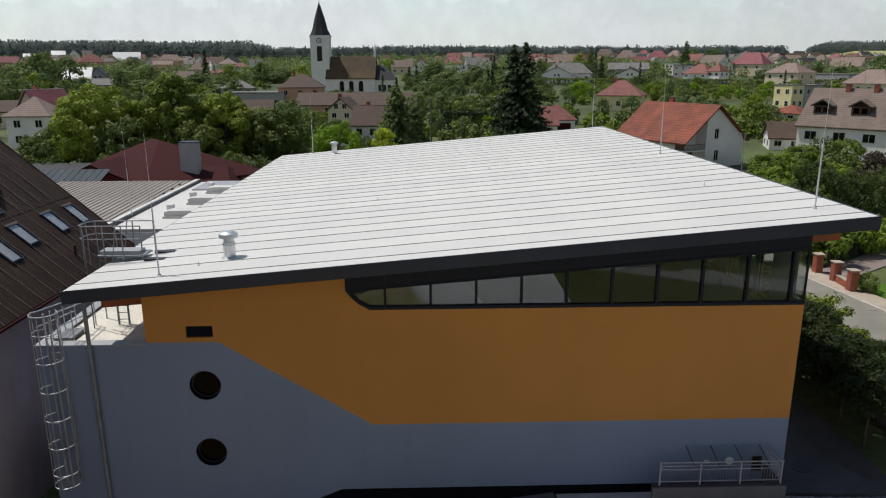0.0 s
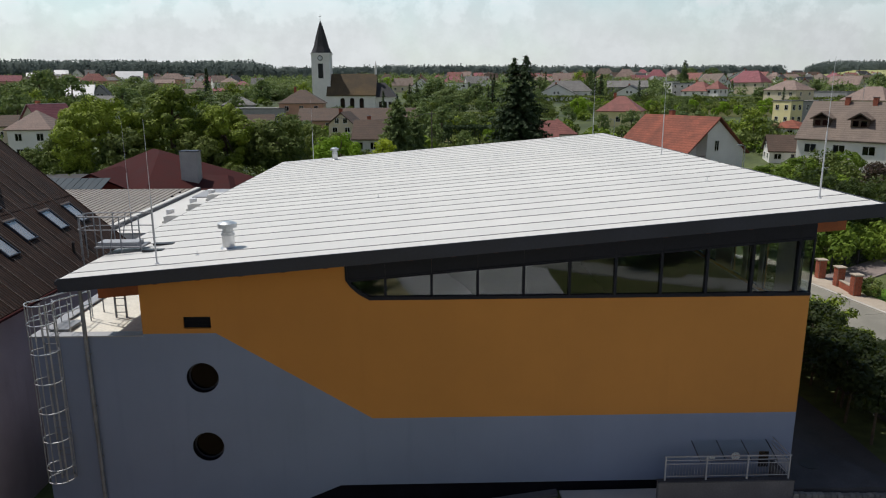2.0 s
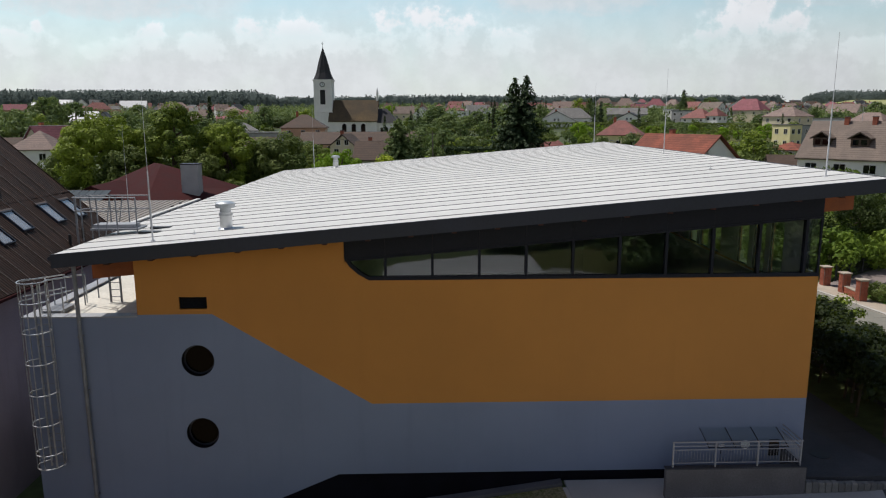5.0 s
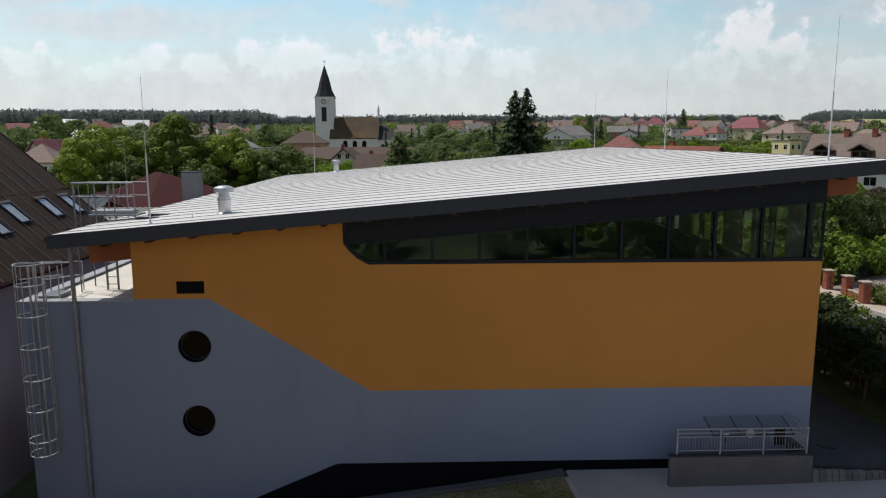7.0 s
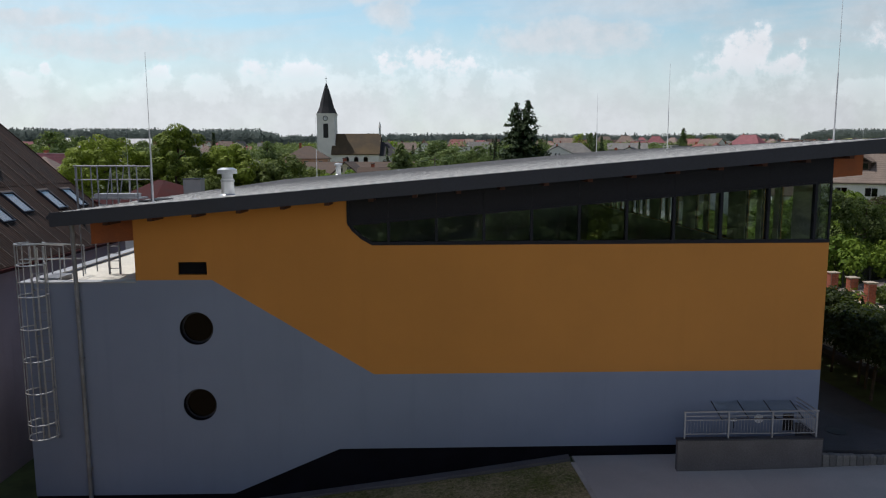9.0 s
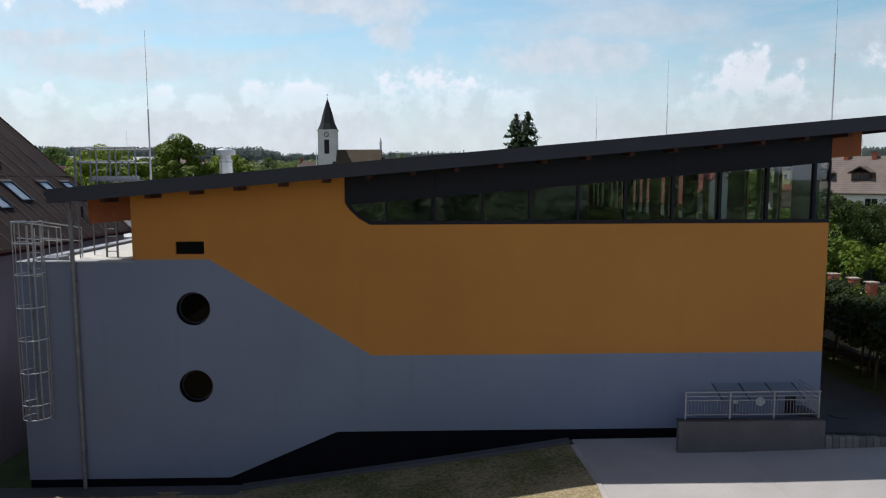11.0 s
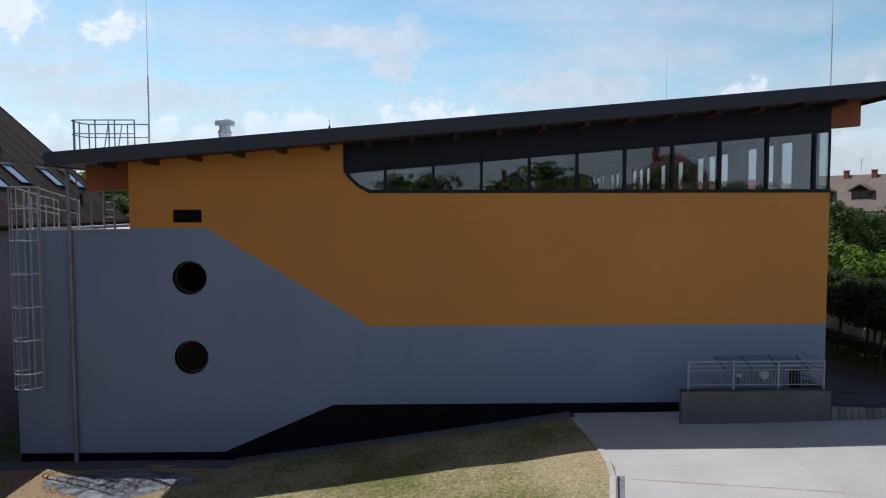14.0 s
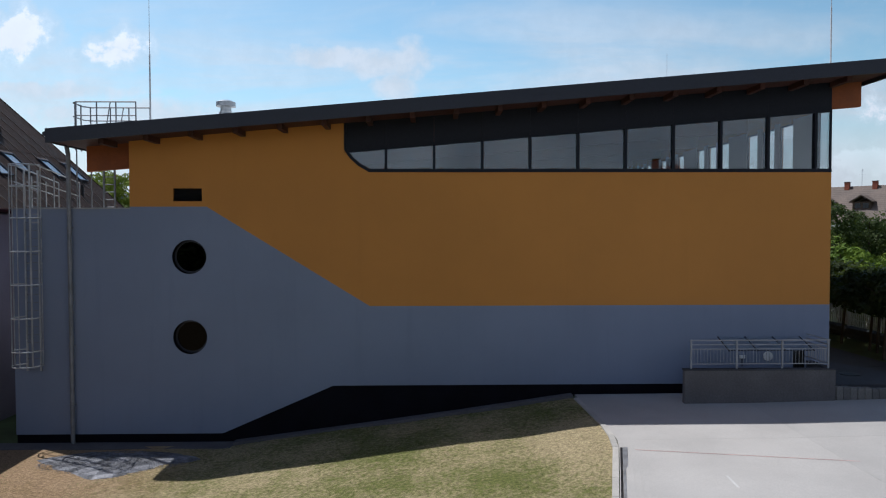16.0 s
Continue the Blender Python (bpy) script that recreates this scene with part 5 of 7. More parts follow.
def lattice(s, xs, zs, holes, y0, y1):
    """One frame in a grid of cells with holes, pushed from y0 to y1."""
    nx, nz = len(xs), len(zs)
    vs = [(x, y, z) for y in (y0, y1) for z in zs for x in xs]
    at = lambda i, j, k: k * nx * nz + j * nx + i
    full = {(i, j) for i in range(nx - 1) for j in range(nz - 1)} - holes
    fs = []
    for i, j in sorted(full):
        fs.append((at(i, j, 0), at(i + 1, j, 0), at(i + 1, j + 1, 0), at(i, j + 1, 0)))
        fs.append((at(i, j, 1), at(i, j + 1, 1), at(i + 1, j + 1, 1), at(i + 1, j, 1)))
        for di, dj, p, q in ((-1, 0, (i, j), (i, j + 1)), (1, 0, (i + 1, j), (i + 1, j + 1)), (0, -1, (i, j), (i + 1, j)), (0, 1, (i, j + 1), (i + 1, j + 1))):
            if (i + di, j + dj) not in full:
                fs.append((at(*p, 0), at(*q, 0), at(*q, 1), at(*p, 1)))
    return s.add(vs, fs)


def window_mesh(w, h, pane, side):
    key = (round(w, 2), round(h, 2), pane)
    if key not in WIN:
        s = Shape()
        if pane:
            s.box((-w / 2 + 0.08, -0.045, 0.08), (w / 2 - 0.08, -0.02, h - 0.08))
            WIN[key] = s.mesh("pane", PANE)
        else:
            lattice(s, [-w / 2, -w / 2 + 0.08, -0.035, 0.035, w / 2 - 0.08, w / 2], [-0.06, 0.08, h - 0.08, h], {(1, 1), (3, 1)}, -0.06, 0.02)
            WIN[key] = s.mesh("window", FRAME)
    return WIN[key]


def add_window(ob, m, w, h):
    f = part("window", window_mesh(w, h, False, 0), FRAME, ob)
    f.matrix_local = m
    part("pane", window_mesh(w, h, True, 0), PANE, f)


def house(x, y, w, d, eave, ridge, rot, form, wall, roof, label, cols=3, floors=1, chimneys=1, gable_win=True, base=None, over=0.45, dormers=(), inset=None, stacks=None, sill=None, wide=1.25):
    """A house at (x, y): w along its ridge, d across; form is gable, hip or flat."""
    z = (land(x, y) if base is None else base) - 0.1
    ob = thing("house", label, "house", "village houses", m=pose(x, y, z, 0, 0, rot))
    hw, hd = w / 2, d / 2
    s = Shape()
    if form == "gable":
        s.prism([(-hd, -1.0), (hd, -1.0), (hd, eave), (0, ridge - 0.15), (-hd, eave)], -hw, hw, "x")
    else:
        s.box((-hw, -hd, -1.0), (hw, hd, eave))
    part("wall", s, wall, ob)
    r = Shape()
    if form == "gable":
        sl = (ridge - eave) / hd
        r.prism([(-hd - over, eave - over * sl), (0, ridge), (hd + over, eave - over * sl), (hd + over, eave - over * sl + 0.22), (0, ridge + 0.24), (-hd - over, eave - over * sl + 0.22)], -hw - over * 0.8, hw + over * 0.8, "x")
    elif form == "hip":
        k = max(0.0, hw - (hd * 0.9 if inset is None else inset))
        a, b = hw + over, hd + over
        r.add([(-a, -b, eave), (a, -b, eave), (a, b, eave), (-a, b, eave), (-k, 0, ridge), (k + 0.01, 0, ridge), (-a, -b, eave - 0.18), (a, -b, eave - 0.18), (a, b, eave - 0.18), (-a, b, eave - 0.18)],
              [(0, 1, 5, 4), (1, 2, 5), (2, 3, 4, 5), (3, 0, 4), (6, 9, 8, 7), (0, 6, 7, 1), (1, 7, 8, 2), (2, 8, 9, 3), (3, 9, 6, 0)])
    else:
        r.box((-hw - 0.15, -hd - 0.15, eave), (hw + 0.15, hd + 0.15, eave + 0.3))
    part("roof", r, roof, ob)
    for cx in (stacks if stacks else [-hw * 0.35 + i * hw * 0.75 for i in range(chimneys)]):
        cy = -0.7 if stacks else 0.3
        c = part("chimney", Shape().box((cx - 0.35, cy, eave), (cx + 0.35, cy + 0.7, (ridge if form != "flat" else eave) + 0.9)), BRICKRED, ob)
        part("chimney_cap", Shape().box((cx - 0.42, cy - 0.07, (ridge if form != "flat" else eave) + 0.9), (cx + 0.42, cy + 0.77, (ridge if form != "flat" else eave) + 1.0)), CONCRETE, c)
    # only the gable ends turned to the hall have windows
    side = Vector((math.cos(radians(rot)), math.sin(radians(rot))))
    ends = [(hw * q, 90 * q) for q in (1, -1) if q * side.dot(Vector((10 - x, -24 - y)).normalized()) > 0.05]
    step = (eave - 0.2) / floors
    for fl in range(floors):
        zz = fl * step + (step * 0.32 if sill is None else sill)
        hh = min(1.45, step * 0.5)
        for c in range(cols):
            xx = -hw + w * (c + 0.5) / cols
            add_window(ob, pose(xx, -hd, zz), wide, hh)
        for c in range(2 if y < 420 else 1):
            yy = -hd + d * (c + 0.5) / 2
            for sx, rz in ends:
                add_window(ob, pose(sx, yy, zz, 0, 0, rz), 1.1, hh)
    if form == "gable" and gable_win and ridge - eave > 2.2:
        for sx, rz in ends:
            for yy in (-0.9, 0.9):
                add_window(ob, pose(sx, yy, eave + 0.15, 0, 0, rz), 0.95, 1.2)
    for dx in dormers:
        sl = (ridge - eave) / (hd + over)
        y0 = -hd * 0.72
        zb = eave + (y0 + hd + over) * sl
        dm = part("dormer", Shape().box((dx - 1.35, y0, zb - 0.1), (dx + 1.35, y0 + 2.6, zb + 1.25)), T_BROWN, ob, "dark boarded dormer")
        part("dormer_roof", Shape().prism([(dx - 1.75, zb + 1.1), (dx, zb + 2.15), (dx + 1.75, zb + 1.1), (dx + 1.75, zb + 1.28), (dx, zb + 2.35), (dx - 1.75, zb + 1.28)], y0 - 0.5, y0 + 3.4), roof, dm)
        for q in (-0.6, 0.6):
            part("pane", Shape().box((dx + q - 0.42, y0 - 0.03, zb + 0.15), (dx + q + 0.42, y0 - 0.01, zb + 1.0)), PANE, dm)
    return ob


house(-61.4, 109.2, 7.4, 8.4, 5.7, 9.0, 5, "hip", WHITEWALL, T_MAUVE, "white two-storey house with a faded brown hipped roof", 2, 2, 0, inset=3.6)
crimson = house(-70.0, 129.5, 9, 6.6, 5.0, 8.9, 68, "gable", CREAM, T_PINK, "cream house with a crimson gabled roof", 2, 1)
# sun glare on this slope, built as an added white sheet
part("white_sheet", Shape().prism([(0.05, 9.15), (3.8, 4.72), (3.8, 4.79), (0.05, 9.22)], -4.9, 4.9, "x"), T_WHITE, crimson, "added white sheet for the sun's glare on one slope")
house(-38, 186, 16, 9, 4.6, 5, 0, "flat", GREYHOUSE, T_GREY, "grey flat-roofed village building", 4, 1, 0)
house(-26, 190, 12.6, 12, 6.0, 9.8, 4, "hip", PEACH, T_BROWN, "peach two-storey house with a brown hipped roof", 3, 2)
house(-7, 168, 32, 11, 2.7, 5.5, -2, "gable", PEACH, T_BROWN, "long pinkish house with a brown tiled roof", 6, 1, 0)
house(-7, 131, 8, 5.4, 4.6, 6.9, 82, "gable", CREAM, T_BROWN, "cream gabled house with a brown roof", 2, 2)
house(0.5, 117, 8, 8, 3.0, 6.2, -4, "gable", WHITEWALL, T_BROWN, "white cottage with a brown tiled roof", 3, 1)
house(32.9, 118.5, 7.5, 8.0, 2.7, 5.8, -3, "gable", WHITEWALL, T_RED, "white bungalow with a red tiled roof", 2, 1, 0)
garage = house(38.0, 124, 6.2, 7.0, 3.0, 6.0, 2, "hip", WHITEWALL, T_RED, "garage with a red hipped roof and maroon door", 0, 1, 0)
part("garage_door", Shape().box((-1.0, -3.56, 0.0), (2.2, -3.5, 2.3)), T_MAROON, garage, "maroon garage door")
house(66, 176, 11.5, 10.5, 4.2, 8.2, -24, "hip", YELLOW, T_RED, "pale yellow house with a red hipped roof", 3, 1)
house(74.0, 99.5, 5.4, 6.0, 2.2, 4.5, -16, "gable", WHITEWALL, T_BROWN, "small white house with a dark brown roof", 2, 1, 0)
house(84.6, 88.5, 22, 12, 5.1, 10.7, -50, "gable", WHITEWALL, T_TAUPE, "large white house with a taupe tiled roof and dormers", 5, 1, 0, dormers=(-8.1, -2.3, 3.6), stacks=(-5.8, -1.6, 4.0), sill=2.7, wide=1.9)
house(-255.0, 560, 19.0, 12.0, 6.7, 12.4, 30, "hip", PEACH, T_RED, "salmon house with a red hipped roof", 3, 2, 1)
house(-266.0, 620, 12.2, 10.4, 5.5, 5.8, 21, "flat", PEACH, T_RED, "salmon flat-roofed house wing", 3, 1, 0)
house(-307.1, 760, 27.1, 12.0, 5.4, 12.5, 12, "gable", WHITEWALL, T_WHITE, "house with a bright white sheet roof", 3, 1, 0)
house(-143.3, 300, 11.7, 10.1, 4.0, 9.1, 11, "gable", WHITEWALL, T_WHITE, "white house with a bright metal roof", 3, 1, 1)
house(-135.9, 304, 7.7, 8.7, 4.0, 8.9, 102, "gable", GREYHOUSE, T_DARK, "grey house wing with a dark steep gable", 2, 1, 0)
house(-130.8, 284, 15.6, 12.0, 2.3, 4.8, 26, "gable", GREYHOUSE, T_GREY, "low outbuilding with a long grey roof", 4, 1, 0)
house(-206.1, 600, 21.4, 12.0, 6.9, 12.0, 17, "hip", PEACH, T_MAUVE, "peach two-storey house with a faded hipped roof", 3, 2, 1)
house(-184.8, 522, 13.3, 11.3, 5.4, 7.9, 18, "gable", PEACH, T_MAUVE, "low peach house wing with a faded roof", 3, 1, 0)
house(-109.4, 330, 14.6, 12.0, 2.2, 6.0, 23, "gable", CREAM, T_TAUPE, "low house with a taupe tiled roof", 3, 1, 1)
house(-137.2, 450, 10.6, 9.2, 3.6, 7.9, 16, "hip", CREAM, T_MAUVE, "cream bungalow with a faded hipped roof", 3, 1, 1)
house(-152.8, 550, 10.3, 8.9, 5.4, 10.2, 28, "gable", WHITEWALL, T_MAUVE, "white house with a faded brown roof", 3, 1, 1)
house(-117.8, 430, 8.7, 7.7, 2.2, 3.8, 14, "gable", PEACH, T_PINK, "low peach house with a pink-red roof", 3, 1, 0)
house(-103.5, 470, 7.9, 7.5, 4.6, 9.1, 2, "gable", WHITEWALL, T_GREY, "white house with a grey gabled roof", 3, 1, 1)
house(-121.4, 500, 10.1, 8.8, 3.9, 6.7, 13, "hip", CREAM, T_PINK, "cream house with a pink-red roof", 3, 1, 1)
house(-343.9, 600, 17.3, 12.0, 5.4, 10.1, 32, "gable", PEACH, T_PINK, "peach house with a pink-red gabled roof", 3, 1, 1)
house(-453.7, 840, 11.7, 10.1, 5.5, 9.4, 25, "gable", WHITEWALL, T_WHITE, "small house with a bright white roof", 2, 1, 0)
house(-439.1, 880, 15.2, 12.0, 7.7, 12.5, 24, "gable", WHITEWALL, T_WHITE, "small house with a bright white roof", 2, 1, 0)
house(-419.9, 880, 10.6, 12.3, 7.2, 13.3, 108, "gable", WHITEWALL, T_GREY, "white gabled house with a grey roof", 2, 1, 1)
house(-404.1, 880, 10.8, 9.4, 7.3, 12.8, 22, "gable", CREAM, T_GREY, "cream house with a grey roof", 2, 1, 1)
house(-84.9, 142, 7.7, 7.5, 3.7, 5.8, 30, "gable", CREAM, T_BROWN, "long house with a dark red-brown roof", 3, 1, 0)
house(-60.5, 250, 12.0, 10.3, 2.5, 5.5, 13, "hip", GREYHOUSE, T_GREY, "grey bungalow with a grey hipped roof", 3, 1, 0)
house(-28.2, 140, 7.3, 7.5, 3.3, 5.8, 8, "gable", PEACH, T_BROWN, "pinkish house with a brown tiled roof", 3, 1, 0)
house(29.3, 400, 13.5, 11.5, 6.0, 6.3, -2, "flat", WHITEWALL, T_GREY, "white cubic modern house", 3, 2, 0)
house(34.2, 560, 17.1, 12.0, 3.5, 7.9, -2, "hip", CREAM, T_PINK, "cream house with a pink-red hipped roof", 3, 1, 1)
house(50.5, 520, 17.6, 12.0, 3.2, 8.1, 6, "gable", WHITEWALL, T_GREY, "white house with a grey gabled roof", 3, 1, 1)
house(53.2, 450, 9.2, 10.6, 2.8, 7.1, 75, "gable", WHITEWALL, T_GREY, "white gabled house with a grey roof", 2, 1, 1)
house(75.1, 322, 13.0, 18.7, 2.7, 7.4, 75, "gable", WHITEWALL, T_GREY, "white house with a broad grey gabled roof", 4, 1, 1)
house(82.0, 332, 23.3, 12.0, 3.9, 9.0, -10, "hip", WHITEWALL, T_GREY, "rear wing of a white house with a grey roof", 4, 1, 1)
house(109.5, 480, 16.3, 12.0, 5.5, 10.9, -10, "gable", WHITEWALL, T_MAUVE, "house with a faded brown roof and tall chimney", 3, 1, 1)
house(93.2, 480, 17.9, 12.0, 5.8, 8.9, -8, "hip", CREAM, T_MAUVE, "cream house with a pale roof", 3, 2, 1)
house(110.0, 318, 12.0, 14.6, 3.2, 6.9, 65, "gable", WHITEWALL, T_DARK, "white house with a dark gabled roof", 2, 1, 1)
house(115.9, 346, 20.1, 12.0, 5.4, 8.5, -14, "gable", GREYHOUSE, T_GREY, "grey house with a long grey roof", 4, 1, 1)
house(192.6, 620, 17.9, 12.0, 6.8, 13.7, -14, "hip", CREAM, T_MAUVE, "cream house with a faded hipped roof", 3, 2, 1)
house(238.8, 880, 22.6, 12.0, 6.2, 13.8, -13, "hip", CREAM, T_TAUPE, "cream house with a taupe hipped roof", 3, 1, 1)
house(227.2, 640, 17.4, 12.0, 6.8, 13.4, -16, "hip", WHITEWALL, T_PINK, "white house with a pink-red hipped roof", 3, 2, 1)
house(287.4, 880, 13.8, 11.7, 7.9, 12.8, -15, "hip", CREAM, T_PINK, "cream house with a pink-red roof", 2, 1, 1)
house(187.3, 880, 11.7, 13.8, 6.4, 12.0, 75, "gable", WHITEWALL, T_GREY, "white gabled house with a grey roof", 2, 1, 1)
house(160.9, 408, 6.1, 7.5, 6.9, 7.2, -53, "flat", WHITEWALL, T_GREY, "white cubic modern house", 2, 2, 0)
house(158.3, 374, 12.7, 10.8, 6.8, 7.1, -54, "flat", GREYHOUSE, T_DARK, "dark grey cubic modern house", 3, 2, 0)
house(145.1, 322, 13.1, 11.2, 4.3, 8.7, -52, "hip", WHITEWALL, T_RED, "white house with a red hipped roof", 3, 2, 1)
house(150.1, 314, 6.8, 7.5, 5.6, 9.5, -56, "hip", WHITEWALL, T_RED, "white house wing with a red roof", 2, 2, 0)
house(192.3, 400, 7.5, 6.0, 4.1, 8.7, 64, "gable", WHITEWALL, T_BROWN, "narrow white gabled house", 2, 2, 1)
house(206.2, 402, 20.5, 12.0, 6.8, 13.6, -54, "hip", CREAM, T_PINK, "tall house with a dark pink hipped roof", 3, 2, 1)
house(307.0, 632, 12.0, 29.9, 5.4, 14.0, 58, "gable", WHITEWALL, T_DARK, "white house with a dark steep gable", 3, 1, 1)
house(163.2, 272, 14.9, 12.0, 6.5, 10.4, -61, "hip", CREAM, T_MAUVE, "beige house with a faded hipped roof", 3, 2, 1)
house(113.2, 175, 6.2, 4.5, 6.7, 7.0, -69, "flat", YELLOW, T_GREY, "pale yellow cubic house with a flat roof", 2, 2, 0)
house(120.1, 178, 3.4, 8.0, 6.4, 6.7, -62, "flat", GREYHOUSE, T_GREY, "grey extension with a flat roof", 1, 2, 0)
house(195.5, 298, 24.7, 12.0, 4.9, 5.2, -63, "flat", GREYHOUSE, T_GREY, "long grey flat-roofed building", 8, 1, 0)
house(178.9, 240, 17.1, 12.0, 3.8, 8.8, -65, "hip", CREAM, T_MAUVE, "house with a pale hipped roof", 4, 1, 0)
house(212.4, 350, 8.2, 9.4, 5.6, 9.3, 54, "gable", CREAM, T_BROWN, "house with a dark brown gable", 2, 1, 1)
house(281.9, 430, 18.2, 12.0, 5.2, 10.4, -49, "gable", CREAM, T_MAUVE, "house with a long faded roof", 3, 1, 1)
house(348.1, 580, 13.8, 11.8, 5.6, 10.3, -62, "hip", CREAM, T_TAUPE, "cream house with a taupe roof", 3, 1, 1)
house(316.6, 462, 9.3, 8.2, 5.5, 5.8, -65, "flat", WHITEWALL, T_WHITE, "white building with a bright flat roof", 3, 1, 0)
house(366.5, 630, 11.0, 12.9, 5.5, 10.0, 59, "gable", WHITEWALL, T_TAUPE, "white gabled house with a taupe roof", 2, 1, 1)
house(333.9, 630, 13.9, 11.9, 5.5, 11.1, -60, "hip", CREAM, T_MAUVE, "cream house with a faded roof", 3, 1, 1)
house(360.3, 710, 13.4, 11.4, 5.6, 10.7, -59, "gable", CREAM, T_RED, "cream house with a red roof", 2, 1, 1)
house(401.2, 650, 14.4, 12.0, 5.5, 10.2, -63, "hip", WHITEWALL, T_PINK, "white house with a pink-red roof", 2, 1, 1)
house(231.5, 560, 16.1, 12.0, 5.5, 10.9, -55, "gable", WHITEWALL, T_RED, "white house with a red tiled roof", 3, 1, 1)
house(215.8, 480, 17.1, 12.0, 5.6, 11.0, -62, "gable", WHITEWALL, T_TAUPE, "white house with a taupe roof", 3, 1, 1)
house(320.8, 860, 17.7, 12.0, 5.6, 12.4, -53, "hip", CREAM, T_MAUVE, "cream house with a faded roof", 2, 1, 1)
house(93.2, 134, 7.0, 7.5, 3.1, 4.7, -55, "hip", WHITEWALL, T_ORANGE, "white house with an orange hipped roof", 2, 2, 0)
house(-3.5, 430, 13.1, 11.2, 4.2, 8.4, 2, "gable", CREAM, T_TAUPE, "cream house with a taupe tiled roof", 3, 1, 1)
house(8.6, 410, 9.0, 10.4, 3.8, 8.4, 80, "gable", WHITEWALL, T_GREY, "white gabled house with a grey roof", 2, 1, 1)
house(-13.2, 470, 9.5, 8.3, 4.3, 7.3, 2, "hip", CREAM, T_MAUVE, "cream house with a faded roof", 2, 1, 1)
house(-135.9, 520, 14.1, 12.0, 5.5, 8.8, 14, "hip", CREAM, T_MAUVE, "cream house with a faded roof", 2, 1, 1)

mast = thing("aerial", "thin television aerial on a house ridge", "aerial")
mx, my = 84.6 - 3.7 * math.cos(radians(-50)), 88.5 - 3.7 * math.sin(radians(-50))
part("pole", Shape().tube((mx, my, land(mx, my) + 10.6), (mx, my, land(mx, my) + 13.6), 0.03, n=6), STEEL, mast)
for z in (12.7, 13.1, 13.4):
    part("rod", Shape().tube((mx - 0.45, my, land(mx, my) + z), (mx + 0.45, my, land(mx, my) + z), 0.012, n=5), STEEL, mast)
near = house(50.3, 86.0, 14.5, 12.0, 4.1, 8.9, -64, "gable", WHITEWALL, T_ORANGE, "white house with a bright orange tiled roof", 3, 1, 1, gable_win=False, over=0.7)
add_window(near, pose(7.25, 0.1, 4.1, 0, 0, 90), 0.9, 1.6)
add_window(near, pose(7.25, 0.3, 0.9, 0, 0, 90), 0.9, 1.6)
# a roofed corner is left open on two floors
slope = lambda y: 4.1 + (6.0 - abs(y)) * 4.65 / 6.0
shell = Shape().prism([(-6.0, -1.0), (6.0, -1.0), (6.0, 4.1), (0, 8.75), (-6.0, 4.1)], -7.25, 5.2, "x").prism([(-1.9, -1.0), (6.0, -1.0), (6.0, 4.1), (0, 8.75), (-1.9, slope(-1.9))], 5.2, 7.25, "x")
for c in list(near.children):
    if c.name.startswith("wall"):
        c.data = shell.mesh("wall", WHITEWALL)
    elif c.name.startswith("window") and c.location.x > 7 and abs(c.location.y) > 2:
        if c.location.y < 0:
            c.location.x = 5.2
        else:
            for q in list(c.children) + [c]:
                bpy.data.objects.remove(q)
balcony = part("balcony", Shape().box((5.2, -6.0, 2.45), (7.3, -1.9, 2.62)), WHITEWALL, near, "white balcony slab in the open corner")
part("parapet", Shape().box((5.2, -6.0, 2.62), (7.25, -5.9, 3.5)).box((7.19, -5.9, 3.45), (7.25, -1.9, 3.52)), BROWNFRAME, balcony, "dark balcony railing")
for k in range(28):
    part("baluster", Shape().box((7.21, -5.85 + k * 0.14, 2.62), (7.235, -5.825 + k * 0.14, 3.45)), BROWNFRAME, balcony)
part("post", Shape().box((7.1, -6.0, -1.0), (7.25, -5.85, 2.45)).box((7.1, -6.0, 2.62), (7.25, -5.9, 4.0)), WHITEWALL, near)

rng = random.Random(11)
taken = [(o.location.x, o.location.y) for o in scene.objects if o.name.startswith("house")]
styles = [(WHITEWALL, T_RED, "white house with a red tiled roof"), (CREAM, T_BROWN, "cream house with a brown tiled roof"), (WHITEWALL, T_GREY, "white house with a grey roof"),
          (WHITEWALL, T_BROWN, "white house with a brown tiled roof"), (CREAM, T_PINK, "cream house with a pink-red roof"), (WHITEWALL, T_MAUVE, "white house with a faded brown roof"),
          (GREYHOUSE, T_BROWN, "grey house with a brown roof"), (WHITEWALL, T_TAUPE, "white house with a taupe tiled roof"), (WHITEWALL, T_DARK, "white house with a dark roof")]
made = 0
for _ in range(1500):
    if made >= 112:
        break
    y = rng.uniform(540, 880)
    u = rng.uniform(-0.58, 0.64)
    x = 17 + u * (y + 24)
    if -0.30 < u < 0.0 and (y > 640 or rng.random() < 0.6):
        continue
    if 0.0 < u < 0.12 and rng.random() < 0.5:
        continue
    if min((x - a) ** 2 + (y - b) ** 2 for a, b in taken) < 19 ** 2:
        continue
    taken.append((x, y))
    wl, rf, lb = rng.choice(styles)
    form = rng.choice(("hip", "gable", "gable"))
    house(x, y, rng.uniform(10, 15), rng.uniform(8.5, 11), rng.uniform(3.2, 5.8), rng.uniform(7.2, 10), rng.choice((0, 0, 90, 15, -20, 75)), form, wl, rf, lb, 2, rng.choice((1, 2)), rng.choice((0, 1, 1)))
    made += 1


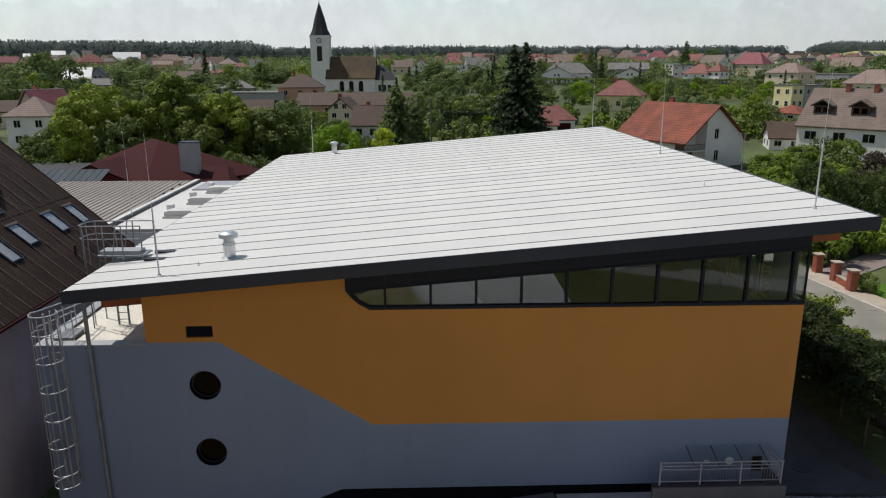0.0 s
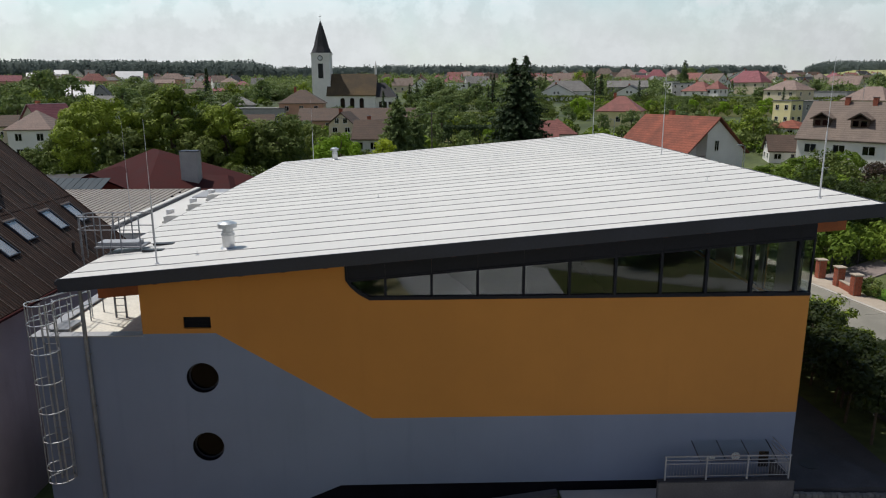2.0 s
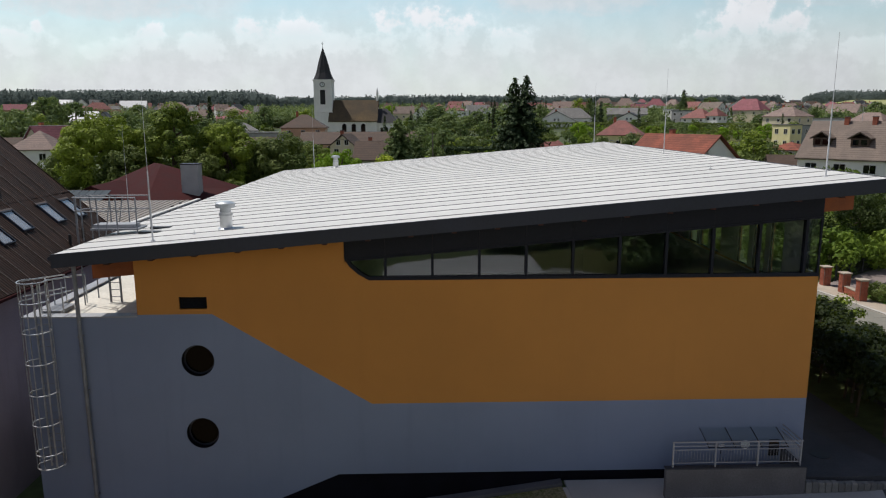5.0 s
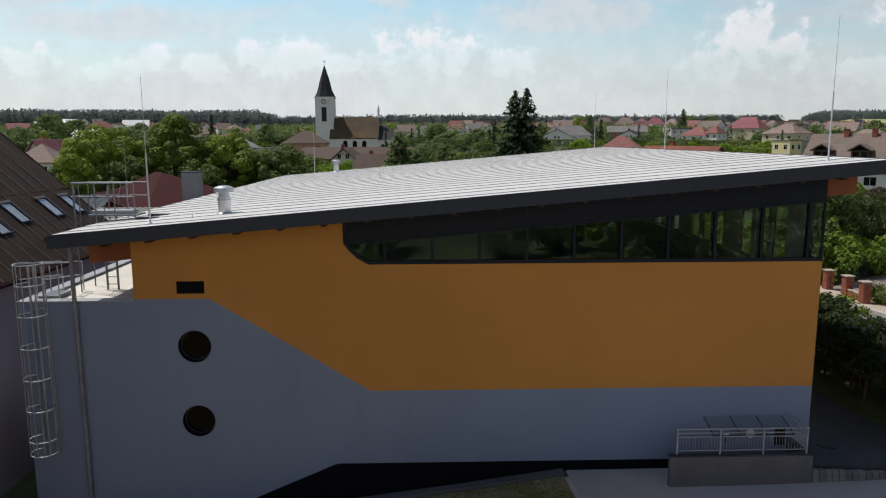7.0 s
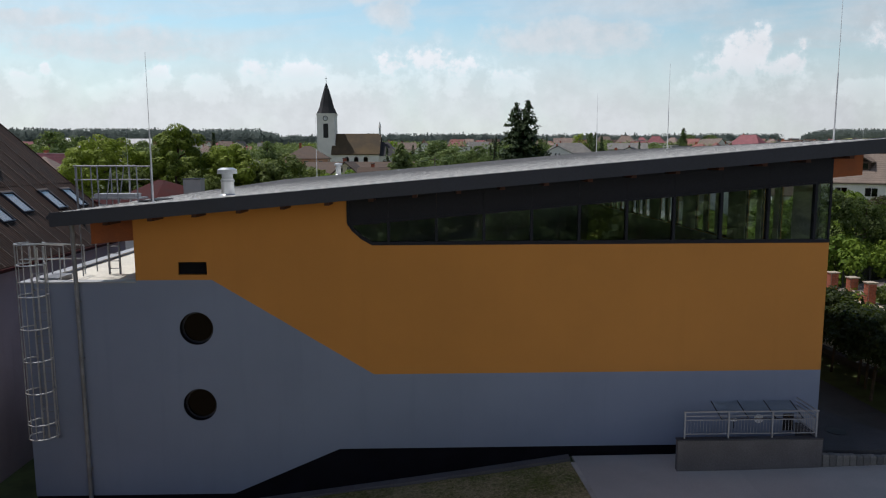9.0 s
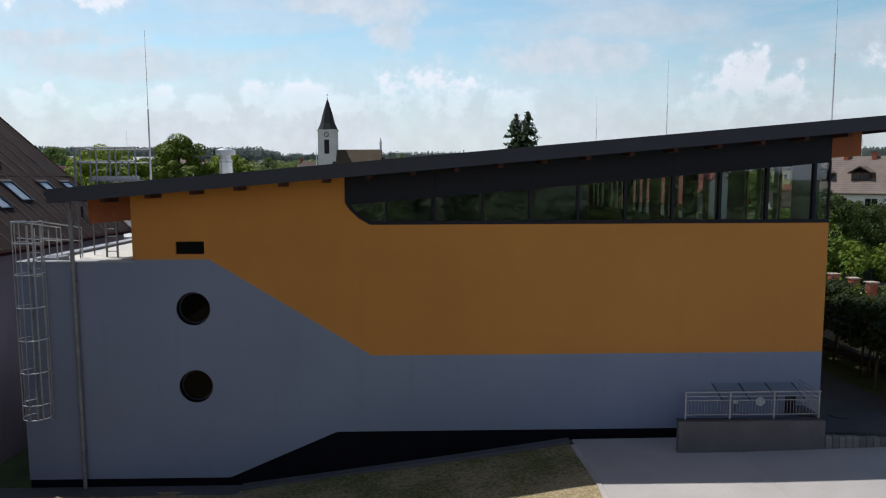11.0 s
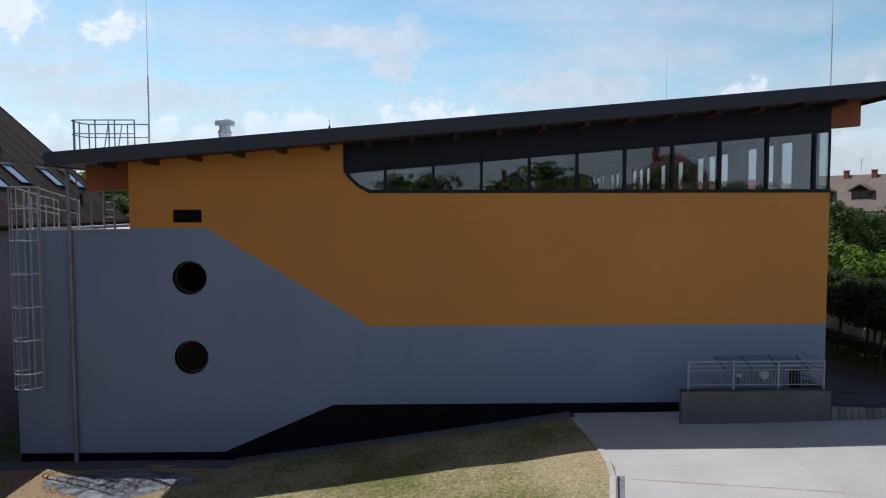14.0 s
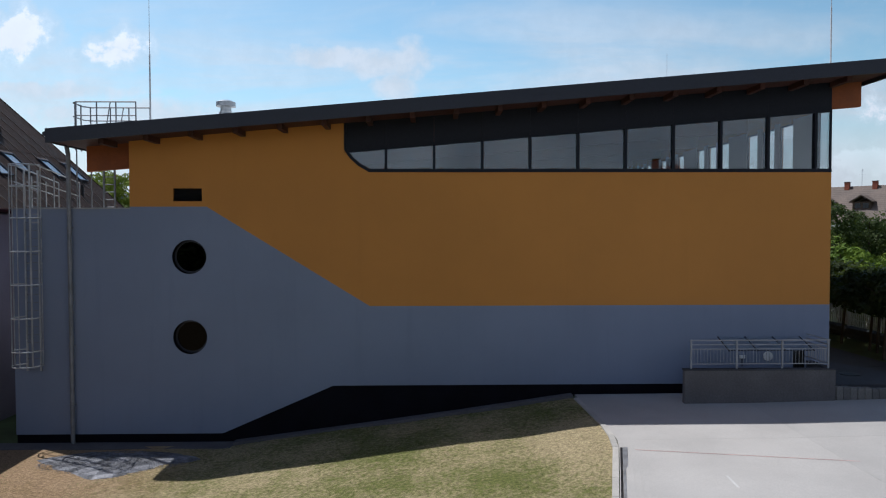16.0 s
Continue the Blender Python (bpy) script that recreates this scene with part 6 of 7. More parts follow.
def church():
    x, y = -28.6, 252
    z = land(x, y) - 1.3
    ob = thing("church", "white church with a dark pointed spire and brown roof", "church", m=pose(x, y, z, 0, 0, -2))
    h = 22.5
    tw = part("tower", Shape().box((-3.4, -3.4, -1), (3.4, 3.4, h)).box((-3.65, -3.65, h - 0.5), (3.65, 3.65, h)).box((-3.6, -3.6, 10.2), (3.6, 3.6, 10.6)), WHITEWALL, ob, "white rendered tower")
    sp = Shape()
    prof = [(4.05, h), (2.9, h + 2.4), (2.0, h + 6.0), (0.9, h + 9.6), (0.05, h + 12.0)]
    n = 8
    for (r0, z0), (r1, z1) in zip(prof, prof[1:]):
        for i in range(n):
            a, b = 2 * math.pi * (i + 0.5) / n, 2 * math.pi * (i + 1.5) / n
            sp.add([(r0 * math.cos(a), r0 * math.sin(a), z0), (r0 * math.cos(b), r0 * math.sin(b), z0), (r1 * math.cos(b), r1 * math.sin(b), z1), (r1 * math.cos(a), r1 * math.sin(a), z1)], [(0, 1, 2, 3)])
    part("spire", sp, T_DARK, ob, "dark slate spire")
    part("finial", Shape().tube((0, 0, h + 11.8), (0, 0, h + 14.2), 0.09, 0.05, 6).box((-0.5, -0.05, h + 13.3), (0.5, 0.05, h + 13.45)), BLACK, ob)
    arch = lambda cx, cz, w, hh: [(cx - w / 2, cz), (cx + w / 2, cz), (cx + w / 2, cz + hh)] + [(cx + w / 2 * math.cos(a), cz + hh + w / 2 * math.sin(a)) for a in [math.pi * i / 8 for i in range(1, 8)]] + [(cx - w / 2, cz + hh)]
    part("belfry_louvre", Shape().box((-0.95, -3.46, h - 9.3), (0.95, -3.3, h - 3.9)), DARKHOLE, tw, "dark belfry louvre")
    ck = part("clock", disc(0, h - 1.9, 0.95, -3.72, -3.4, 28), DISC, tw, "round clock face")
    part("clock_ring", ring(0, h - 1.9, 0.72, 0.97, -3.75, -3.72, 28), BLACK, ck)
    part("clock_pointer", Shape().box((-0.05, -3.77, h - 1.95), (0.05, -3.755, h - 1.3)).box((-0.05, -3.77, h - 1.95), (0.45, -3.755, h - 1.85)), BLACK, ck)
    part("nave_wall", Shape().prism([(-5.5, -1), (6.5, -1), (6.5, 7.3), (0.5, 14.2), (-5.5, 7.3)], 2.2, 20.6, "x"), WHITEWALL, ob)
    part("nave_roof", Shape().prism([(-6.1, 6.6), (0.5, 14.5), (7.1, 6.6), (7.1, 6.95), (0.5, 14.9), (-6.1, 6.95)], 2.2, 20.9, "x"), T_CHURCH, ob, "mossy brown tiled roof")
    part("roof_turret", Shape().tube((20.4, 0.5, 14.5), (20.4, 0.5, 17.2), 0.45, 0.4, 8).tube((20.4, 0.5, 17.2), (20.4, 0.5, 19.6), 0.6, 0.03, 8), WHITEWALL, ob)
    part("choir_wall", Shape().box((20.6, -4.2, -1), (28.0, 5.2, 6.3)), WHITEWALL, ob)
    part("choir_roof", Shape().add([(20.55, -4.8, 6.2), (28.6, -4.8, 6.2), (28.6, 5.8, 6.2), (20.55, 5.8, 6.2), (20.55, 0.5, 11.6), (24.0, 0.5, 11.6)], [(0, 1, 5, 4), (1, 2, 5), (2, 3, 4, 5), (3, 0, 4), (3, 2, 1, 0)]), T_DARK, ob, "dark choir roof")
    for cx in (8.2, 11.8, 15.4):
        w = part("arched_window", Shape().prism(arch(cx, 1.9, 2.1, 3.2), -5.56, -5.45), FRAME, ob, "grey arched window")
        part("pane", Shape().prism(arch(cx, 2.1, 1.6, 3.0), -5.60, -5.54), PANE, w)
    for cx in (22.4, 24.2, 26.0):
        w = part("choir_window", Shape().box((cx - 0.7, -4.27, 2.2), (cx + 0.7, -4.15, 4.6)), FRAME, ob)
        part("pane", Shape().box((cx - 0.55, -4.30, 2.35), (cx + 0.55, -4.25, 4.45)), PANE, w)


church()


# ---- street and gardens on the high side ----
def along(name, pts, w, material, label, dz=0.03, thick=0.2):
    s = Shape()
    for p, q in zip(pts, pts[1:]):
        p, q = Vector(p), Vector(q)
        d = (q - p).normalized() * (w / 2)
        o = Vector((-d.y, d.x))
        c = [p - o, q - o, q + o, p + o]
        s.add([(v.x, v.y, land(v.x, v.y) + dz) for v in c] + [(v.x, v.y, land(v.x, v.y) - thick) for v in c],
              [(0, 1, 2, 3), (7, 6, 5, 4), (0, 4, 5, 1), (1, 5, 6, 2), (2, 6, 7, 3), (3, 7, 4, 0)])
    return solid(name, s, material, label, kind="structure")


along("road", [(41.8, -12), (40.6, 0), (39.3, 10), (38.3, 19), (37.0, 28), (35.6, 36), (34.5, 46), (33, 60)], 4.2, ASPHALT, "pale grey village street")
along("kerb_street", [(43.95, -12), (42.75, 0), (41.45, 10), (40.45, 19), (39.15, 28), (37.75, 36)], 0.22, KERB, "pale kerb along the street", 0.13)
along("road_drive", [(41.4, 27.0), (47.3, 31.1), (58, 38.5), (70, 48)], 2.6, mat("driveway", (0.23, 0.19, 0.175), 0.9), "pinkish paved driveway", 0.06)
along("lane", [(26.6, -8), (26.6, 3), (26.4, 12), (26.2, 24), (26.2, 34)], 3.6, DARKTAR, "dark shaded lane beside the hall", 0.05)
along("pavement_street", [(42.6, 10), (41.55, 19), (40.85, 24), (40.3, 28), (38.9, 36)], 1.7, CAPSTONE, "narrow worn pavement before the brick piers", 0.08)
gl = sheet("lawn_garden", [41.7 + i for i in range(26)], [6 + i for i in range(20)], lambda x, y: land(x, y) + 0.02 + 0.04 * noise.noise((x * 0.4, y * 0.4, 1)), GREENLAWN, "bright green garden lawn")
sheet("lawn_garden_far", [48 + i * 2 for i in range(14)], [44 + i * 2 for i in range(8)], lambda x, y: land(x, y) + 0.03, GREENLAWN, "green garden lawn behind the street")
for nm, x0, x1, y0, y1 in (("field_2", -60, 20, 560, 620),):
    sheet(nm, [x0 + (x1 - x0) * i / 8 for i in range(9)], [y0 + (y1 - y0) * i / 8 for i in range(9)], lambda x, y: land(x, y) + 0.3, FIELD, "pale green field at the edge of the village")
sheet("field_1", [470 + 15 * i for i in range(40)], [770 + 8 * i for i in range(20)], lambda x, y: land(x, y) - 0.2 + 9.5 * lerp(y, (770, 870, 922), (0, 1, 1.1)) * lerp(x, (485, 560), (0, 1)), FIELD, "pale green field rising to the woods")
sheet("lawn_court", [12 + i * 2 for i in range(8)], [128 + i * 2 for i in range(7)], lambda x, y: land(x, y) + 0.05, DRYLAWN, "yellowish garden lawn")
sheet("lawn_orchard", [70 + i * 4 for i in range(20)], [205 + i * 4 for i in range(16)], lambda x, y: land(x, y) + 0.1, YARDLAWN, "olive green orchard lawn")


def brick_fence():
    ob = thing("brick_gate_wall", "red brick gate piers with a low wall and pale caps", "wall")
    brick = Shape().box((-0.12, -0.055, 0), (0.12, 0.055, 0.072)).mesh("brick", BRICKRED)
    spots = ((41.0, 28.1, 1.55), (41.1, 25.8, 1.55), (40.9, 23.4, 1.6))
    for x, y, h in spots:
        z = land(x, y) - 0.05
        p = part("pier", Shape().box((x - 0.27, y - 0.27, z), (x + 0.27, y + 0.27, z + h)), MORTAR, ob)
        rows = int(h / 0.085)
        for j in range(rows):
            for k in range(4):
                for q in (-0.14, 0.12):
                    o = q + (0.02 if j % 2 else 0)
                    dx, dy, rz = ((o, -0.245, 0), (0.245, o, 90), (o, 0.245, 0), (-0.245, o, 90))[k]
                    if k == 2:
                        continue
                    b = part("brick", brick, BRICKRED, p)
                    b.matrix_world = pose(x + dx, y + dy, z + 0.01 + j * 0.085, 0, 0, rz)
        part("cap", Shape().box((x - 0.36, y - 0.36, z + h), (x + 0.36, y + 0.36, z + h + 0.07)), CAPSTONE, p)
    (xa, ya, _), (xb, yb, _) = spots[1], spots[2]
    d = Vector((xb - xa, yb - ya, 0))
    ang = math.degrees(math.atan2(d.y, d.x))
    z = land(xa, ya) - 0.05
    lw = part("low_wall", Shape().box((0.27, -0.12, 0), (d.length - 0.27, 0.12, 0.62)), MORTAR, ob)
    lw.matrix_world = pose(xa, ya, z, 0, 0, ang)
    for j in range(7):
        for i in range(8):
            b = part("brick", brick, BRICKRED, lw)
            b.matrix_local = pose(0.42 + i * 0.255 + (0.1 if j % 2 else 0), -0.10, 0.01 + j * 0.085)
    part("coping", Shape().box((0.27, -0.17, 0.62), (d.length - 0.27, 0.17, 0.68)), CAPSTONE, lw)


brick_fence()


def iron_fence():
    ob = thing("iron_fence", "dark iron fence along the driveway", "fence")
    p, q = Vector((42.6, 29.4, 0)), Vector((52.5, 36.6, 0))
    bar = Shape().tube((0, 0, 0.1), (0, 0, 1.35), 0.018, 0.012, 5).mesh("bar", BLACK)
    for i in range(80):
        c = p.lerp(q, i / 79)
        part("bar", bar, BLACK, ob).location = (c.x, c.y, land(c.x, c.y))
    for z in (0.25, 1.15):
        part("rail", Shape().tube((p.x, p.y, land(p.x, p.y) + z), (q.x, q.y, land(q.x, q.y) + z), 0.025, n=6), BLACK, ob)
    for i in range(6):
        c = p.lerp(q, i / 5)
        part("post", Shape().box((c.x - 0.05, c.y - 0.05, land(c.x, c.y) - 0.1), (c.x + 0.05, c.y + 0.05, land(c.x, c.y) + 1.45)), BLACK, ob)


iron_fence()


def picket_fence():
    ob = thing("picket_fence", "white painted picket fence behind the dark shrubs", "fence")
    picket = Shape().prism([(-0.04, 0.15), (0.04, 0.15), (0.04, 1.42), (0.0, 1.5), (-0.04, 1.42)], -0.011, 0.011, "x").mesh("picket", FRAME)
    for i in range(110):
        x, y = 30.6 - 0.002 * i, 0.5 + 0.15 * i
        b = part("picket", picket, FRAME, ob)
        b.location = (x, y, land(x, y) + 0.5)
    for z in (0.45, 1.15):
        part("rail", Shape().path([(30.65 - 0.0133 * y, y, land(30.6, y) + 0.5 + z) for y in (0.4, 4, 8, 12, 16.95)], 0.03), FRAME, ob)
    for i in range(8):
        x, y = 30.68 - 0.03 * i, 0.45 + 2.3 * i
        part("post", Shape().box((x - 0.03, y - 0.05, land(x, y) - 0.2), (x + 0.07, y + 0.05, land(x, y) + 2.0)), FRAME, ob)
    # added footing; its dark colour stands in for shade below the pickets
    part("plinth", Shape().path([(30.72 - 0.0133 * y, y, land(30.6, y) + 0.3) for y in (0.4, 4, 8, 12, 16.95)], 0.3, 8), DARKCONC, ob, "added footing, coloured dark in place of shade")


picket_fence()


def street_lamp(x, y, h=6.0):
    z = land(x, y)
    ob = thing("street_lamp", "grey street lamp on a slender pole", "street lamp", "street lamps")
    part("pole", Shape().tube((x, y, z - 0.2), (x, y, z + h), 0.08, 0.05, 8), STEEL, ob)
    part("arm", Shape().tube((x, y, z + h), (x - 0.7, y - 0.2, z + h + 0.15), 0.035, n=6), STEEL, ob)
    part("lamp_head", Shape().box((x - 1.2, y - 0.36, z + h + 0.08), (x - 0.6, y - 0.06, z + h + 0.22)), ALU, ob)


for x, y in ((53.5, 70.0), (48.5, 118), (31.5, 148), (14, 150), (62, 150)):
    street_lamp(x, y)


def utility_pole(x, y, h):
    z = land(x, y)
    ob = thing("utility_pole", "slender wooden utility pole with a cross arm", "utility pole")
    part("pole", Shape().tube((x, y, z - 0.3), (x, y, z + h), 0.14, 0.10, 8), BARK_POLE, ob)
    part("cross_arm", Shape().box((x - 0.7, y - 0.05, z + h - 0.5), (x + 0.7, y + 0.05, z + h - 0.38)), BARK_POLE, ob)
    return Vector((x - 0.6, y, z + h - 0.36))


BARK_POLE = mat("grey_pole_wood", (0.15, 0.125, 0.10), 0.9, var=0.2, scale=2.0)
end_a = utility_pole(11.5, 106, 8.6)
end_b = Vector((-8.6, 126.3, land(-8.6, 126.3) + 6.2))
wire = thing("power_cable", "thin power cable from the pole to a house", "cable")
part("strand", Shape().path([end_a.lerp(end_b, i / 14) - Vector((0, 0, 0.9 * 4 * (i / 14) * (1 - i / 14))) for i in range(15)], 0.03, 5), BLACK, wire)


# ---- trees, hedges, woods ----
def unit(rng, n):
    v = rng.normal(size=(n, 3))
    return v / np.linalg.norm(v, axis=1, keepdims=True)


def leaf_mesh(name, pts, out, size, rng, material, width=0.65, jitter=0.5, droop=0.0):
    """Folded leaf sprays at pts that face roughly along out."""
    n = len(pts)
    nor = out + unit(rng, n) * jitter
    nor /= np.linalg.norm(nor, axis=1, keepdims=True)
    a = np.cross(nor, unit(rng, n))
    a /= np.linalg.norm(a, axis=1, keepdims=True) + 1e-9
    a[:, 2] -= droop
    b = np.cross(nor, a)
    L = (size * rng.uniform(0.6, 1.35, n))[:, None]
    v = np.empty((n, 4, 3))
    v[:, 0] = pts - a * L * 0.5
    v[:, 1] = pts + b * L * width * 0.5 - nor * L * 0.12
    v[:, 2] = pts + a * L * 0.5 - nor * L * 0.1
    v[:, 3] = pts - b * L * width * 0.5 - nor * L * 0.12
    me = bpy.data.meshes.new(name)
    me.vertices.add(4 * n)
    me.vertices.foreach_set("co", v.reshape(-1))
    me.loops.add(4 * n)
    me.loops.foreach_set("vertex_index", np.arange(4 * n, dtype=np.int32))
    me.polygons.add(n)
    me.polygons.foreach_set("loop_start", np.arange(0, 4 * n, 4, dtype=np.int32))
    me.update(calc_edges=True)
    me.validate()
    me.materials.append(material)
    return me


def crown_points(rng, h0, h1, radius, clumps, per, clump_r, hollow=0.55, inner=0.35, lift=0.35):
    """Points on many leafy clumps that fill an uneven crown from h0 to h1."""
    mid, half = (h0 + h1) / 2, (h1 - h0) / 2
    cs = []
    while len(cs) < clumps:
        d = unit(rng, 1)[0]
        r = rng.uniform(inner, 1.0) ** 0.5
        lobes = 0.82 + 0.18 * math.sin(3 * math.atan2(d[1], d[0]) + radius) + rng.uniform(-0.1, 0.12)
        c = np.array((d[0] * radius * r * lobes, d[1] * radius * r * lobes, mid + d[2] * half * r * 0.92))
        if c[2] < h0 + 0.1 * half and rng.random() < 0.7:
            continue
        cs.append(c)
    pts, outs = [], []
    for c in cs:
        cr = clump_r * rng.uniform(0.6, 1.3)
        d = unit(rng, per)
        d[:, 2] = d[:, 2] * 0.75 + 0.12
        pts.append(c + d * cr * rng.uniform(hollow, 1.0, (per, 1)))
        outs.append(d + np.array((0, 0, lift)))
    return np.vstack(pts), np.vstack(outs), cs


def trunk_shape(rng, h, r, cs, limbs=5):
    s = Shape()
    bend = Vector((rng.uniform(-0.2, 0.2), rng.uniform(-0.2, 0.2), h * 0.5))
    s.tube((0, 0, -0.4), bend, r, r * 0.75, 9)
    topv = Vector((rng.uniform(-0.4, 0.4), rng.uniform(-0.4, 0.4), h * 0.85))
    s.tube(bend, topv, r * 0.75, r * 0.25, 8)
    for c in list(cs)[:limbs]:
        c = Vector(c)
        start = bend.lerp(topv, rng.uniform(0.0, 0.6))
        mid = start.lerp(c, 0.5) + Vector((0, 0, 0.3))
        s.tube(start, mid, r * 0.38, r * 0.22, 6)
        s.tube(mid, c, r * 0.22, r * 0.06, 5)
    return s


def broad_tree(seed, h, radius, clumps, per, clump_r, leaf, material, label, trunk=0.25, name="tree", low=0.06, jitter=0.5, hollow=0.55, inner=0.35, lift=0.35):
    rng = np.random.default_rng(seed)
    ob = thing(name, label, "tree", "garden trees")
    pts, outs, cs = crown_points(rng, h * low, h, radius, clumps, per, clump_r, hollow, inner, lift)
    part("trunk", trunk_shape(rng, h, trunk, cs), BARK, ob)
    part("crown", leaf_mesh("crown", pts, outs, leaf, rng, material, jitter=jitter), material, ob)
    return ob


def spruce(seed, h, radius, material, label, whorls=34, tops=1, leaf=0.55, dens=1.0, power=0.85):
    rng = np.random.default_rng(seed)
    ob = thing("spruce", label, "tree", "garden trees")
    s = Shape().tube((0, 0, -0.4), (0, 0, h * 0.75), 0.28, 0.1, 8)
    pts, outs = [], []
    for t in range(tops):
        off = np.array((0.0, 0.0)) if tops == 1 else np.array(((-0.9, 0.2), (0.9, -0.1))[t])
        hh = h * (1.0 if t == 0 else 1.02)
        s.tube((0, 0, h * 0.6), (off[0], off[1], hh - 0.2), 0.12, 0.02, 6)
        for i in range(whorls):
            f = i / whorls
            z = h * 0.06 + (hh - h * 0.06) * f
            reach = radius * (1 - f) ** power * rng.uniform(0.8, 1.12) + 0.12
            for b in range(max(5, int(9 * dens * (1 - f * 0.5)))):
                a = rng.uniform(0, 2 * math.pi)
                ln = reach * rng.uniform(0.65, 1.12)
                m = max(3, int(ln * 6 * dens))
                q = np.linspace(0.15, 1, m)
                x = np.cos(a) * ln * q + off[0] * f
                y = np.sin(a) * ln * q + off[1] * f
                zz = z - ln * 0.38 * q ** 1.4 + ln * 0.16 * q ** 4 + rng.uniform(-0.1, 0.1)
                p = np.stack((x, y, zz), 1) + rng.normal(0, 0.09, (m, 3))
                pts.append(p)
                outs.append(np.tile((np.cos(a) * 0.5, np.sin(a) * 0.5, 0.8), (m, 1)))
    pts, outs = np.vstack(pts), np.vstack(outs)
    part("trunk", s, BARK, ob)
    part("crown", leaf_mesh("crown", pts, outs, leaf, rng, material, 0.5, 0.6, 0.35), material, ob)
    return ob


def put(proto, x, y, scale=1.0, rot=0.0, dz=0.0, tall=1.0):
    return copy_thing(proto, Matrix.Translation((x, y, land(x, y) - 0.1 + dz)) @ Matrix.Rotation(rot, 4, "Z") @ Matrix.Diagonal((scale, scale, scale * tall, 1)))


def place(ob, x, y, scale=1.0, rot=0.0, tall=1.0):
    ob.matrix_world = Matrix.Translation((x, y, land(x, y) - 0.1)) @ Matrix.Rotation(rot, 4, "Z") @ Matrix.Diagonal((scale, scale, scale * tall, 1))
    return ob


# the row of large broad trees behind the maroon roof
place(broad_tree(1, 12.4, 6.9, 118, 330, 1.3, 0.33, LEAF_OAK, "large round-crowned broadleaf tree in full leaf", 0.4, jitter=0.25, hollow=0.84, inner=0.62, lift=0.1), -36.2, 78)
place(broad_tree(2, 13.9, 5.7, 108, 330, 1.3, 0.33, LEAF_OAK, "tall dense broadleaf tree in full leaf", 0.42, jitter=0.25, hollow=0.84, inner=0.62, lift=0.1), -26.2, 79)
place(broad_tree(3, 11.9, 4.6, 82, 330, 1.2, 0.33, LEAF_OAK, "large round-crowned broadleaf tree in full leaf", 0.4, jitter=0.25, hollow=0.84, inner=0.62, lift=0.1), -18.9, 80)
big_d = place(broad_tree(41, 9.6, 4.1, 80, 120, 1.2, 0.42, LEAF_DARK, "dark dense broadleaf tree in full leaf", 0.3, jitter=0.3, hollow=0.78, inner=0.5, lift=0.2), -11.0, 80)
put(big_d, -14.6, 83, 0.9, 1.2)
for x, y, q in ((-31.0, 74, 0.85), (-21.8, 75, 0.8), (-42.5, 80, 0.8), (-50.5, 86, 0.45), (-47.0, 82, 0.4), (-53.5, 91, 0.42), (-7.5, 78, 0.4), (-16.0, 72, 0.42)):
    put(big_d, x, y, q, x)
dark_a = place(broad_tree(4, 9.5, 4.2, 62, 70, 1.15, 0.44, LEAF_DARK, "dark green broadleaf garden tree", 0.25, jitter=0.3, hollow=0.76, inner=0.5, lift=0.2), -9.0, 100, 0.72)
bright = place(broad_tree(5, 8.4, 4.1, 85, 120, 0.95, 0.32, LEAF_LIGHT, "young bright green broadleaf tree", 0.2, jitter=0.3, hollow=0.76, inner=0.5, lift=0.2), -1.4, 72, 1.0)
place(broad_tree(6, 6.6, 1.75, 36, 90, 0.7, 0.28, LEAF_LIME, "small yellow-green ornamental tree", 0.12), 4.9, 69, 1.15)
put(bright, 24, 125, 0.5, 1.0)
put(dark_a, -5.5, 104, 0.75, 1.0)
place(spruce(7, 18.2, 7.3, NEEDLE, "tall dark spruce with twin tops", 40, 2, 0.58, 1.5), 25.6, 91.5)
cone = place(spruce(8, 11.4, 4.4, LEAF_MID, "dense dark conical garden conifer", 44, 1, 0.50, 1.75, 0.6), 5.6, 96)
put(cone, 8.5, 101, 0.7, 1.0)
thuja = place(spruce(9, 9.5, 1.5, NEEDLE, "slim dark conifer in a garden", 26, 1, 0.5, 1.0), -2, 190)
for x, y, s in ((2, 193, 0.9), (34, 240, 1.0), (36, 246, 1.2), (-118, 402, 1.7), (88, 300, 1.5), (92, 306, 1.3), (106, 292, 1.1), (45, 330, 1.3), (150, 250, 0.9), (-30, 330, 1.2)):
    put(thuja, x, y, s, x)
put(cone, 202, 500, 1.25, 1.0, tall=1.2)

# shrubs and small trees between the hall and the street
shrub = place(broad_tree(12, 3.7, 2.2, 50, 76, 0.5, 0.19, LEAF_SHADE, "tall shrub on bare stems, its green darkened for shade", 0.07, "shrub", 0.5), 29.6, 6.0)
shrub_b = place(broad_tree(13, 3.0, 2.0, 44, 76, 0.5, 0.2, LEAF_OAK, "leafy green shrub beside the street", 0.1, "shrub", 0.02), 33.2, 14.0)
r2 = random.Random(4)
for i in range(15):
    y = 2.5 + i * 2.0
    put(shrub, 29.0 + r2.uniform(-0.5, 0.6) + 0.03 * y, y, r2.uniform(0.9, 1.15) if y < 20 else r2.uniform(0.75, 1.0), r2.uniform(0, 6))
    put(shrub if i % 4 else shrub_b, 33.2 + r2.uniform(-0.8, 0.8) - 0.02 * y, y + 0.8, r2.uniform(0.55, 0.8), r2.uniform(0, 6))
    if i < 7:
        put(shrub_b, 36.0 + r2.uniform(-0.5, 0.5), y - 4.5, r2.uniform(0.4, 0.6), r2.uniform(0, 6))

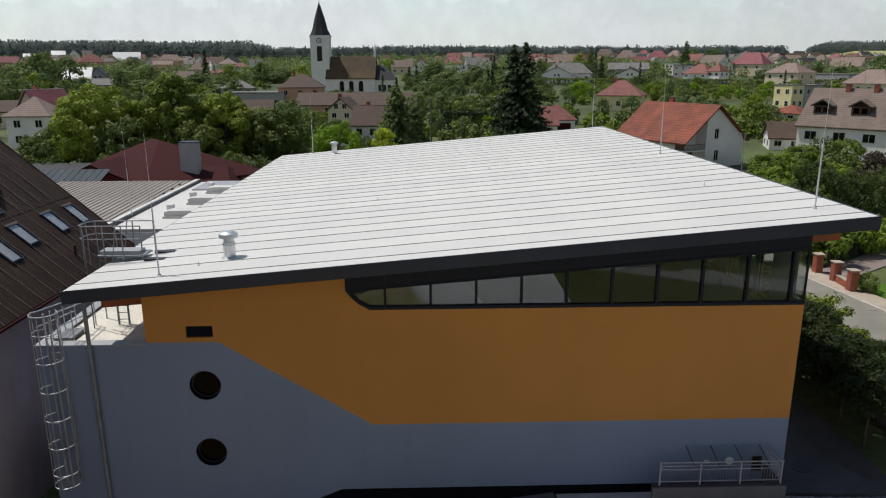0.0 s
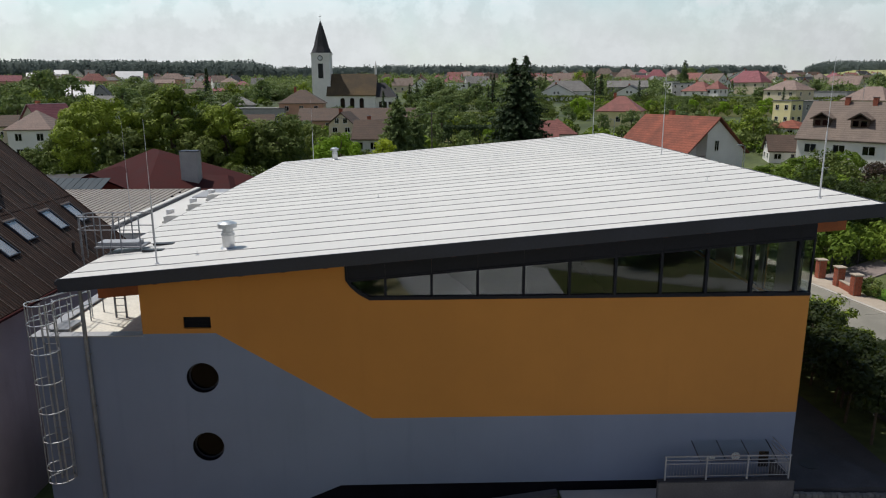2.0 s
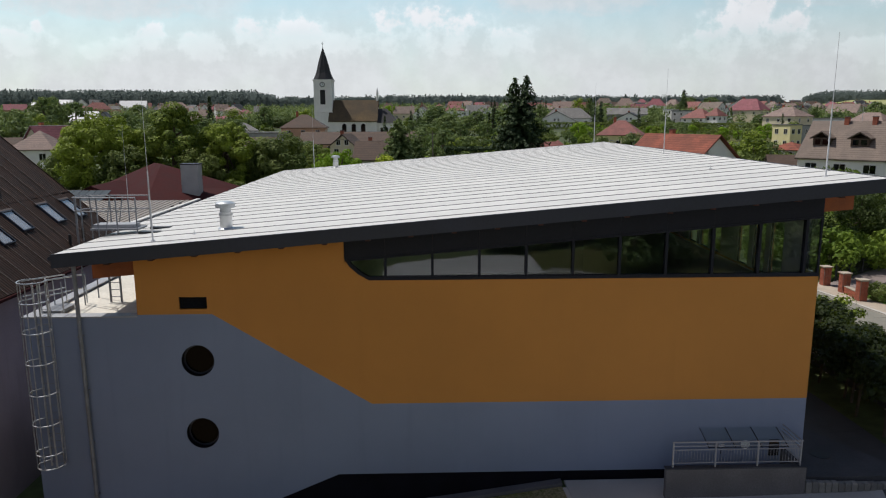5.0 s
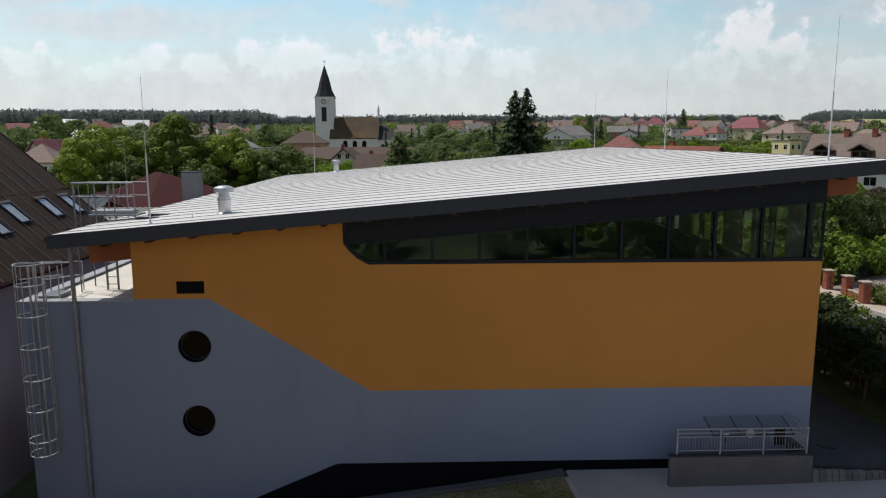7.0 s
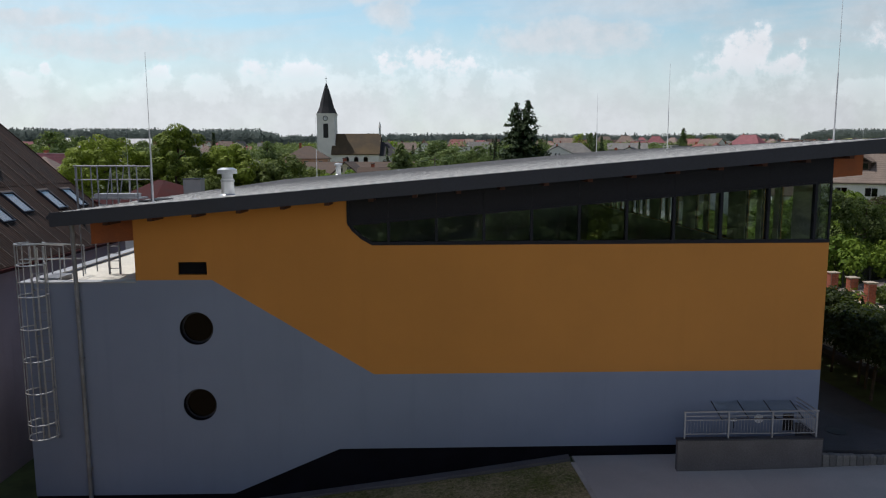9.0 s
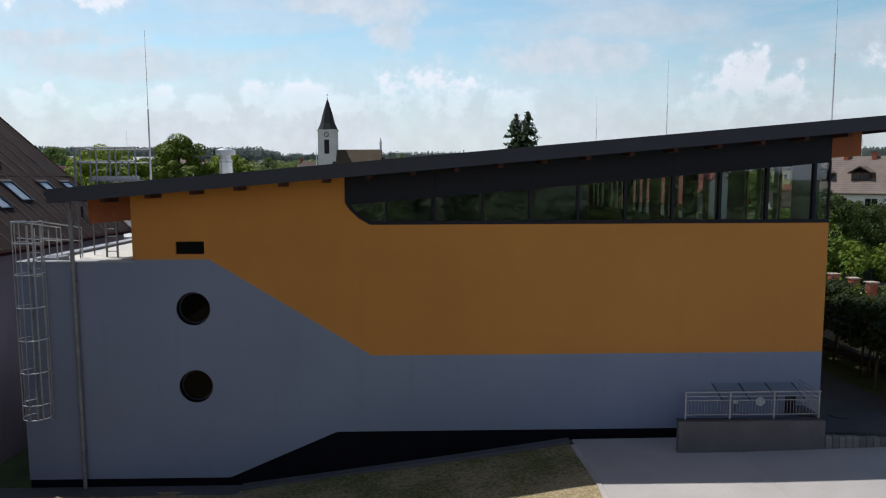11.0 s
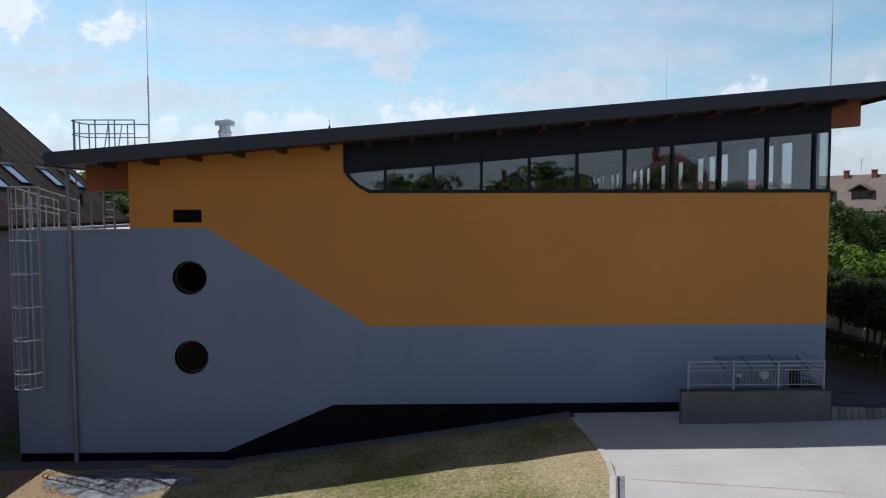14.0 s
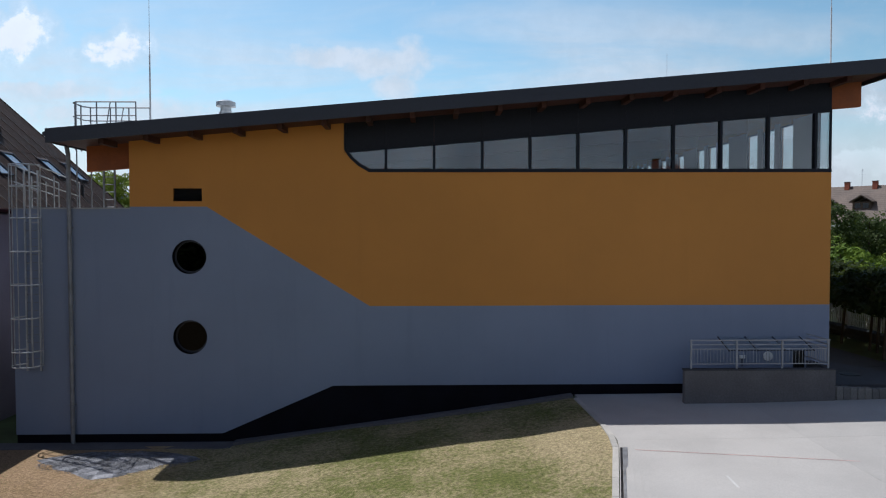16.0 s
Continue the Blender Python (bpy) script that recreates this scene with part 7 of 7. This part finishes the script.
# gardens behind the street
g_bush = place(broad_tree(14, 4.2, 2.8, 60, 46, 0.75, 0.335, LEAF_GARDEN, "fresh green garden bush", 0.15, "shrub", 0.02, jitter=0.3, hollow=0.76, inner=0.5, lift=0.2), 44.0, 44.0)
g_dark = place(broad_tree(15, 5.0, 3.0, 60, 40, 0.8, 0.37, LEAF_DARK, "dark green garden bush", 0.15, "shrub", 0.02, jitter=0.3, hollow=0.76, inner=0.5, lift=0.2), 50.0, 40.0)
purple = place(broad_tree(16, 5.0, 3.0, 50, 75, 0.8, 0.28, LEAF_PURPLE, "purple-leaved shrub in a garden", 0.15, "shrub", 0.05), 67.0, 62.0)
put(purple, 71.5, 64.5, 0.9, 2.0)
bushes_near = ((40.5, 37, 0.9, 0), (43, 33, 0.8, 1), (47.5, 35, 0.9, 0), (48, 50, 1.1, 0), (52, 57, 1.15, 0), (55, 66, 1.2, 0), (59, 69, 1.1, 0), (60, 60, 1.0, 0), (63, 73, 1.2, 0), (56, 51, 0.9, 0), (62, 52, 0.9, 1), (53, 33.5, 0.85, 1), (58, 37, 0.9, 1))
bushes_far = ((64, 44, 0.9, 1), (69, 50, 1.0, 0), (68, 76, 1.1, 1), (74, 80, 1.1, 0), (45, 56, 1.0, 0), (46, 66, 0.6, 0), (70, 58, 0.8, 0), (40, 46, 1.0, 0), (42, 55, 1.1, 0), (75, 66, 0.9, 1), (79, 72, 1.0, 1), (63.5, 64, 1.0, 1), (38.5, 42, 0.8, 0))
for x, y, s, p in bushes_near + bushes_far:
    put((g_bush, g_dark)[p], x, y, s * r2.uniform(0.7, 0.95), r2.uniform(0, 6))
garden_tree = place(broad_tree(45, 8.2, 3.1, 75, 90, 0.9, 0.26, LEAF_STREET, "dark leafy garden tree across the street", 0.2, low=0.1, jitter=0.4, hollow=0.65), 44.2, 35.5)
put(g_dark, 41.9, 23.2, 0.3, 1.0)
put(garden_tree, 48.8, 37.0, 0.86, 2.0)
put(garden_tree, 53.5, 40.5, 0.8, 4.0)
for x, y, q in ((43.0, 31.5, 0.95), (45.8, 33.6, 0.9), (49.0, 34.2, 0.8)):
    put(g_bush, x, y, q, x)
mid_a = place(broad_tree(17, 9.0, 4.2, 58, 28, 1.3, 0.66, LEAF_OAK, "round broadleaf garden tree", 0.25, jitter=0.3, hollow=0.76, inner=0.5, lift=0.2), 84, 133, 0.8)
mid_b = place(broad_tree(18, 8.0, 3.5, 50, 28, 1.2, 0.64, LEAF_MID, "dark broadleaf garden tree", 0.22, low=0.0, jitter=0.3, hollow=0.76, inner=0.5, lift=0.2), 14, 132)
mid_c = place(broad_tree(19, 7.0, 3.4, 40, 28, 1.1, 0.66, LEAF_LIGHT, "light green garden tree", 0.2, jitter=0.3, hollow=0.76, inner=0.5, lift=0.2), 60, 205)
trees_west = ((54, 150, 0.6, 1), (59, 142, 0.9, 1), (20, 140, 0.8, 1), (9, 142, 0.9, 0), (12, 120, 0.7, 1), (18, 115, 0.55, 1), (-80, 120, 1.1, 1), (-85, 150, 1.0, 1), (-74, 165, 1.0, 0), (-95, 200, 1.2, 1), (-110, 190, 1.3, 1), (-118, 215, 1.3, 0), (-100, 240, 1.3, 1), (-86, 250, 1.2, 1), (-75, 230, 1.0, 0), (-50, 205, 1.0, 1), (-45, 150, 0.9, 1), (-52, 140, 0.9, 0), (-36, 140, 0.8, 1), (-60, 180, 1.0, 1))
trees_middle = ((-20, 140, 0.75, 1), (-16, 112, 0.7, 1), (10, 205, 1.1, 0), (22, 215, 1.2, 1), (18, 232, 1.2, 1), (32, 225, 1.1, 1), (40, 262, 1.2, 0), (48, 228, 1.0, 1), (56, 258, 1.2, 1), (20, 270, 1.4, 1), (8, 262, 1.3, 0), (30, 290, 1.3, 0), (44, 300, 1.2, 2), (15, 300, 1.3, 1), (66, 218, 0.9, 2), (73, 212, 0.8, 2), (80, 225, 0.8, 2), (92, 230, 0.9, 2), (100, 222, 0.9, 0), (108, 232, 1.0, 2))
trees_orchard = ((116, 224, 0.9, 2), (124, 236, 1.0, 0), (131, 228, 0.9, 2), (139, 240, 1.0, 2), (95, 262, 1.0, 1), (112, 270, 1.0, 1), (120, 262, 1.0, 0), (104, 250, 0.9, 2), (86, 250, 0.8, 2), (-20, 290, 1.4, 1), (-44, 300, 1.4, 0), (-64, 305, 1.4, 1), (-84, 330, 1.4, 0), (-30, 225, 0.9, 0), (128, 200, 1.0, 0), (70, 150, 0.8, 1), (64, 112, 0.7, 1), (58, 108, 0.65, 1), (66.5, 130, 0.8, 1))
for x, y, s, p in trees_west + trees_middle + trees_orchard:
    k = 0.68 if x > 60 and 200 < y < 275 else 0.66 if x > 4 and 200 < y < 310 else 1.0
    p = 1 if 5 < x < 58 else p
    put((mid_a, mid_b, mid_c)[p], x, y, s * k * r2.uniform(0.9, 1.1), r2.uniform(0, 6))


tall_tree = place(broad_tree(42, 12.0, 5.2, 110, 36, 1.5, 0.69, LEAF_MID, "large dark broadleaf tree between houses", 0.35, low=0.0, jitter=0.3, hollow=0.78, inner=0.5, lift=0.2), -172, 352)
trees_left = ((-152.1, 260, 13.8, 10.3, 1), (-134.8, 242, 12.9, 10.4, 1), (-123.2, 232, 9.1, 9.1, 1), (-119.5, 205, 11.1, 7.9, 1), (-107.3, 195, 9.6, 7.3, 1), (-171.7, 330, 12.6, 16.5, 1), (-169.6, 345, 13.8, 14.0, 1), (-118.8, 236, 8.4, 6.6, 1), (-158.7, 400, 13.8, 12.1, 1), (-135.2, 360, 15.6, 9.4, 1), (-122.3, 300, 10.5, 7.5, 1), (-105.7, 272, 13.0, 4.9, 1), (-131.4, 312, 8.7, 8.1, 1), (-107.2, 300, 10.5, 6.7, 1), (-85.2, 230, 8.2, 4.8, 1), (-82.3, 400, 14.4, 8.7, 1))
trees_centre = ((-68.7, 380, 11.8, 6.6, 1), (-63.2, 330, 14.4, 5.9, 1), (-66.1, 420, 14.4, 6.8, 1), (-77.5, 350, 10.9, 5.6, 1), (-90.3, 372, 12.8, 4.6, 1), (-99.0, 326, 14.2, 5.4, 1), (-84.1, 316, 10.5, 5.2, 1), (-82.7, 290, 7.6, 3.5, 1), (-86.0, 262, 10.2, 4.0, 1), (-56.3, 390, 11.4, 5.6, 1), (-11.2, 430, 9.6, 10.0, 2), (15.6, 300, 16.3, 11.0, 1), (19.7, 268, 14.2, 7.5, 1), (11.0, 236, 11.0, 5.0, 1), (35.0, 322, 11.2, 8.1, 1), (28.0, 312, 14.2, 5.4, 1))
trees_right = ((46.2, 330, 9.2, 7.6, 1), (69.5, 342, 9.5, 10.9, 1), (106.8, 345, 9.0, 6.2, 1), (54.7, 300, 10.5, 6.1, 1), (42.7, 262, 9.3, 5.8, 1), (91.5, 350, 13.3, 16.7, 0), (92.3, 330, 6.3, 13.9, 1), (243.8, 600, 16.2, 15.4, 1), (283.9, 650, 19.7, 15.5, 1), (78.8, 122, 9.5, 8.3, 0), (77.5, 126, 5.4, 5.9, 0), (85.6, 128, 5.7, 5.2, 1), (187.2, 330, 8.6, 7.1, 1), (165.0, 300, 10.5, 6.9, 1), (212.4, 340, 7.7, 9.7, 1), (230.3, 350, 12.1, 7.3, 1))
trees_rest = ((302.1, 430, 14.7, 12.5, 1), (112.6, 300, 10.5, 6.2, 1), (107.7, 262, 11.6, 4.9, 1), (147.2, 400, 10.3, 8.5, 1), (112.0, 252, 9.8, 4.8, 1), (143.9, 500, 17.0, 10.3, 1), (-11.9, 108, 6.9, 7.0, 1), (-12.3, 96, 4.9, 7.5, 1), (-38.4, 330, 11.5, 7.3, 1))
for x, y, w, h, p in trees_left + trees_centre + trees_right + trees_rest:
    w0, h0 = ((9.2, 9.0), (7.8, 8.0), (7.2, 7.0))[p]
    if w > 11 and p == 1:
        put(tall_tree, x, y, w / 11.6, r2.uniform(0, 6), tall=(h / 12.0) / (w / 11.6))
        continue
    put((mid_a, mid_b, mid_c)[p], x, y, w / w0, r2.uniform(0, 6), tall=(h / h0) / (w / w0))
for x, y, w, h in ((-128.7, 440, 6.0, 16.9), (3.7, 300, 4.7, 8.8), (6.9, 306, 4.3, 9.2), (94.6, 335, 5.2, 14.1), (100.5, 338, 5.3, 12.4), (275.4, 700, 16.4, 22.8), (57.4, 480, 4.1, 10.9), (94.5, 470, 5.6, 11.9), (216.5, 345, 3.6, 10.8)):
    put(thuja, x, y, w / 3.4, x, tall=(h / 9.5) / (w / 3.4))
for x, y, s in ((-140, 260, 1.95), (-129, 263, 1.7), (-150, 258, 1.4), (-88, 150, 1.3), (-94, 149, 1.2)):
    put(mid_b, x, y, s, x)
r3 = random.Random(77)
spots3 = [(o.location.x, o.location.y) for o in scene.objects if o.name.startswith(("house", "church", "maroon"))]
n3 = 0
for _ in range(1500):
    if n3 >= 95:
        break
    y = r3.uniform(120, 345)
    u = r3.uniform(-0.56, 0.66)
    x = 17 + u * (y + 24)
    if min((x - a) ** 2 + (y - b) ** 2 for a, b in spots3) < 12.5 ** 2:
        continue
    if -30 < x < 12 and y < 262:
        continue
    if any(abs((x - 17) / (y + 24) - (a - 17) / (b + 24)) < 0.035 and 0 < b - y < 70 for a, b in spots3):
        continue
    pick = r3.randrange(4)
    put((mid_a, mid_b, mid_c, mid_b)[1 if x < 60 and pick == 2 else pick], x, y, r3.uniform(0.4, 0.75), r3.uniform(0, 6))
    n3 += 1
for i in range(22):
    put(g_dark, -48 + i * 1.9 + r3.uniform(-0.5, 0.5), 70 + r3.uniform(-2, 2), r3.uniform(0.6, 0.9), r3.uniform(0, 6))


low_a = place(broad_tree(43, 3.0, 1.9, 24, 18, 0.8, 0.6, LEAF_GARDEN, "low green garden shrub", 0.08, "shrub", 0.0, 0.4, 0.7), 46, 112)
low_b = place(broad_tree(44, 3.2, 1.8, 24, 18, 0.8, 0.6, LEAF_DARK, "low dark garden shrub", 0.08, "shrub", 0.0, 0.4, 0.7), 49, 110)
r6 = random.Random(9)
n6 = 0
for _ in range(2500):
    if n6 >= 230:
        break
    y = r6.uniform(100, 330)
    u = r6.uniform(-0.5, 0.6)
    x = 17 + u * (y + 24)
    if min((x - a) ** 2 + (y - b) ** 2 for a, b in spots3) < 9.5 ** 2 or abs(noise.noise((x * 0.05, y * 0.05, 2.0))) > 0.28:
        continue
    put((low_a, low_b, low_b)[n6 % 3], x, y, r6.uniform(0.7, 1.5), r6.uniform(0, 6), tall=r6.uniform(0.6, 1.0))
    n6 += 1
for x, y, q in ((46, 122, 1.0), (49, 124, 1.2), (52, 121, 0.9), (47.5, 130, 1.3), (56, 118, 1.2), (60, 121, 1.3), (64, 119, 1.2), (70, 118, 1.2), (74, 116, 1.3), (78, 118, 1.2), (82, 117, 1.2), (86, 119, 1.1), (54, 132, 1.2), (58, 134, 1.3), (75, 108, 1.0), (80, 106, 1.1), (44, 140, 1.2), (40, 146, 1.3), (36, 140, 1.2)):
    put((low_b, low_a)[int(x) % 2], x, y, q, x)


def hedge(name, pts, w, h, n, leaf, material, label, seed):
    """A clipped hedge along a line of points."""
    rng = np.random.default_rng(seed)
    ps, outs = [], []
    segs = list(zip(pts, pts[1:]))
    for p, q in segs:
        m = n // len(segs)
        t = rng.uniform(0, 1, m)
        o = rng.uniform(-1, 1, m)
        d = np.array(q) - np.array(p)
        d = d / np.linalg.norm(d)
        side = np.array((-d[1], d[0]))
        x = p[0] + (q[0] - p[0]) * t + side[0] * o * w / 2
        y = p[1] + (q[1] - p[1]) * t + side[1] * o * w / 2
        g = np.array([land(a, b) for a, b in zip(x, y)])
        edge = rng.random(m) < 0.5
        z = np.where(edge, rng.uniform(0.88, 1.05, m) * h, rng.uniform(0, 1, m) * h)
        ps.append(np.stack((x, y, g + z), 1))
        outs.append(np.tile((0, -0.7, 0.7), (m, 1)))
    me = leaf_mesh(name, np.vstack(ps), np.vstack(outs), leaf, rng, material, 0.7, 0.9)
    return tagged(new(name, me), label, "hedge", "", "")


hedge("hedge", [(14, 126), (26, 126)], 1.6, 4.2, 2600, 0.5, NEEDLE, "tall dark clipped hedge", 21)
hedge("hedge", [(8, 160), (38, 160)], 2.5, 3.0, 3000, 0.6, LEAF_DARK, "dark clipped garden hedge row", 22)
hedge("hedge", [(6, 196), (52, 196)], 2.0, 2.4, 3000, 0.6, LEAF_DARK, "long dark garden hedge", 23)
hedge("hedge", [(10, 248), (56, 250)], 2.0, 2.4, 2400, 0.7, LEAF_DARK, "long dark garden hedge", 24)
hedge("hedge", [(60, 302), (190, 280)], 2.5, 2.8, 5000, 0.9, LEAF_DARK, "long dark hedge round the orchard", 25)
hedge("hedge", [(43.5, 31.2), (53, 38.2), (66, 47.5)], 1.2, 1.5, 5000, 0.22, LEAF_DARK, "dark hedge along the driveway", 26)
hedge("hedge", [(12, 172), (40, 174)], 6.0, 1.4, 2600, 0.5, LEAF_DARK, "rows of low garden shrubs", 27)


hedge("hedge", [(62, 236), (96, 232), (152, 226)], 2.4, 2.4, 4000, 0.6, LEAF_DARK, "long dark hedge across the orchard", 28)
hedge("hedge", [(66, 262), (160, 252)], 2.2, 2.2, 3000, 0.7, LEAF_DARK, "long dark hedge across the orchard", 29)
r5 = random.Random(3)
for i in range(34):
    x, y = 64 + i * 2.8 + r5.uniform(-1.5, 1.5), r5.choice((210, 219, 243, 250)) + r5.uniform(-3, 3)
    put((mid_c, mid_b, mid_a)[i % 3], x, y, r5.uniform(0.3, 0.52), r5.uniform(0, 6))


def woods_sized(name, spots, leaf, material, label, seed, per, even=False):
    rng = np.random.default_rng(seed)
    ps, outs = [], []
    for x, y, h, kind in spots:
        z = land(x, y)
        if kind:
            f = rng.uniform(0.02, 1, per)
            a = rng.uniform(0, 6.28, per)
            r = (1 - f) ** 0.9 * h * 0.24 * rng.uniform(0.4, 1.1, per)
            p = np.stack((x + np.cos(a) * r, y + np.sin(a) * r, z + f * h), 1)
            o = np.stack((np.cos(a), np.sin(a), np.full(per, 0.6)), 1)
        else:
            d = unit(rng, per)
            p = np.array((x, y, z + h * 0.55)) + d * rng.uniform(0.6, 1.0, (per, 1)) * np.array((h * 0.5, h * 0.5, h * 0.45))
            o = d + np.array((0, 0, 0.4))
        ps.append(p)
        outs.append(o)
    o = np.vstack(outs)
    if even:
        o = o * 0.25 + np.array((0, -0.9, 0.45))
        fill = np.array([(x + rng.uniform(-4, 4), y, land(x, y) + h * rng.uniform(0.15, 0.72)) for x, y, h, _ in spots for _ in range(7)])
        ps.append(fill)
        leaf = np.concatenate((np.full(len(o), leaf), np.full(len(fill), leaf * 4.2)))
        o = np.vstack((o, np.tile((0, -1.0, 0.35), (len(fill), 1))))
    me = leaf_mesh(name, np.vstack(ps), o, leaf, rng, material, 0.75, 0.14 if even else 0.7)
    return tagged(new(name, me), label, "trees", "", "stuff")


rw = random.Random(21)
spots = []
for _ in range(2500):
    y = rw.uniform(330, 890)
    u = rw.uniform(-0.62, 0.68)
    x = 17 + u * (y + 24)
    if min((x - a) ** 2 + (y - b) ** 2 for a, b in taken) < 13 ** 2:
        continue
    if any(abs(x - a) < 9 and 0 < b - y < 40 for a, b in taken) and rw.random() < 0.86:
        continue
    spots.append((x, y, rw.uniform(4.5, 10.0), rw.random() < 0.18))
woods_sized("garden_trees", spots, 1.15, LEAF_MID, "many dark green trees between the village houses", 31, 56)
spots = []
for _ in range(1150):
    u = rw.uniform(-0.70, -0.222)
    y = rw.uniform(890, 1010)
    spots.append((17 + u * (y + 24), y, rw.uniform(22, 26.5) * (1.0 if u < -0.24 else 0.85), rw.random() < 0.35))
woods_sized("forest_west", spots, 2.35, NEEDLE_HAZED, "dark mixed forest along the hill", 32, 58, True)
spots = []
for _ in range(1200):
    u = rw.uniform(-0.23, 0.50)
    y = rw.uniform(980, 1120)
    spots.append((17 + u * (y + 24), y, rw.uniform(15, 20.5), rw.random() < 0.25))
woods_sized("forest_far", spots, 2.35, NEEDLE_HAZED, "dark forest along the far hill", 33, 54, True)
spots = []
for _ in range(900):
    u = rw.uniform(0.535, 0.80)
    y = rw.uniform(880, 1000)
    h = 13 + 8 * min(1, max(0, (u - 0.53) / 0.03)) + rw.uniform(-2, 2)
    spots.append((17 + u * (y + 24), y, h, rw.random() < 0.3))
woods_sized("forest_east", spots, 1.85, NEEDLE_HAZED, "dark wooded hill at the edge of the fields", 34, 54, True)

# behind the camera: what the glazing mirrors
house(47, -82, 13, 11, 9.0, 15.2, 12, "hip", CREAM, T_RED, "tall cream house across the yard with a red roof", 3, 3)
house(23, -86, 14, 10, 7.0, 12.6, 90, "gable", CREAM, T_BROWN, "cream house across the yard with a brown roof", 3, 2)
for i in range(19):
    x = -38 + i * 5.4
    put(mid_b, x, -77 + 3 * math.sin(i * 2.3), 1.5 + 0.24 * math.sin(i * 1.7), i * 1.3)
for x, y, s in ((18, -47, 1.0), (24, -50, 1.1), (29, -46, 0.9), (35, -49, 1.1), (40, -45, 1.0), (-2, -50, 1.1), (-9, -46, 1.0), (4, -55, 1.2)):
    put(mid_b if s > 0.95 else mid_a, x, y, s, x)
put(mid_b, 1.2, -34.0, 1.0, 0.7)
put(mid_b, 4.4, -31.0, 0.62, 2.7)
for x, y, q in ((28, -34, 1.0), (33, -37, 1.1), (38, -33, 0.9), (31, -42, 1.1), (42, -38, 1.1)):
    put(mid_b, x, y, q, x)
shed = thing("flat_garage", "low garage with a pale flat roof behind a house", "garage")
part("wall", Shape().box((52.5, 112, 1.8), (59.5, 117, 5.6)), WHITEWALL, shed)
part("roof", Shape().box((52.2, 111.7, 5.6), (59.8, 117.3, 5.8)), ROOFWHITE, shed, "pale flat roof")
along("road_yard", [(46, -21), (33, -27), (20.6, -36)], 3.6, ASPHALT, "grey path across the lawn before the hall", 0.09)
